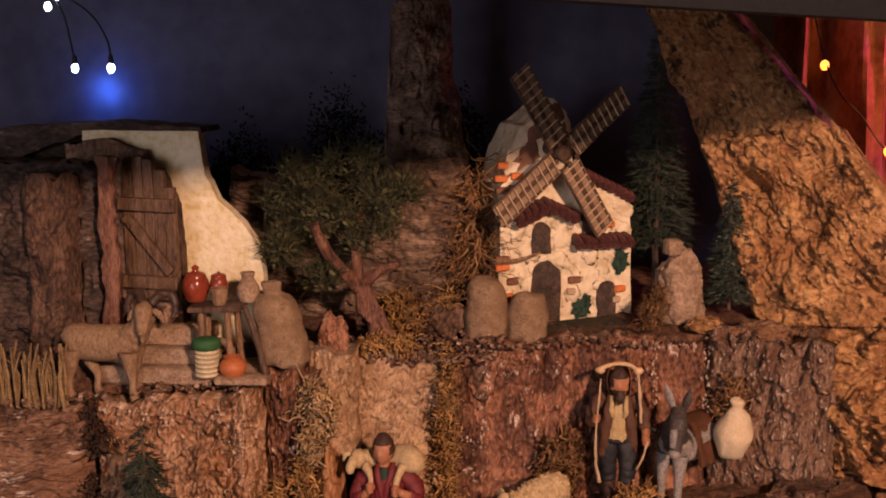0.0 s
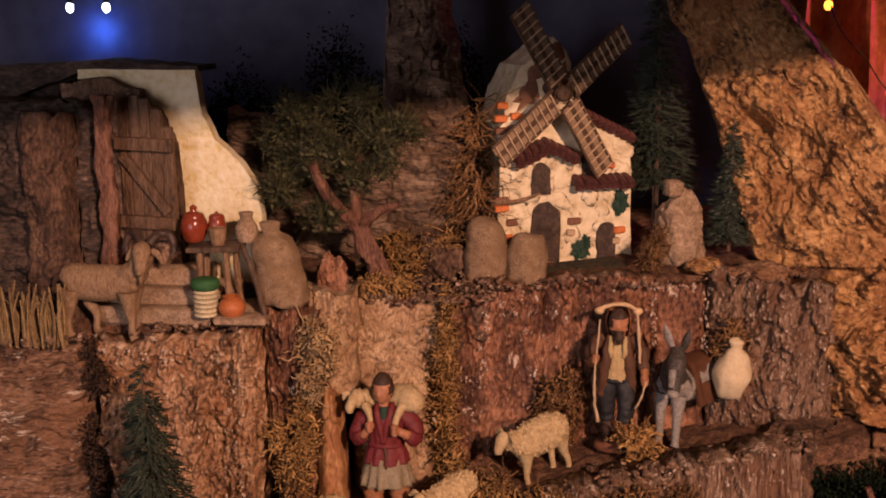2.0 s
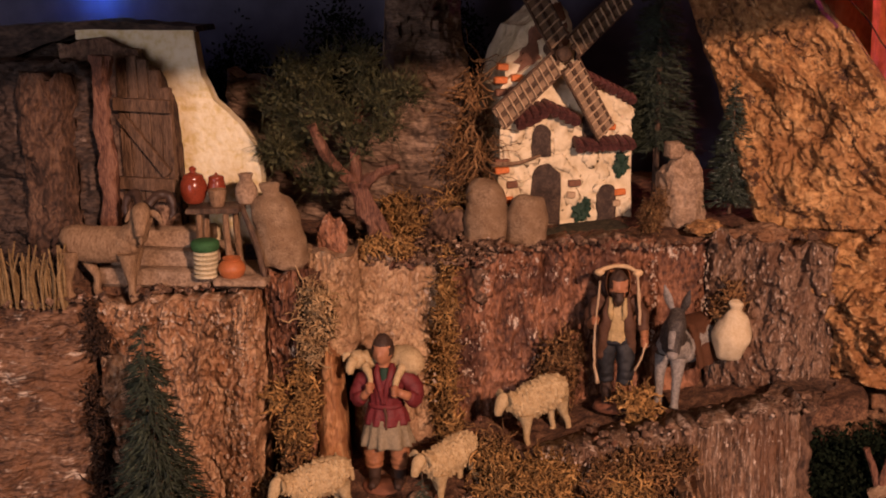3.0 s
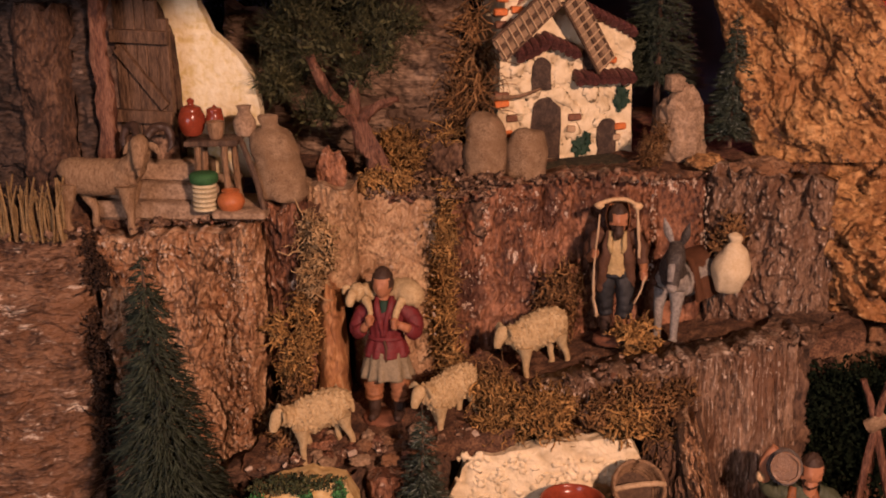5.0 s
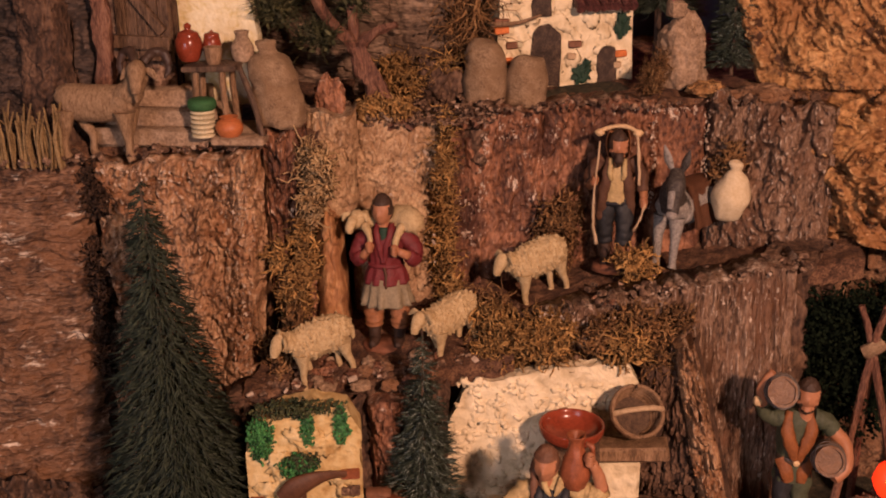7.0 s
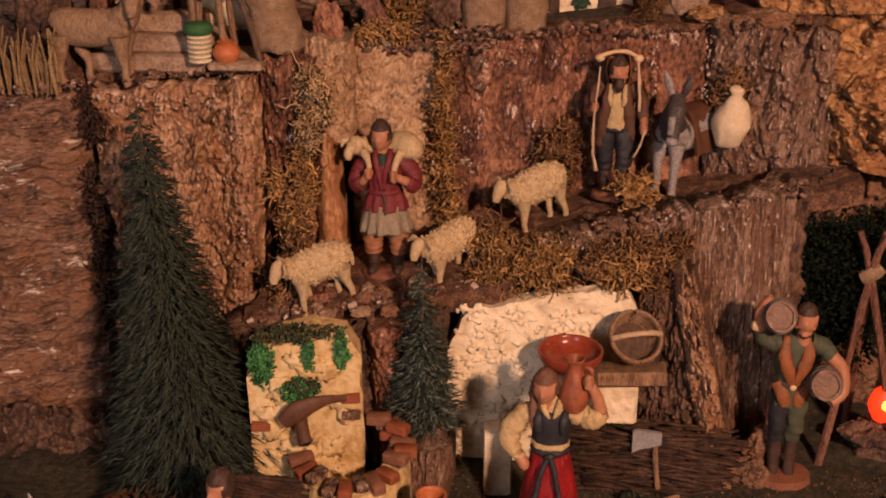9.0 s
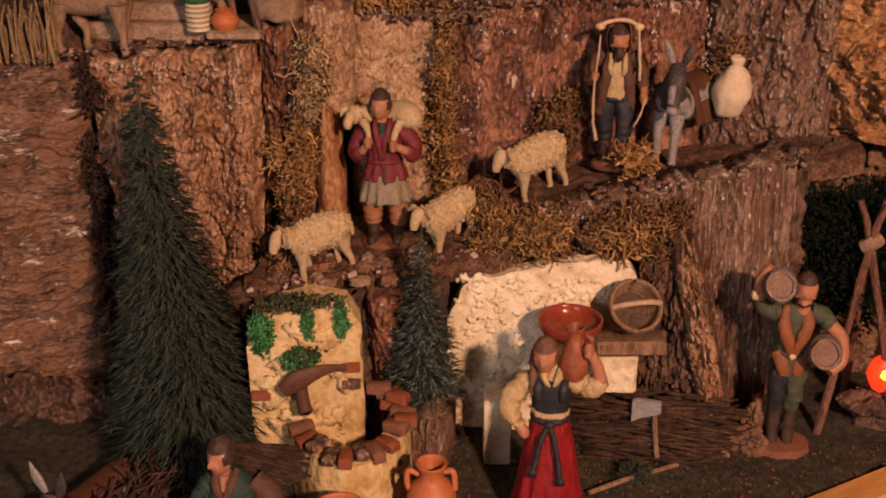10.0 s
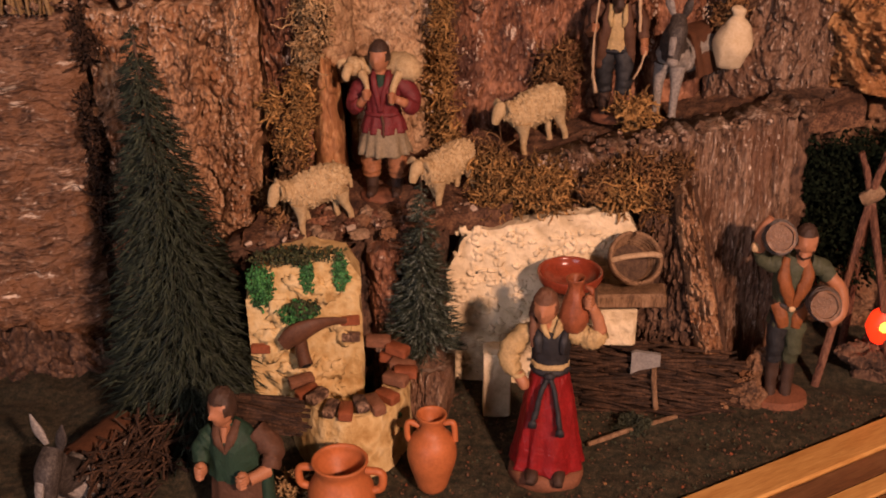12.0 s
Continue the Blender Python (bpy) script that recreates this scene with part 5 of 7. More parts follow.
def shepherd(bm):
    lathe(bm, [(0.001, -0.006), (0.030, -0.006), (0.028, 0.002), (0.001, 0.003)], (0, 0, 0), BASE, 24, 0.7)
    for e in (-1, 1):
        tube(bm, [(e * 0.014, -0.001, 0.006), (e * 0.0145, -0.008, 0.005), (e * 0.015, -0.017, 0.004)], [0.006, 0.0056, 0.004], HAIR, 12)
        tube(bm, [(e * 0.0145, 0, 0.004), (e * 0.015, 0, 0.018), (e * 0.015, 0, 0.024)], [0.0062, 0.0072, 0.0075], HAIR, 14, 8)
        tube(bm, [(e * 0.015, 0, 0.022), (e * 0.0155, -0.001, 0.034), (e * 0.014, 0, 0.045), (e * 0.011, 0, 0.060)], [0.0092, 0.0108, 0.0105, 0.011], LEG, 18, 24, rough=0.16)
        for k in range(4):
            lathe(bm, [(0.0094 + 0.0004 * k, 0.0), (0.0108 + 0.0004 * k, 0.0012), (0.0094 + 0.0004 * k, 0.0026)], (e * 0.0152, -0.0005, 0.022 + 0.006 * k), LEG, 18)
    lathe(bm, [(0.0295, 0.048), (0.027, 0.060), (0.0225, 0.078)], (0, 0, 0), GREY, 72, 0.74, 0.13, 11, steps=10)
    lathe(bm, [(0.0262, 0.072), (0.0235, 0.082), (0.0192, 0.092), (0.0205, 0.104), (0.0225, 0.118), (0.0165, 0.129), (0.007, 0.136)], (0, 0, 0), TUNIC, 56, 0.70, 0.07, 9, steps=30)
    lathe(bm, [(0.0198, 0.0895), (0.0214, 0.0915), (0.0200, 0.0940)], (0, 0, 0), TUNIC, 36, 0.72)
    tube(bm, [(0.001, -0.0150, 0.092), (0.003, -0.0175, 0.082), (0.003, -0.0185, 0.070)], [0.0016, 0.0018, 0.0014], BROWN, 8, 8)
    for e in (-1, 1):
        tube(bm, [(e * 0.0085, -0.004, 0.137), (e * 0.0075, -0.0125, 0.128), (e * 0.0035, -0.0158, 0.112), (e * 0.001, -0.0155, 0.096)], [0.0026, 0.0034, 0.0030, 0.0018], TUNIC, 10, 16, flat=0.6)
    tube(bm, [(0.0, -0.0098, 0.134), (0.0, -0.0125, 0.122), (0.0, -0.0140, 0.106)], [0.005, 0.0046, 0.002], FOREST, 10, 8, flat=0.5)
    tube(bm, [(-0.017, 0, 0.124), (-0.029, 0.0, 0.112), (-0.031, -0.006, 0.100), (-0.024, -0.014, 0.103)], [0.009, 0.0095, 0.0092, 0.0068], TUNIC, 18, 22, rough=0.16)
    tube(bm, [(0.017, 0, 0.124), (0.031, 0.0, 0.113), (0.034, -0.006, 0.101), (0.028, -0.015, 0.106)], [0.009, 0.0098, 0.0095, 0.0070], TUNIC, 18, 22, rough=0.16)
    tube(bm, [(-0.024, -0.013, 0.103), (-0.017, -0.018, 0.112)], [0.0048, 0.004], SKIN, 12)
    tube(bm, [(0.029, -0.014, 0.106), (0.018, -0.020, 0.112)], [0.0050, 0.004], SKIN, 12)
    fist(bm, (-0.0145, -0.019, 0.116), 0.0052)
    fist(bm, (0.0140, -0.020, 0.114), 0.0052)
    head(bm, (-0.002, -0.004, 0.151), 1.24, HAIR, turn=-12)
    body = bmesh.new()
    tube(body, [(-0.030, -0.002, 0.136), (-0.020, 0.008, 0.137), (0.0, 0.016, 0.134), (0.018, 0.010, 0.138), (0.032, 0.002, 0.136), (0.040, 0.0, 0.128)], [0.008, 0.011, 0.0125, 0.0145, 0.0135, 0.006], WOOL, 30, 40)
    blob(body, (-0.031, -0.006, 0.141), (0.0095, 0.009, 0.0105), WOOL, (0, 30, 0), 22)
    woolly(body, 330, 0.0016)
    keep = bpy.data.meshes.new("lamb")
    body.to_mesh(keep)
    body.free()
    first = len(bm.faces)
    bm.from_mesh(keep)
    bpy.data.meshes.remove(keep)
    bm.faces.ensure_lookup_table()
    for f in bm.faces[first:]:
        f.material_index = WOOL
    tube(bm, [(-0.034, -0.011, 0.142), (-0.037, -0.017, 0.135), (-0.037, -0.019, 0.129)], [0.0066, 0.0052, 0.0032], WOOL, 12)
    for e in (-1, 1):
        tube(bm, [(-0.033 + e * 0.006, -0.007, 0.147), (-0.033 + e * 0.012, -0.008, 0.145), (-0.033 + e * 0.014, -0.009, 0.139)], [0.002, 0.003, 0.001], WOOL, 8, 6, flat=0.6)
    tube(bm, [(-0.022, -0.006, 0.134), (-0.015, -0.015, 0.126), (-0.0145, -0.0185, 0.110)], [0.005, 0.0034, 0.0026], WOOL, 10, 10)
    tube(bm, [(0.020, -0.004, 0.134), (0.015, -0.014, 0.124), (0.0135, -0.0195, 0.106)], [0.006, 0.0038, 0.0028], WOOL, 10, 10)


def traveller(bm):
    lathe(bm, [(0.001, -0.006), (0.026, -0.006), (0.024, 0.002), (0.001, 0.003)], (0, 0, 0), BASE, 24, 0.7)
    for e, f in ((-1, 0.004), (1, -0.008)):
        tube(bm, [(e * 0.010, f, 0.005), (e * 0.011, f - 0.012, 0.003)], [0.006, 0.004], HAIR, 12)
        tube(bm, [(e * 0.010, f, 0.003), (e * 0.010, f, 0.018), (e * 0.0105, f, 0.030)], [0.0052, 0.0066, 0.0072], HAIR if e < 0 else LEG, 14, 12, rough=0.2)
        tube(bm, [(e * 0.0105, f, 0.028), (e * 0.0115, f * 0.6 - 0.002, 0.052), (e * 0.008, 0, 0.082)], [0.0088, 0.0102, 0.0112], NAVY, 18, 20, rough=0.2)
    lathe(bm, [(0.0155, 0.076), (0.0150, 0.09), (0.0160, 0.11), (0.009, 0.126)], (0, -0.003, 0), CREAM, 40, 0.72, 0.05, 9, steps=16)
    lathe(bm, [(0.0200, 0.060), (0.0195, 0.09), (0.0205, 0.115), (0.009, 0.130)], (0, 0.006, 0), BROWN, 44, 0.55, 0.08, 8, steps=18)
    for e in (-1, 1):
        tube(bm, [(e * 0.0175, -0.004, 0.056), (e * 0.0155, -0.009, 0.085), (e * 0.0115, -0.011, 0.108), (e * 0.0085, -0.006, 0.128)], [0.0055, 0.0066, 0.0066, 0.005], BROWN, 18, 24, flat=0.75, rough=0.2)
        tube(bm, [(e * 0.0075, -0.0105, 0.128), (e * 0.0085, -0.0160, 0.114), (e * 0.0065, -0.0150, 0.104)], [0.0026, 0.0030, 0.0015], CREAM, 10, 10, flat=0.6)
    tube(bm, [(-0.015, 0.003, 0.124), (-0.029, 0.002, 0.110), (-0.031, -0.008, 0.094)], [0.0088, 0.0082, 0.0068], BROWN, 18, 18, rough=0.2)
    tube(bm, [(-0.031, -0.007, 0.096), (-0.027, -0.018, 0.103)], [0.0058, 0.0045], LEG, 14)
    tube(bm, [(0.015, 0.003, 0.124), (0.028, 0.000, 0.108), (0.031, -0.008, 0.090)], [0.0088, 0.0080, 0.0066], BROWN, 18, 18, rough=0.2)
    tube(bm, [(0.031, -0.007, 0.092), (0.032, -0.014, 0.084)], [0.0056, 0.0046], LEG, 14)
    fist(bm, (-0.0260, -0.021, 0.106), 0.0052)
    fist(bm, (0.0315, -0.017, 0.081), 0.0056)
    head(bm, (0.0, -0.008, 0.143), 1.16, HAIR, True, 6, 2)
    tube(bm, [(0.001, -0.0165, 0.136), (0.001, -0.0185, 0.128), (0.001, -0.0160, 0.121)], [0.0048, 0.0060, 0.0022], HAIR, 14, 10, rough=0.25)
    # hood over the head, open at the face
    rows = []
    for i in range(13):
        a = math.pi * (0.12 + 0.88 * i / 12)
        rows.append([bm.verts.new((0.0145 * math.cos(b) * math.sin(a) ** 0.5 * (1 + 0.12 * max(0, -math.cos(a))), 0.002 - 0.004 * math.sin(a) + 0.0135 * math.sin(b), 0.146 + 0.0165 * math.cos(a) * (1.25 if math.cos(a) < 0 else 1))) for b in [math.pi * (-0.16 + 1.32 * k / 18) for k in range(19)]])
    grid_faces(bm, rows, LEG)
    tube(bm, [(-0.022, -0.010, 0.158), (-0.010, -0.006, 0.162), (0.008, -0.006, 0.163), (0.022, -0.010, 0.158)], [0.0026, 0.0022, 0.0022, 0.0026], CLOAK, 10, 16, rough=0.2)
    for e in (-1, 1):
        blob(bm, (e * 0.022, -0.010, 0.157), (0.0058, 0.0042, 0.0040), CLOAK, rough=0.2)
    lathe(bm, [(0.0160, 0.074), (0.0170, 0.0765), (0.0160, 0.079)], (0, -0.002, 0), BLACK, 28, 0.76)
    tube(bm, [(0.021, -0.012, 0.158), (0.024, -0.012, 0.130), (0.026, -0.016, 0.100)], [0.0016, 0.0018, 0.0018], POLE, 8, 12)
    tube(bm, [(-0.021, -0.020, 0.150), (-0.0255, -0.0265, 0.10), (-0.026, -0.026, 0.06), (-0.021, -0.026, 0.034)], [0.0011, 0.0014, 0.0016, 0.0026], POLE, 8, 18)
    tube(bm, [(0.033, -0.022, 0.082), (0.029, -0.024, 0.066), (0.021, -0.026, 0.050)], [0.0015, 0.0015, 0.0011], POLE, 8, 10)


def barrel_man(bm):
    lathe(bm, [(0.001, -0.004), (0.033, -0.004), (0.031, 0.008), (0.001, 0.010)], (0, 0, 0), BASE, 28, 0.75)
    for e in (-1, 1):
        tube(bm, [(e * 0.008, -0.004, 0.008), (e * 0.008, 0, 0.03), (e * 0.008, 0, 0.052)], [0.0058, 0.0066, 0.0070], HAIR, 14, 10, rough=0.15)
        tube(bm, [(e * 0.008, 0, 0.046), (e * 0.009, -0.003, 0.068), (e * 0.008, 0, 0.098)], [0.0076, 0.0092, 0.0108], MOSS if e > 0 else NAVY, 16, 16, rough=0.2)
    lathe(bm, [(0.0195, 0.086), (0.017, 0.108), (0.019, 0.13), (0.0175, 0.148), (0.008, 0.158)], (0, 0, 0), MOSS, 44, 0.68, 0.06, 7, steps=18)
    for e in (-1, 1):
        tube(bm, [(e * 0.009, -0.004, 0.157), (e * 0.0115, -0.0125, 0.142), (e * 0.0065, -0.0155, 0.126), (e * 0.002, -0.0150, 0.112)], [0.0035, 0.0062, 0.0062, 0.003], VEST, 16, 20, flat=0.55)
        tube(bm, [(e * 0.014, -0.006, 0.110), (e * 0.009, -0.0115, 0.100), (e * 0.006, -0.0125, 0.088)], [0.006, 0.0066, 0.005], VEST, 14, 12, flat=0.6)
    lathe(bm, [(0.0178, 0.105), (0.0192, 0.1085), (0.0178, 0.112)], (0, 0, 0), HOOP, 30, 0.72)
    blob(bm, (0.0, -0.0145, 0.1085), (0.0034, 0.002, 0.0034), CLOAK)
    head(bm, (0.006, -0.006, 0.176), 1.18, HAIR, True, -10)
    tube(bm, [(-0.015, 0, 0.148), (-0.029, 0.0, 0.150), (-0.037, -0.004, 0.163)], [0.0088, 0.0080, 0.0068], MOSS, 16, 14, rough=0.18)
    tube(bm, [(-0.037, -0.004, 0.163), (-0.039, -0.006, 0.182), (-0.030, -0.008, 0.198)], [0.0058, 0.005, 0.0042], SKIN, 12, 12)
    blob(bm, (-0.042, -0.008, 0.168), (0.0048, 0.0048, 0.005), CLOAK)
    tube(bm, [(0.014, 0, 0.150), (0.027, 0.0, 0.146), (0.036, -0.002, 0.138)], [0.0090, 0.0088, 0.0080], MOSS, 16, 14, rough=0.18)
    tube(bm, [(0.035, -0.002, 0.139), (0.047, -0.006, 0.124), (0.047, -0.014, 0.106), (0.036, -0.022, 0.098)], [0.0072, 0.0072, 0.0066, 0.005], SKIN, 16, 18)
    for c, way in (((-0.021, -0.010, 0.180), Vector((-0.10, -0.86, 0.35))), ((0.029, -0.018, 0.118), Vector((-0.12, -0.90, 0.32)))):
        way.normalize()
        c = Vector(c)
        tube(bm, [c - way * 0.020, c, c + way * 0.019], [0.0132, 0.0168, 0.0134], BARREL, 24, 14)
        for d, r in ((-0.014, 0.0154), (-0.007, 0.0167), (0.007, 0.0167), (0.013, 0.0157)):
            tube(bm, [c + way * (d - 0.0014), c + way * (d + 0.0014)], [r, r], HOOP, 24, 2)
        rows = []
        side = way.orthogonal().normalized()
        up = way.cross(side)
        for q, r in ((0.017, 0.0138), (0.0215, 0.0142), (0.0215, 0.0118), (0.016, 0.0112), (0.0158, 0.001)):
            rows.append([bm.verts.new(c + way * q + (side * math.cos(t) + up * math.sin(t)) * r) for t in [2 * math.pi * k / 24 for k in range(24)]])
        grid_faces(bm, rows[:4], BARREL, True)
        grid_faces(bm, rows[3:], BROWN, True)


def water_woman(bm):
    lathe(bm, [(0.001, -0.004), (0.037, -0.004), (0.035, 0.008), (0.032, 0.011), (0.001, 0.012)], (0, 0, 0), BASE, 32, 0.8, 0.03, 5)
    lathe(bm, [(0.0345, 0.013), (0.0325, 0.022), (0.0285, 0.045), (0.0240, 0.075), (0.0195, 0.098), (0.0160, 0.112)], (0, 0, 0), SKIRT, 96, 0.78, 0.085, 9, steps=34)
    for x in (-0.013, 0.012):
        tube(bm, [(x, -0.022, 0.014), (x, -0.030, 0.014), (x * 1.05, -0.036, 0.012)], [0.0065, 0.0062, 0.004], HAIR, 12, 8)
    lathe(bm, [(0.0165, 0.113), (0.0180, 0.1155), (0.0168, 0.119)], (0, 0, 0), CREAM, 36, 0.78, 0.04, 12)
    lathe(bm, [(0.0165, 0.116), (0.0170, 0.126), (0.0190, 0.138), (0.0172, 0.147), (0.0115, 0.152)], (0, 0, 0), BLACK, 44, 0.74, 0.03, 7, steps=18)
    lathe(bm, [(0.0172, 0.143), (0.0140, 0.152), (0.0078, 0.158), (0.0062, 0.161)], (0, 0.001, 0), CREAM, 36, 0.76, 0.06, 9, steps=10)
    for e in (-1, 1):
        tube(bm, [(e * 0.0075, -0.005, 0.160), (e * 0.0062, -0.0125, 0.154), (e * 0.0015, -0.0145, 0.147)], [0.0022, 0.0030, 0.0012], CREAM, 10, 10, flat=0.6)
        tube(bm, [(e * 0.0130, -0.002, 0.152), (e * 0.0115, -0.0125, 0.145), (e * 0.0105, -0.0140, 0.132)], [0.0024, 0.0040, 0.003], BLACK, 10, 10, flat=0.6)
    lathe(bm, [(0.0176, 0.1085), (0.0192, 0.1115), (0.0176, 0.1145)], (0, 0, 0), BLACK, 36, 0.80)
    for pts in ([(0.0, -0.017, 0.111), (-0.007, -0.0205, 0.098), (-0.010, -0.0235, 0.082), (-0.0135, -0.0265, 0.072)], [(0.0, -0.017, 0.111), (0.005, -0.0205, 0.098), (0.0085, -0.0245, 0.080), (0.0115, -0.0280, 0.066)]):
        tube(bm, pts, [0.0022, 0.0024, 0.0024, 0.0024], BLACK, 10, 26)
        for k in range(9):
            p = spline(pts, 9)[k]
            blob(bm, tuple(p), (0.0030, 0.0026, 0.0020), BLACK, (0, 25, 0), 8)
        lathe(bm, [(0.0036, -0.007), (0.0038, -0.003), (0.0020, 0.001)], pts[-1], BLACK, 14, 1.0, 0.2, 6)
    blob(bm, (0, -0.0175, 0.1115), (0.0052, 0.0035, 0.0036), BLACK)
    tube(bm, [(-0.014, 0, 0.148), (-0.027, 0.0, 0.140), (-0.037, -0.002, 0.127), (-0.036, -0.006, 0.116), (-0.030, -0.010, 0.110)], [0.0072, 0.0088, 0.0098, 0.0092, 0.0060], CREAM, 22, 28, rough=0.22)
    lathe(bm, [(0.0058, -0.002), (0.0072, 0.0), (0.0058, 0.002)], (-0.029, -0.011, 0.109), CREAM, 16)
    tube(bm, [(-0.029, -0.011, 0.109), (-0.024, -0.014, 0.102), (-0.021, -0.015, 0.097)], [0.0050, 0.0052, 0.0030], SKIN, 12, 8)
    tube(bm, [(0.013, 0, 0.148), (0.026, 0.0, 0.144), (0.038, -0.003, 0.144), (0.045, -0.004, 0.151)], [0.0072, 0.0092, 0.0096, 0.0072], CREAM, 22, 24, rough=0.22)
    tube(bm, [(0.0435, -0.004, 0.150), (0.040, -0.005, 0.164), (0.034, -0.007, 0.176)], [0.0062, 0.0052, 0.0042], SKIN, 14, 12)
    fist(bm, (0.0315, -0.009, 0.181), 0.0054)
    head(bm, (-0.006, -0.005, 0.172), 1.22, HAIRB, turn=-12, nod=4)
    tube(bm, [(-0.0150, 0.002, 0.172), (-0.0165, -0.002, 0.160), (-0.0165, -0.008, 0.148), (-0.0165, -0.011, 0.136)], [0.0046, 0.0040, 0.0034, 0.0016], HAIRB, 12, 20, rough=0.35)
    lathe(bm, [(0.001, 0), (0.009, 0.0), (0.0128, 0.008), (0.0132, 0.016), (0.0105, 0.027), (0.0072, 0.036), (0.0068, 0.042), (0.0088, 0.048), (0.0066, 0.0475), (0.001, 0.040)], (0.0195, -0.001, 0.150), TERRA, 32, steps=40)
    tube(bm, [(0.028, -0.001, 0.190), (0.034, -0.002, 0.188), (0.034, -0.003, 0.176), (0.031, -0.002, 0.168)], [0.0022] * 4, TERRA, 10, 14)


def wood_seller(bm):
    lathe(bm, [(0.033, 0.0), (0.030, 0.05), (0.0265, 0.085), (0.024, 0.10)], (0, 0, 0), BROWN, 64, 0.72, 0.13, 8, steps=18)
    tube(bm, [(0.027, -0.004, 0.098), (0.030, -0.010, 0.05), (0.032, -0.012, 0.0)], [0.006, 0.0065, 0.007], FOREST, 14, 12)
    lathe(bm, [(0.0255, 0.092), (0.0250, 0.108), (0.0235, 0.124), (0.0165, 0.134), (0.008, 0.141)], (-0.002, -0.002, 0), FOREST, 44, 0.68, 0.06, 8, steps=18)
    for e in (-1, 1):
        tube(bm, [(-0.006 + e * 0.010, -0.004, 0.142), (-0.006 + e * 0.007, -0.015, 0.132), (-0.006, -0.018, 0.120)], [0.003, 0.0042, 0.002], BROWN, 10, 12, flat=0.6)
    tube(bm, [(-0.006, -0.010, 0.140), (-0.006, -0.0150, 0.128)], [0.0055, 0.002], SKIN, 10)
    tube(bm, [(0.018, 0.002, 0.130), (0.034, -0.003, 0.116), (0.034, -0.012, 0.104)], [0.0098, 0.0105, 0.0085], BROWN, 20, 20, rough=0.2)
    tube(bm, [(0.033, -0.013, 0.104), (0.018, -0.026, 0.102)], [0.0062, 0.005], SKIN, 12)
    tube(bm, [(-0.019, 0.0, 0.130), (-0.030, -0.006, 0.118), (-0.030, -0.016, 0.108)], [0.0090, 0.0090, 0.0070], FOREST, 20, 20, rough=0.2)
    fist(bm, (0.013, -0.028, 0.104), 0.0062)
    fist(bm, (-0.028, -0.022, 0.106), 0.0062)
    head(bm, (-0.008, -0.007, 0.156), 1.26, HAIR, turn=-30)


figure("shepherd_figurine", "clay shepherd in a red tunic carrying a lamb on his shoulders", pose(-0.040, 0.962, 0.181) @ Matrix.Diagonal((0.84, 0.94, 0.92, 1)), shepherd)
figure("traveller_figurine", "bearded clay traveller in brown coat with a staff", pose(0.179, 1.062, 0.236) @ Matrix.Diagonal((0.85, 0.95, 0.90, 1)), traveller)
figure("cooper_figurine", "bearded clay man in an orange vest with two barrels", pose(0.349, 0.914, 0.0) @ Matrix.Diagonal((0.92, 0.95, 0.99, 1)), barrel_man)
figure("woman_figurine", "clay woman in a red skirt with a jug on her shoulder", pose(0.129, 0.772, 0.0) @ Matrix.Diagonal((0.92, 0.95, 0.985, 1)), water_woman)
figure("wood_seller_figurine", "dark haired clay man in a green and brown coat", pose(-0.116, 0.672, -0.034) @ Matrix.Diagonal((0.86, 1, 1, 1)), wood_seller)

DON = ["donkey_grey", "hide_dark", "saddle", "linen", "twig"]


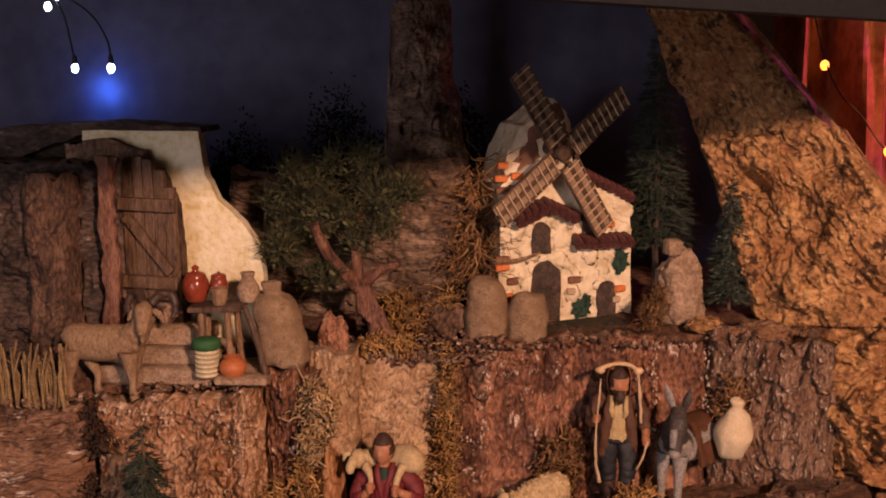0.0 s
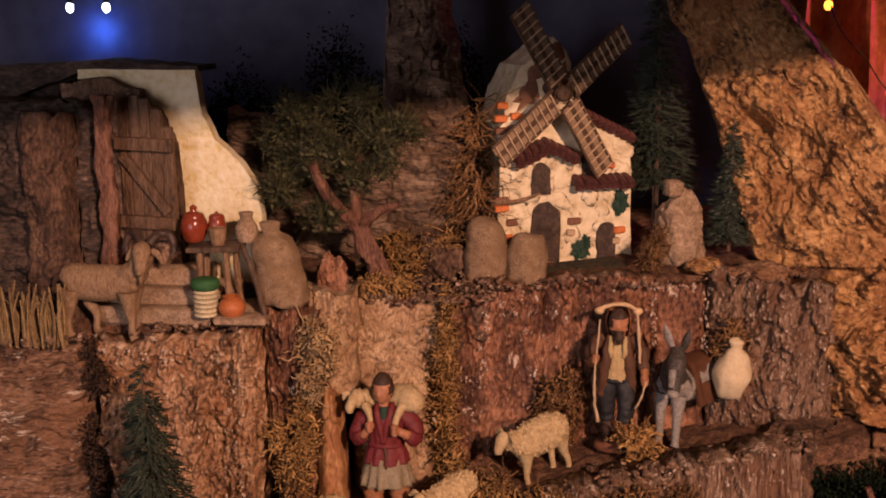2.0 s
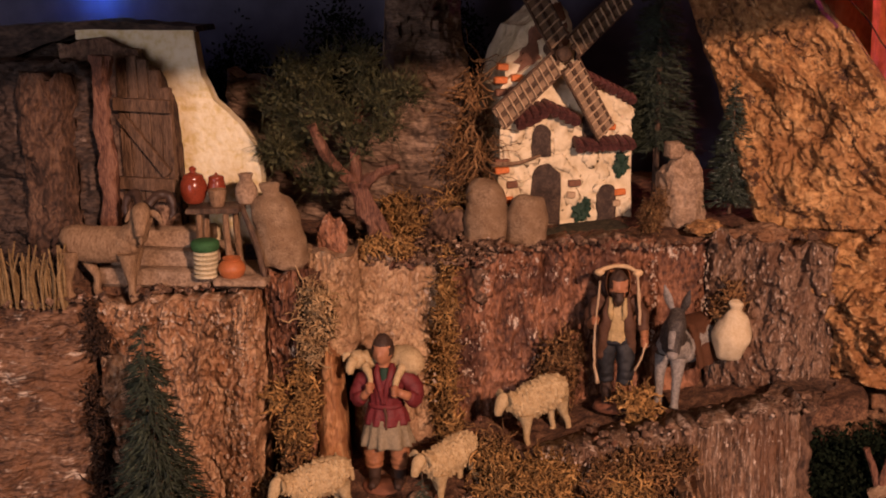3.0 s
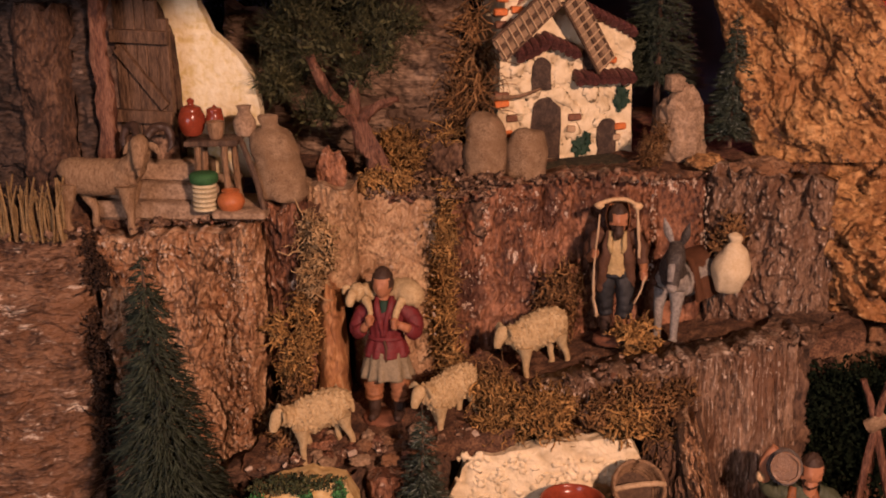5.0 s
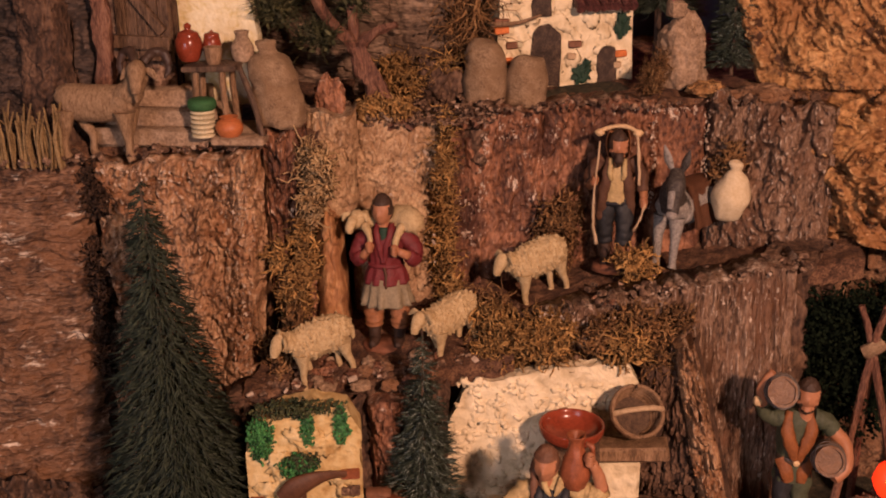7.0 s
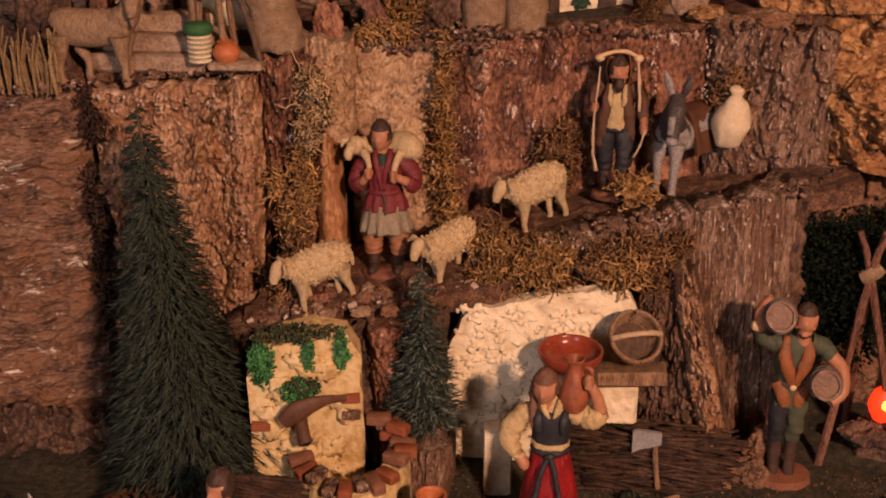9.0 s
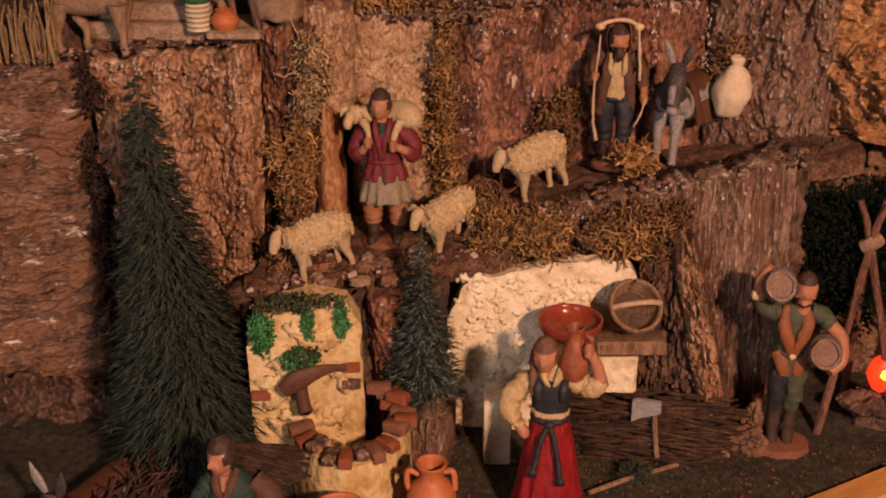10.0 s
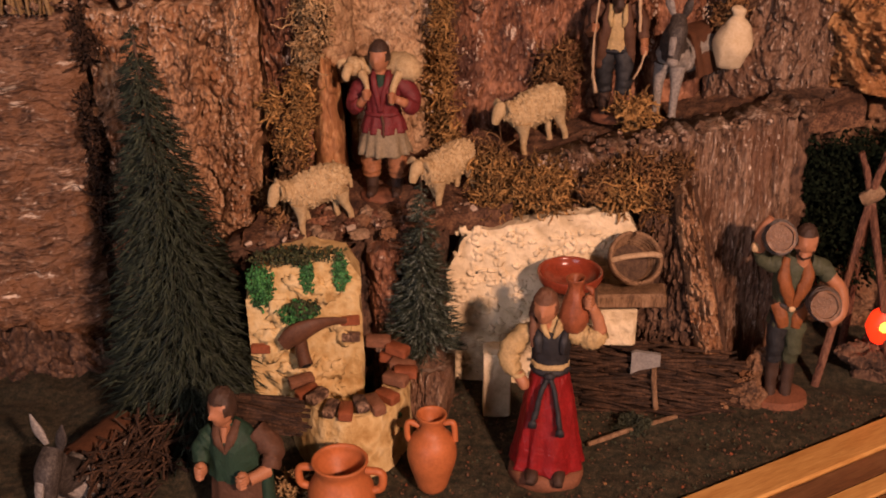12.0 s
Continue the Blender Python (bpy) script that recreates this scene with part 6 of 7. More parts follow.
def donkey(bm, s=1.0, turn=0.0):
    """A clay donkey facing -y, its head hanging and turned, saddle cloth over the back."""
    v = lambda x, y, z: (x * s, y * s, z * s)
    tube(bm, [v(0, -0.034, 0.058), v(0, -0.026, 0.062), v(0, 0.0, 0.062), v(0, 0.033, 0.065), v(0, 0.048, 0.058)], [0.012 * s, 0.0185 * s, 0.0215 * s, 0.021 * s, 0.008 * s], 0, 28, 30, rough=0.08)
    tube(bm, [v(0, -0.024, 0.068), v(turn * 0.3, -0.038, 0.084), v(turn * 0.6, -0.044, 0.098)], [0.0155 * s, 0.0125 * s, 0.0095 * s], 1, 20, 14)
    top, mid, low = v(turn * 0.6, -0.042, 0.108), v(turn * 0.9, -0.053, 0.096), v(turn, -0.060, 0.068)
    tube(bm, [top, mid, tuple((a + b) / 2 for a, b in zip(mid, low)), low], [0.0075 * s, 0.0098 * s, 0.0074 * s, 0.0058 * s], 1, 20, 20)
    tube(bm, [v(turn * 0.75, -0.0525, 0.106), v(turn * 0.98, -0.0635, 0.090), v(turn * 1.02, -0.0665, 0.076)], [0.0030 * s, 0.0042 * s, 0.0030 * s], 0, 10, 12, flat=0.5)
    blob(bm, v(turn, -0.0615, 0.068), (0.0066 * s, 0.0062 * s, 0.0056 * s), 0)
    for e in (-1, 1):
        x = turn * 0.6
        tube(bm, [v(e * 0.006 + x, -0.042, 0.110), v(e * 0.011 + x, -0.043, 0.121), v(e * 0.015 + x, -0.044, 0.134)], [0.0030 * s, 0.0050 * s, 0.0008 * s], 1 if e > 0 else 0, 12, 14, flat=0.5)
        tube(bm, [v(e * 0.009, -0.029, 0.054), v(e * 0.0105, -0.032, 0.034), v(e * 0.010, -0.033, 0.020), v(e * 0.010, -0.034, 0.004), v(e * 0.010, -0.035, 0.0)], [0.0090 * s, 0.0056 * s, 0.0046 * s, 0.0040 * s, 0.0052 * s], 0, 14, 18)
        tube(bm, [v(e * 0.011, 0.036, 0.058), v(e * 0.012, 0.041, 0.034), v(e * 0.012, 0.038, 0.018), v(e * 0.012, 0.038, 0.0)], [0.0125 * s, 0.0065 * s, 0.0048 * s, 0.0052 * s], 1, 14, 16)
    n = 18
    for lift, flip in ((0.0, False), (-0.0022, True)):
        rows = []
        for j in range(12):
            y = (-0.016 + 0.056 * j / 11) * s
            row = []
            for i in range(n + 1):
                a = math.pi * i / n
                side = math.cos(a)
                drop = 0.022 * max(0, abs(side) - 0.55) / 0.45
                row.append(bm.verts.new(((0.0265 + 0.0012 * math.sin(j * 1.7) + lift) * s * side, y, (0.0635 + (0.0245 + lift) * math.sin(a) - drop) * s)))
            rows.append(row)
        grid_faces(bm, rows, 2)
    tube(bm, [v(0, 0.047, 0.068), v(0.002, 0.056, 0.055), v(0.002, 0.056, 0.03)], [0.004 * s, 0.003 * s, 0.003 * s], 1, 8, 8)


def brush_load(bm, s):
    rng = random.Random(4)
    for k in range(260):
        a = Vector((rng.uniform(0.018, 0.05) * s, rng.uniform(-0.035, 0.05) * s, rng.uniform(0.045, 0.095) * s))
        d = Vector((rng.gauss(0, 0.4), rng.gauss(0, 1), rng.gauss(0, 0.35))).normalized() * 0.016 * s
        tube(bm, [a - d, a + d], [0.0011 * s, 0.0008 * s], 0, 5, 2)


bm = bmesh.new()
donkey(bm, 1.0, 0.022)
thing("donkey_figurine", "grey clay donkey with a brown saddle cloth", "figurine", pose(0.250, 1.084, 0.238, 0, 0, -36) @ Matrix.Scale(0.96, 4), bm=bm, mats=DON)
sack("saddle_sack", "cream woven linen sack tied at the donkey's flank", pose(0.292, 1.070, 0.286) @ Matrix.Scale(0.92, 4), [(0.001, 0), (0.010, 0.001), (0.0165, 0.010), (0.0200, 0.024), (0.0175, 0.040), (0.0090, 0.053), (0.0055, 0.057), (0.0085, 0.063), (0.0060, 0.067), (0.001, 0.065)], "linen", 0.85, (0.08, 0))
bm = bmesh.new()
donkey(bm, 1.15, 0.010)
LOADED = pose(-0.262, 0.720, -0.058, 0, 0, -20)
thing("donkey_figurine", "grey clay donkey carrying a brushwood load", "figurine", LOADED, bm=bm, mats=DON)
bm = bmesh.new()
brush_load(bm, 1.15)
thing("brushwood_load", "bundle of brown brushwood on the donkey", "firewood", LOADED, kind="stuff", bm=bm, mats="twig")
bm = bmesh.new()
rng = random.Random(14)
for k in range(70):
    a = Vector((-0.096 + rng.uniform(-0.010, 0.012), 0.692 + rng.gauss(0, 0.007), 0.098 + rng.gauss(0, 0.007)))
    tube(bm, [a - Vector((0.024, 0, -0.002)), a + Vector((0.024, rng.gauss(0, 0.003), -0.004 + rng.gauss(0, 0.004)))], [0.0018, 0.0014], 0, 5, 2)
thing("stick_bundle", "bundle of brown sticks carried on the back", "firewood", kind="stuff", bm=bm, mats="twig")


# ---- lower village ----
def fountain():
    th = thing("fountain", "cream plaster fountain with ivy and a brick-rimmed basin", "fountain", pose(-0.090, 0.82, 0, 0, 0, 12) @ Matrix.Diagonal((0.95, 1, 1.06, 1)))
    bm = bmesh.new()
    prism(bm, [(-0.054, -0.005), (0.050, -0.005), (0.052, 0.07), (0.050, 0.148), (0.040, 0.165), (0.010, 0.172), (-0.020, 0.168), (-0.045, 0.155), (-0.056, 0.13)], 0.0, 0.03, 0, 0.003, 8, 2.0)
    part("back_wall", bm, "plaster_cream", th)
    bm = bmesh.new()
    for k in range(30):
        blob(bm, (random.uniform(-0.038, 0.036), -0.001, random.uniform(0.0, 0.15)), (random.uniform(0.006, 0.016), 0.0036, random.uniform(0.003, 0.010)), 0, (0, random.uniform(-60, 60), 0), 20, 0.7, k, 2.6)
    part("trowelled_coat", bm, "plaster_cream", th, "lumpy trowelled plaster", kind="stuff")
    bm = bmesh.new()
    rows = []
    for z, r in ((-0.004, 0.062), (0.02, 0.060), (0.05, 0.058), (0.058, 0.056), (0.058, 0.038), (0.034, 0.034), (0.030, 0.005)):
        rows.append([bm.verts.new((0.038 + r * 0.97 * math.cos(math.pi * (1 + k / 36)) * (1 + 0.05 * noise.noise(Vector((k * 0.5, z * 40, 1)))), 0.0 + r * 1.45 * math.sin(math.pi * (1 + k / 36)) + 0.004 * noise.noise(Vector((k, z * 90, 4))), z)) for k in range(37)])
    grid_faces(bm, rows)
    part("basin", bm, "plaster_cream", th)
    bm = bmesh.new()
    box(bm, (0, 0, 0), (0.012, 0.024, 0.009), bevel=0.15)
    meshes = [mesh_of("brick", bm, "brick_brown")]
    bm = bmesh.new()
    box(bm, (0, 0, 0), (0.013, 0.022, 0.009), bevel=0.15)
    meshes.append(mesh_of("brick", bm, "terracotta_dark"))
    bm = bmesh.new()
    box(bm, (0, 0, 0), (0.012, 0.022, 0.008), bevel=0.15)
    meshes.append(mesh_of("brick", bm, "brick_orange"))
    bm = bmesh.new()
    box(bm, (0, 0, 0), (0.011, 0.021, 0.008), bevel=0.15)
    meshes.append(mesh_of("brick", bm, "bark_dark"))
    for k in range(12):
        a = math.pi * (1.10 + 1.0 * k / 11)
        b = new("brick", meshes[(0, 1, 3, 3, 1, 3, 0, 1, 0, 1, 3, 0)[k]])
        b.parent = th
        b.matrix_basis = pose(0.038 + 0.049 * math.cos(a), 0.077 * math.sin(a), 0.062 + (0.006 if k % 3 == 2 else 0), random.uniform(-5, 5), random.uniform(-5, 5), math.degrees(a) - 90 + random.uniform(-8, 8))
    for x, y, z, q in ((0.078, -0.004, 0.070, 1), (0.088, -0.020, 0.070, 0), (0.090, -0.032, 0.070, 1), (0.074, 0.004, 0.076, 3), (0.066, 0.0, 0.084, 0), (0.084, -0.010, 0.080, 1)):
        b = new("brick", meshes[q])
        b.parent = th
        b.matrix_basis = pose(x, y, z, random.uniform(-6, 6), random.uniform(-6, 6), 72 + random.uniform(-14, 14))
    bm = bmesh.new()
    tube(bm, [(0.040, -0.003, 0.107), (0.022, -0.010, 0.111), (0.004, -0.016, 0.110), (-0.012, -0.018, 0.104), (-0.024, -0.017, 0.095)], [0.0030, 0.0042, 0.0075, 0.0098, 0.0070], 0, 18, 26, flat=0.55)
    part("spout", bm, "saddle", th, "dark glazed roof tile spout")
    bm = bmesh.new()
    tube(bm, [(-0.008, -0.006, 0.100), (-0.006, -0.020, 0.088), (-0.003, -0.028, 0.079)], [0.0058, 0.0064, 0.0068], 0, 16, 12)
    # Black disc over the pipe's mouth stands in for the dark inside.
    tube(bm, [(-0.0031, -0.0275, 0.0795), (-0.0029, -0.0284, 0.0786)], [0.0048, 0.0048], 1, 16, 2)
    part("pipe", bm, ["saddle", "black_cloth"], th, "brown clay water pipe")
    for x, z, mat in ((0.040, 0.107, "terracotta_dark"), (0.040, 0.091, "bark_dark"), (-0.046, 0.084, "terracotta_dark")):
        bm = bmesh.new()
        box(bm, (x, -0.001, z), (0.018, 0.010, 0.008), (0, random.uniform(-4, 4), 0), bevel=0.12)
        part("brick", bm, mat, th)
    rng = random.Random(8)
    for c, r, n, mat in (((-0.042, -0.004, 0.145), (0.012, 0.005, 0.022), 620, "ivy_green"), ((-0.007, -0.001, 0.170), (0.044, 0.012, 0.007), 900, "ivy_dry"), ((0.002, -0.004, 0.153), (0.007, 0.004, 0.019), 380, "ivy_green"), ((0.033, -0.004, 0.154), (0.008, 0.004, 0.017), 420, "ivy_green"), ((-0.008, -0.007, 0.119), (0.020, 0.007, 0.011), 620, "ivy_green"), ((-0.004, -0.008, 0.124), (0.016, 0.007, 0.008), 300, "ivy_dry"), ((0.080, -0.050, 0.030), (0.005, 0.006, 0.018), 160, "ivy_green")):
        bm = bmesh.new()
        for k in range(n):
            d = Vector((rng.gauss(0, 1), rng.gauss(0, 1), rng.gauss(0, 1))).normalized() * rng.random() ** 0.4
            d *= 1 + 0.5 * noise.noise(d * 2.5 + Vector(c) * 60)
            q = rng.uniform(0.0006, 0.0016)
            blob(bm, (c[0] + d.x * r[0], c[1] + d.y * r[1], c[2] + d.z * r[2]), (q * rng.uniform(0.7, 1.4), q, q * rng.uniform(0.7, 1.4)), 0, (0, rng.uniform(0, 90), 0), 5, 0.4, k)
        part("ivy", bm, mat, th, "crumbly green ivy", kind="stuff")


fountain()
pot("amphora", "tall orange terracotta jar with two handles", pose(0.032, 0.738, 0.002) @ Matrix.Scale(0.90, 4), [(0.001, 0), (0.012, 0.0), (0.018, 0.016), (0.0235, 0.038), (0.021, 0.055), (0.0125, 0.066), (0.011, 0.074), (0.0145, 0.083), (0.012, 0.083), (0.009, 0.074), (0.001, 0.06)], "terracotta", [([(-0.012, 0, 0.070), (-0.022, 0, 0.073), (-0.023, 0, 0.058), (-0.019, 0, 0.050)], 0.003), ([(0.011, 0.004, 0.072), (0.020, 0.004, 0.072), (0.022, 0.002, 0.054)], 0.003)], "jar")
pot("olla_pot", "wide orange terracotta pot with two ear handles", pose(-0.038, 0.692, -0.004), [(0.001, 0), (0.017, 0.0), (0.027, 0.016), (0.0275, 0.034), (0.0215, 0.048), (0.0205, 0.054), (0.0235, 0.062), (0.0205, 0.062), (0.018, 0.052), (0.001, 0.03)], "terracotta", [([(-0.021, 0, 0.054), (-0.034, 0, 0.052), (-0.034, 0, 0.038), (-0.026, 0, 0.034)], 0.0035), ([(0.021, 0, 0.054), (0.034, 0, 0.052), (0.034, 0, 0.038), (0.026, 0, 0.034)], 0.0035)], "pot")

fir("fir_tree", (-0.196, 0.812, -0.01), 0.388, 0.108, 24000, "large dark green bottle-brush fir beside the bark cliff", 21, low=0.03, lean=(-0.034, 0.03), length=0.30, droop=0.34)
fir("fir_tree", (0.008, 0.868, 0.050), 0.192, 0.050, 9000, "small frosted bottle-brush fir on a bark stump", 22, tips=0.16, pot=0.020, low=0.1)


def shed():
    th = thing("shed_wall", "white plastered wall with a rough broken top", "wall", pose(0, 0.915, 0, 0, 0, 4))
    bm = bmesh.new()
    prism(bm, [(0.085, -0.01), (0.275, -0.01), (0.275, 0.155), (0.273, 0.178), (0.262, 0.186), (0.225, 0.186), (0.190, 0.182), (0.160, 0.174), (0.130, 0.168), (0.112, 0.160), (0.092, 0.115)], 0.0, 0.016, 0, 0.004, 8, 3.0)
    bmesh.ops.translate(bm, verts=bm.verts[:], vec=(-0.070, -0.005, 0))
    part("wall", bm, "plaster_mill", th)
    bm = bmesh.new()
    rng = random.Random(6)
    for k in range(420):
        blob(bm, (rng.uniform(0.032, 0.20), -0.0045, rng.uniform(0.01, 0.168)), (rng.uniform(0.002, 0.006), 0.0026, rng.uniform(0.0015, 0.005)), 0, (0, rng.uniform(-30, 30), 0), 10, 0.9, k)
    part("stucco", bm, "plaster_mill", th, "rough stucco", kind="stuff")
    bm = bmesh.new()
    box(bm, (0.075, -0.055, 0.034), (0.026, 0.022, 0.074), (0, 0, 8), bevel=0.12, rough=0.0008)
    part("post", bm, "plaster_mill", th, "plastered block at the wall's end")
    bm = bmesh.new()
    box(bm, (0.185, -0.022, 0.082), (0.042, 0.03, 0.042), bevel=0.1)
    part("pier", bm, "plaster_mill", th)


shed()
bm = bmesh.new()
box(bm, (0.194, 0.890, 0.118), (0.076, 0.026, 0.014), (0, -2, 4), bevel=0.15, rough=0.0008)
thing("shelf_plank", "rough pale wooden plank shelf", "shelf", bm=bm, mats="wood_mid")
pot("bowl", "wide red glazed earthenware bowl", pose(0.143, 0.878, 0.130) @ Matrix.Diagonal((1.06, 1.06, 0.84, 1)), [(0.001, 0), (0.015, 0), (0.019, 0.002), (0.0265, 0.010), (0.0285, 0.020), (0.0262, 0.0205), (0.023, 0.012), (0.014, 0.005), (0.001, 0.004)], "glaze_red", category="bowl")
bm = bmesh.new()
box(bm, (0.144, 0.880, 0.120), (0.05, 0.05, 0.018), bevel=0.15)
thing("shelf_plank", "dark board under the red bowl", "shelf", bm=bm, mats="wood_dark")
th = thing("wicker_basket", "round brown wicker basket lying on its side", "basket", pose(0.199, 0.896, 0.151, 50, 0, 18) @ Matrix.Scale(0.86, 4))
for k in range(6):
    bm = bmesh.new()
    r = 0.016 + 0.0115 * math.sin(0.35 + k * 0.24)
    tube(bm, [(r * math.cos(a), r * math.sin(a), -0.010 + 0.005 * k) for a in np.linspace(0, 2 * math.pi, 17)], [0.0026] * 17, 0, 6, 40)
    part("weave", bm, "wood_mid", th)
bm = bmesh.new()
lathe(bm, [(0.001, -0.012), (0.018, -0.012), (0.022, -0.006)], mat=0, seg=24)
part("bottom", bm, "wood_dark", th)
bm = bmesh.new()
tube(bm, [(-0.027, 0, 0.016), (-0.012, 0.0, 0.026), (0.012, 0.0, 0.026), (0.027, 0, 0.016)], [0.003] * 4, 0, 8, 14)
part("handle", bm, "wood_pale", th)
cliff("shed_roof", "leaning slab of dark cork bark", "bark_dark", (0.205, 0.925, -0.01), (0.300, 0.895, -0.01), (0.245, 0.925, 0.202), (0.205, 0.935, 0.192), seed=71, ridge=0.008, freq=40, nu=60, nv=90, plate=0.005, plates=(80, 60))
cliff("shed_roof_edge", "pale broken edge of the cork slab", "bark_tan", (0.280, 0.885, -0.01), (0.310, 0.885, -0.01), (0.254, 0.915, 0.212), (0.234, 0.915, 0.206), seed=74, ridge=0.006, freq=60, nu=36, nv=130, plate=0.005, plates=(90, 70))
bm = bmesh.new()
rng = random.Random(2)
for k in range(440):
    x, z = rng.uniform(0.15, 0.285), rng.uniform(0.004, 0.062)
    y = 0.888 + rng.uniform(-0.014, 0.014) - 0.12 * (0.06 - z)
    L = rng.uniform(0.015, 0.035)
    a = rng.gauss(0, 0.14)
    tube(bm, [(x - L, y, z - L * a), (x, y + rng.uniform(-0.003, 0.003), z), (x + L, y + rng.uniform(-0.006, 0.006), z + L * a)], [0.0016, 0.0018, 0.0012], 0, 5, 3)
thing("brushwood_pile", "stacked pile of thin dark twigs", "firewood", kind="stuff", bm=bm, mats="twig")
th = thing("axe", "small hatchet with a pale handle stuck upright", "axe", pose(0.226, 0.868, 0.012) @ Matrix.Scale(1.02, 4))
bm = bmesh.new()
tube(bm, [(0.004, 0, -0.002), (0.0, 0, 0.028), (-0.002, 0, 0.058)], [0.0026, 0.0026, 0.0024], 0, 8)
part("handle", bm, "wood_mid", th)
bm = bmesh.new()
prism(bm, [(-0.022, 0.036), (-0.016, 0.040), (0.004, 0.046), (0.004, 0.058), (-0.018, 0.060), (-0.022, 0.058)], -0.003, 0.001)
part("blade", bm, "metal_grey", th, "grey iron blade")
bm = bmesh.new()
tube(bm, [(0.166, 0.812, 0.004), (0.21, 0.84, 0.006), (0.25, 0.866, 0.004)], [0.0022, 0.0025, 0.002], 0, 7, 8, rough=0.3)
thing("stick", "long dry stick lying on the ground", "stick", bm=bm, mats="wood_mid")
moss("green_moss", (0.208, 0.845, 0.008), (0.016, 0.010, 0.010), 500, "cloth_moss", "tuft of green moss by the axe", seed=12, length=0.010)

bm = bmesh.new()
rng = random.Random(61)
for k in range(4200):
    x, y = rng.uniform(-0.02, 0.46), rng.uniform(0.70, 0.93)
    if y < 0.886 + (x - 0.447) * 0.7135 + 0.006:
        continue
    q = 0.0004 + 0.0015 * rng.random() ** 4
    box(bm, (x, y, 0.0012 + 0.0045 * noise.fractal(Vector((x * 26 + 3, y * 26, 3)), 0.9, 2, 4)), (q * 1.5, q, q), (rng.uniform(-40, 40), rng.uniform(-40, 40), rng.uniform(0, 180)), rng.choice([0] * 18 + [1] * 2 + [2] + [3] * 6))
thing("ground_litter", "scattered crumbs of bark and dry leaves", "litter", kind="stuff", bm=bm, mats=["soil", "moss_brown", "terracotta_dark", "cloth_moss"], smooth=False)

# stick tripod with a lantern of embers
th = thing("stick_tripod", "tripod of reddish sticks tied at the top", "tripod", pose(0.424, 0.975, 0.0))
for x, y, k in ((-0.020, -0.02, 0.004), (0.028, -0.014, -0.008), (0.006, 0.03, 0.010)):
    bm = bmesh.new()
    tube(bm, [(x * 1.6, y * 1.6, -0.002), (0, 0, 0.19), (-x * 0.25 + k, -y * 0.2, 0.235)], [0.004, 0.0036, 0.003], 0, 8, 10, rough=0.2)
    part("leg", bm, "trunk_red", th)
bm = bmesh.new()
tube(bm, [(-0.008, 0, 0.188), (0, -0.002, 0.194), (0.008, 0, 0.200)], [0.006, 0.0075, 0.006], 0, 10, 6, rough=0.3)
part("binding", bm, "burlap", th, "pale cord binding")
bm = bmesh.new()
blob(bm, (0.4515, 0.965, 0.060), (0.014, 0.012, 0.020), 0, rough=0.2)
blob(bm, (0.452, 0.955, 0.063), (0.006, 0.005, 0.006), 1)
thing("ember_lamp", "small glowing red fire lamp", "lamp", bm=bm, mats=["ember_red", "ember_core"])
boulder("boulder", (0.452, 0.97, 0.018), (0.03, 0.02, 0.022), "bark_dark", 31.0, "dark stones round the fire lamp")
boulder("boulder", (0.318, 0.90, 0.012), (0.016, 0.014, 0.016), "rock_brown", 33.0, "small brown stone by the slab")
boulder("boulder", (0.335, 0.93, 0.02), (0.02, 0.014, 0.022), "rock_brown", 34.0, "brown stone behind the barrel man")

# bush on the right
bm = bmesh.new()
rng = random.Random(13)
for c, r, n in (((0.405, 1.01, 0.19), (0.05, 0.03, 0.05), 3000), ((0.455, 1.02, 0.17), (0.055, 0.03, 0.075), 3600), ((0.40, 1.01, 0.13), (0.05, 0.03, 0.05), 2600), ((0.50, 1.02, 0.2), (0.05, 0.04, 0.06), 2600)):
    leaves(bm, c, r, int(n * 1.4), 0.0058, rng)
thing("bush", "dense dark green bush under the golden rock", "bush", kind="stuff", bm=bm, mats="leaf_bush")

# crumbs and chips of bark along the edges
paint("chip_pale", (0.38, 0.29, 0.215), 0.5)
for name, x0, ya, x1, yb, z0, zs, n, seed in (("bark_chips", -0.08, 1.045, 0.39, 1.12, 0.391, 0.03, 150, 41), ("bark_chips", 0.08, 0.962, 0.36, 1.0, 0.214, 0.19, 220, 42), ("bark_chips", -0.40, 0.925, -0.14, 0.97, 0.366, 0.055, 130, 43), ("bark_chips", -0.16, 0.885, 0.05, 0.93, 0.160, 0.13, 180, 44)):
    rng = random.Random(seed)
    bm = bmesh.new()
    for k in range(n):
        u = rng.random()
        x, y = x0 + (x1 - x0) * u, ya + (yb - ya) * u + abs(rng.gauss(0, 0.022)) - 0.012
        q = 0.0022 + 0.008 * rng.random() ** 2.2
        box(bm, (x, y, z0 + zs * (x - x0) + rng.uniform(-0.003, 0.002)), (q, q * rng.uniform(0.4, 1), q * rng.uniform(0.3, 0.8)), (rng.uniform(-50, 50), rng.uniform(-50, 50), rng.uniform(0, 180)), 1 if rng.random() < 0.04 else (2 if rng.random() < 0.1 else 0), 0.2, 0.0005)
    thing(name, "loose chips of brown bark with pale broken faces", "bark", kind="stuff", bm=bm, mats=["bark_dark", "chip_pale", "bark_red"], smooth=False)

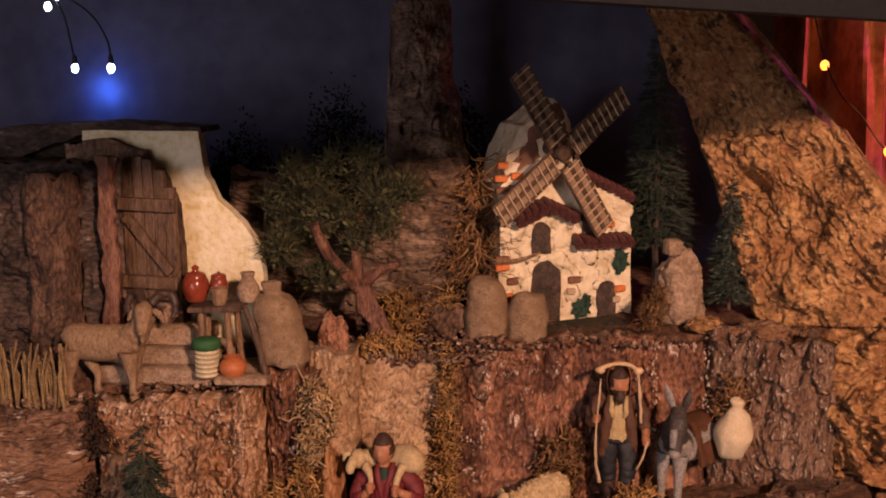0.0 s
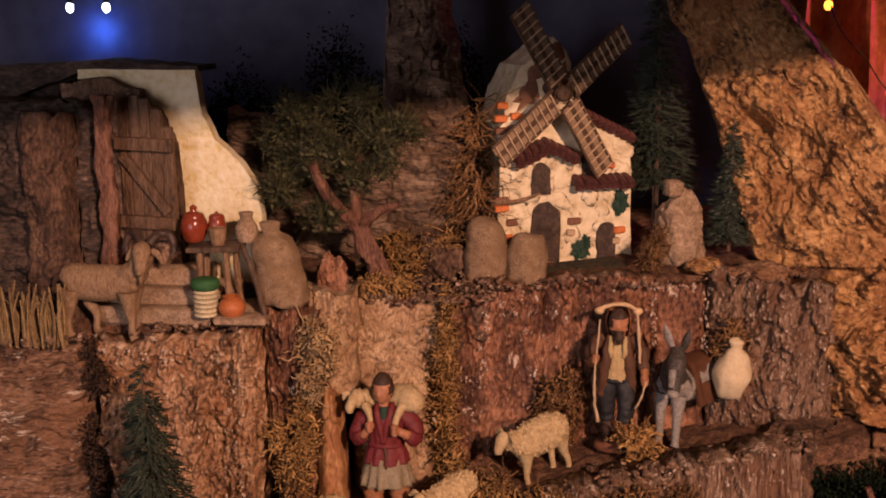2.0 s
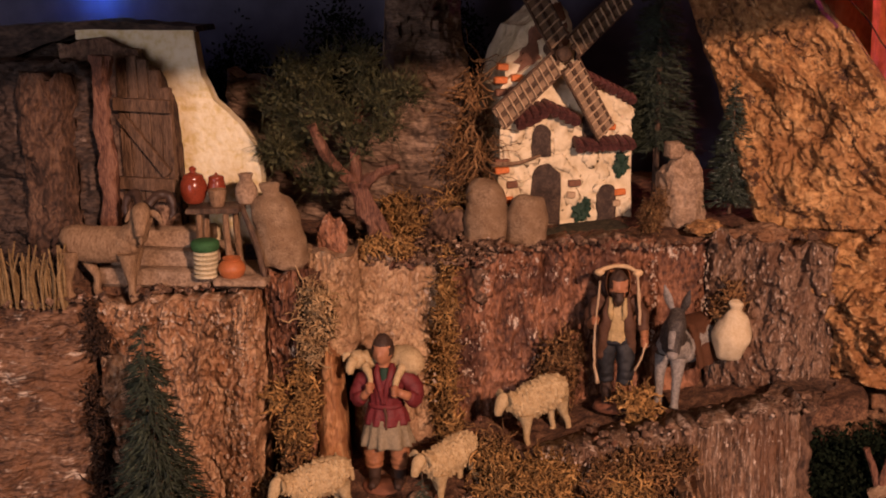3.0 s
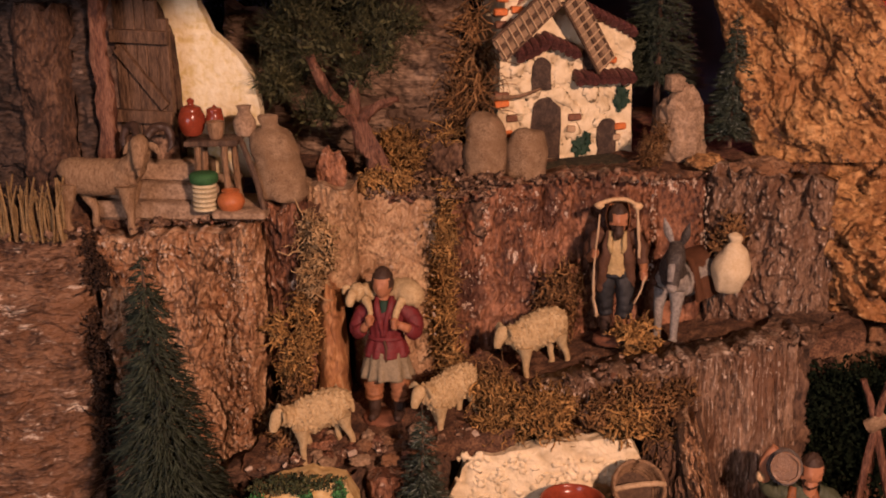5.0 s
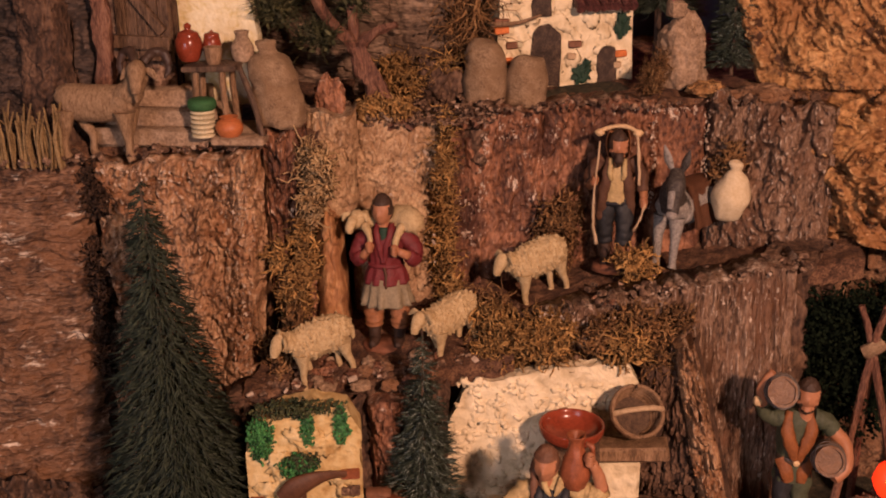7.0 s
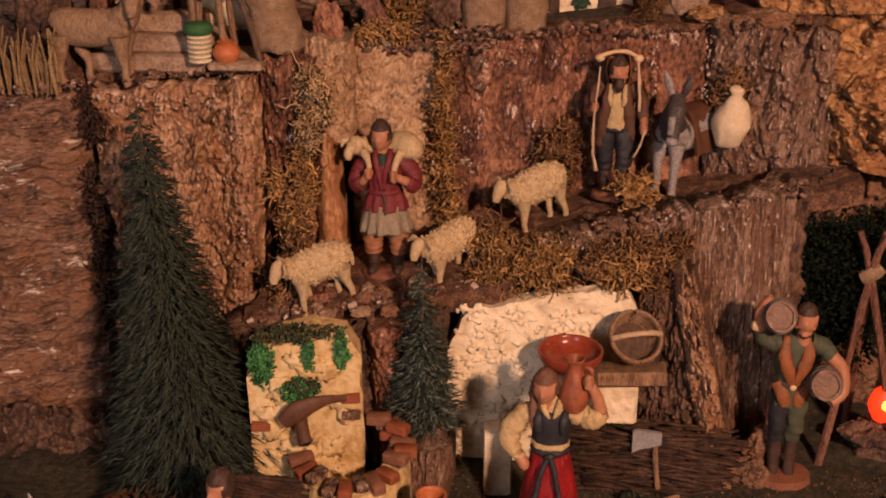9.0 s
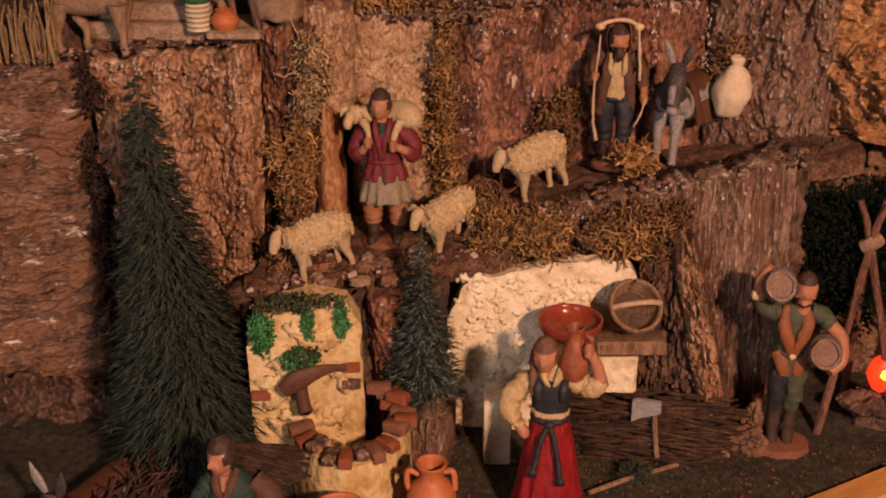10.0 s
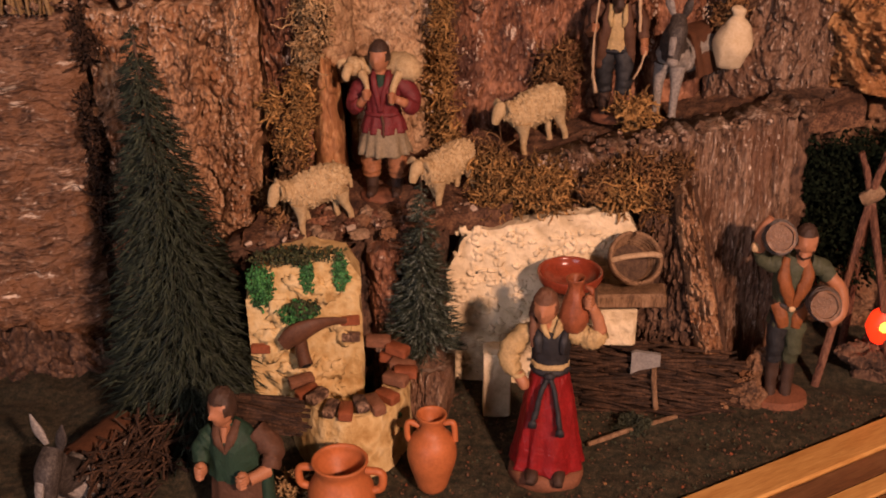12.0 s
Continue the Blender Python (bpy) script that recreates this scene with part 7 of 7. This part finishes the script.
# flaked pale paint on the bark, in clusters and along split edges
rng = random.Random(91)
bm = bmesh.new()
for c, r, n in (((0.216, 1.098, 0.335), (0.003, 0.004, 0.05), 60), ((0.268, 1.098, 0.345), (0.003, 0.004, 0.045), 60), ((0.235, 1.10, 0.392), (0.04, 0.006, 0.003), 70), ((0.045, 1.060, 0.335), (0.006, 0.006, 0.045), 46), ((0.030, 1.058, 0.290), (0.012, 0.006, 0.03), 30), ((0.070, 1.070, 0.375), (0.03, 0.006, 0.012), 40), ((0.145, 0.944, 0.222), (0.035, 0.006, 0.006), 70), ((0.120, 0.940, 0.205), (0.012, 0.005, 0.02), 40), ((0.27, 0.962, 0.245), (0.06, 0.006, 0.010), 50), ((-0.178, 0.925, 0.26), (0.012, 0.005, 0.10), 110), ((-0.24, 0.925, 0.355), (0.06, 0.006, 0.008), 60), ((-0.03, 1.025, 0.30), (0.03, 0.006, 0.06), 40)):
    for k in range(n):
        p = [c[i] + r[i] * rng.uniform(-1, 1) for i in range(3)]
        q = 0.0006 + 0.0020 * rng.random() ** 2.5
        box(bm, p, (q, 0.0008, q * rng.uniform(0.4, 2.2)), (rng.uniform(-30, 30), rng.uniform(-30, 30), rng.uniform(-40, 40)), 0, 0.15)
thing("paint_flakes", "flakes of pale paint and lime on the bark", "flakes", kind="stuff", bm=bm, mats="chip_pale", smooth=False)

# stones and mosses on the ledges
rng = random.Random(17)
for k in range(26):
    x = rng.uniform(-0.13, 0.02)
    y = rng.uniform(0.88, 0.93)
    boulder("pebble", (x, y, 0.160 + 0.10 * (x + 0.165) + 0.14 * (y - 0.872)), (rng.uniform(0.004, 0.011), rng.uniform(0.004, 0.009), rng.uniform(0.003, 0.006)), rng.choice(["rock_brown", "bark_red", "stone_step"]), k * 3.1, "small brown stone on the ledge", (0, 0, rng.uniform(0, 180)), category="stone")
for c, r, n, mat, L, label in (
        ((-0.104, 0.962, 0.335), (0.016, 0.012, 0.035), 1100, "moss_pale", 0.018, "pale curly lichen on the cliff"),
        ((-0.128, 0.955, 0.255), (0.020, 0.012, 0.045), 1000, "moss_gold", 0.018, "dry golden moss on the cliff"),
        ((-0.135, 0.925, 0.185), (0.022, 0.016, 0.035), 800, "moss_brown", 0.018, "dry brown moss at the cliff's foot"),
        ((0.005, 1.045, 0.28), (0.012, 0.012, 0.09), 1300, "moss_gold", 0.020, "golden moss hanging in a cliff joint"),
        ((0.118, 1.075, 0.27), (0.018, 0.014, 0.055), 1100, "moss_brown", 0.020, "brown moss beside the traveller"),
        ((0.292, 1.088, 0.345), (0.010, 0.010, 0.04), 420, "moss_brown", 0.016, "brown moss over the stone panel"),
        ((0.208, 1.03, 0.246), (0.022, 0.014, 0.012), 420, "moss_gold", 0.020, "golden moss at the traveller's feet"),
        ((0.085, 0.945, 0.195), (0.036, 0.022, 0.022), 1700, "moss_gold", 0.020, "thick golden moss over the ledge"),
        ((0.150, 0.938, 0.200), (0.050, 0.016, 0.018), 1700, "moss_gold", 0.020, "thick golden moss above the white wall"),
        ((0.112, 0.936, 0.196), (0.030, 0.014, 0.018), 900, "moss_gold", 0.020, "golden moss tuft on the ledge"),
        ((0.185, 0.940, 0.212), (0.030, 0.014, 0.012), 700, "moss_brown", 0.020, "brown moss tuft on the ledge"),
        ((0.215, 0.945, 0.205), (0.034, 0.014, 0.028), 900, "moss_brown", 0.018, "brown moss above the cork slab"),
        ((0.055, 0.985, 0.215), (0.022, 0.016, 0.020), 700, "moss_brown", 0.020, "brown moss behind the ledge"),
        ((-0.312, 0.940, 0.33), (0.010, 0.010, 0.03), 300, "twig", 0.016, "brown moss in a cleft of the cliff"),
        ((-0.316, 0.940, 0.20), (0.012, 0.012, 0.12), 700, "twig", 0.016, "dark brown moss in the long cleft"),
        ((-0.055, 1.04, 0.40), (0.025, 0.012, 0.008), 400, "moss_gold", 0.014, "short yellow moss on the cliff edge"),
        ((-0.075, 0.72, 0.004), (0.02, 0.012, 0.012), 500, "moss_pale", 0.012, "grey moss beside the pot")):
    moss("dry_moss", c, r, int(n * 0.7), mat, label, L * 1.25, 0.0017, seed=int(abs(c[0] * 1000) + c[2] * 1000))

# string of lights before the night backdrop
for c in ((-0.541, 1.35, 0.752), (-0.528, 1.35, 0.765), (-0.439, 1.30, 0.674), (-0.509, 1.35, 0.674)):
    th = thing("led_bulb", "small glowing cold-white bulb on a black wire", "lamp", pose(*c), "light string")
    bm = bmesh.new()
    blob(bm, (0, 0, 0), (0.0045, 0.0045, 0.006))
    part("bulb", bm, "led_white", th)
    bm = bmesh.new()
    tube(bm, [(0, 0, 0.005), (0, 0, 0.016)], [0.004, 0.003], 0, 8)
    part("socket", bm, "wire_black", th)
bm = bmesh.new()
tube(bm, [(-0.72, 1.468, 0.84), (-0.62, 1.36, 0.80), (-0.54, 1.345, 0.775), (-0.48, 1.33, 0.745), (-0.445, 1.305, 0.71), (-0.439, 1.30, 0.684)], [0.0012] * 6, 0, 6, 24)
tube(bm, [(-0.54, 1.348, 0.775), (-0.52, 1.35, 0.74), (-0.509, 1.35, 0.684)], [0.0012] * 3, 0, 6, 12)
thing("light_wire", "thin black wire of the light string", "wire", bm=bm, mats="wire_black")
bm = bmesh.new()
tube(bm, [(0.44, 1.76, 0.94), (0.465, 1.58, 0.680), (0.52, 1.58, 0.60), (0.555, 1.58, 0.556), (0.62, 1.58, 0.53)], [0.0012] * 5, 0, 6, 24)
thing("light_wire", "thin black wire of the fairy lights", "wire", bm=bm, mats="wire_black")
for c in ((0.465, 1.58, 0.673), (0.555, 1.58, 0.555)):
    bm = bmesh.new()
    blob(bm, (0, 0, 0), (0.006, 0.005, 0.007))
    thing("fairy_light", "small orange fairy light before the drapery", "lamp", pose(*c), "fairy lights", bm=bm, mats="led_orange")
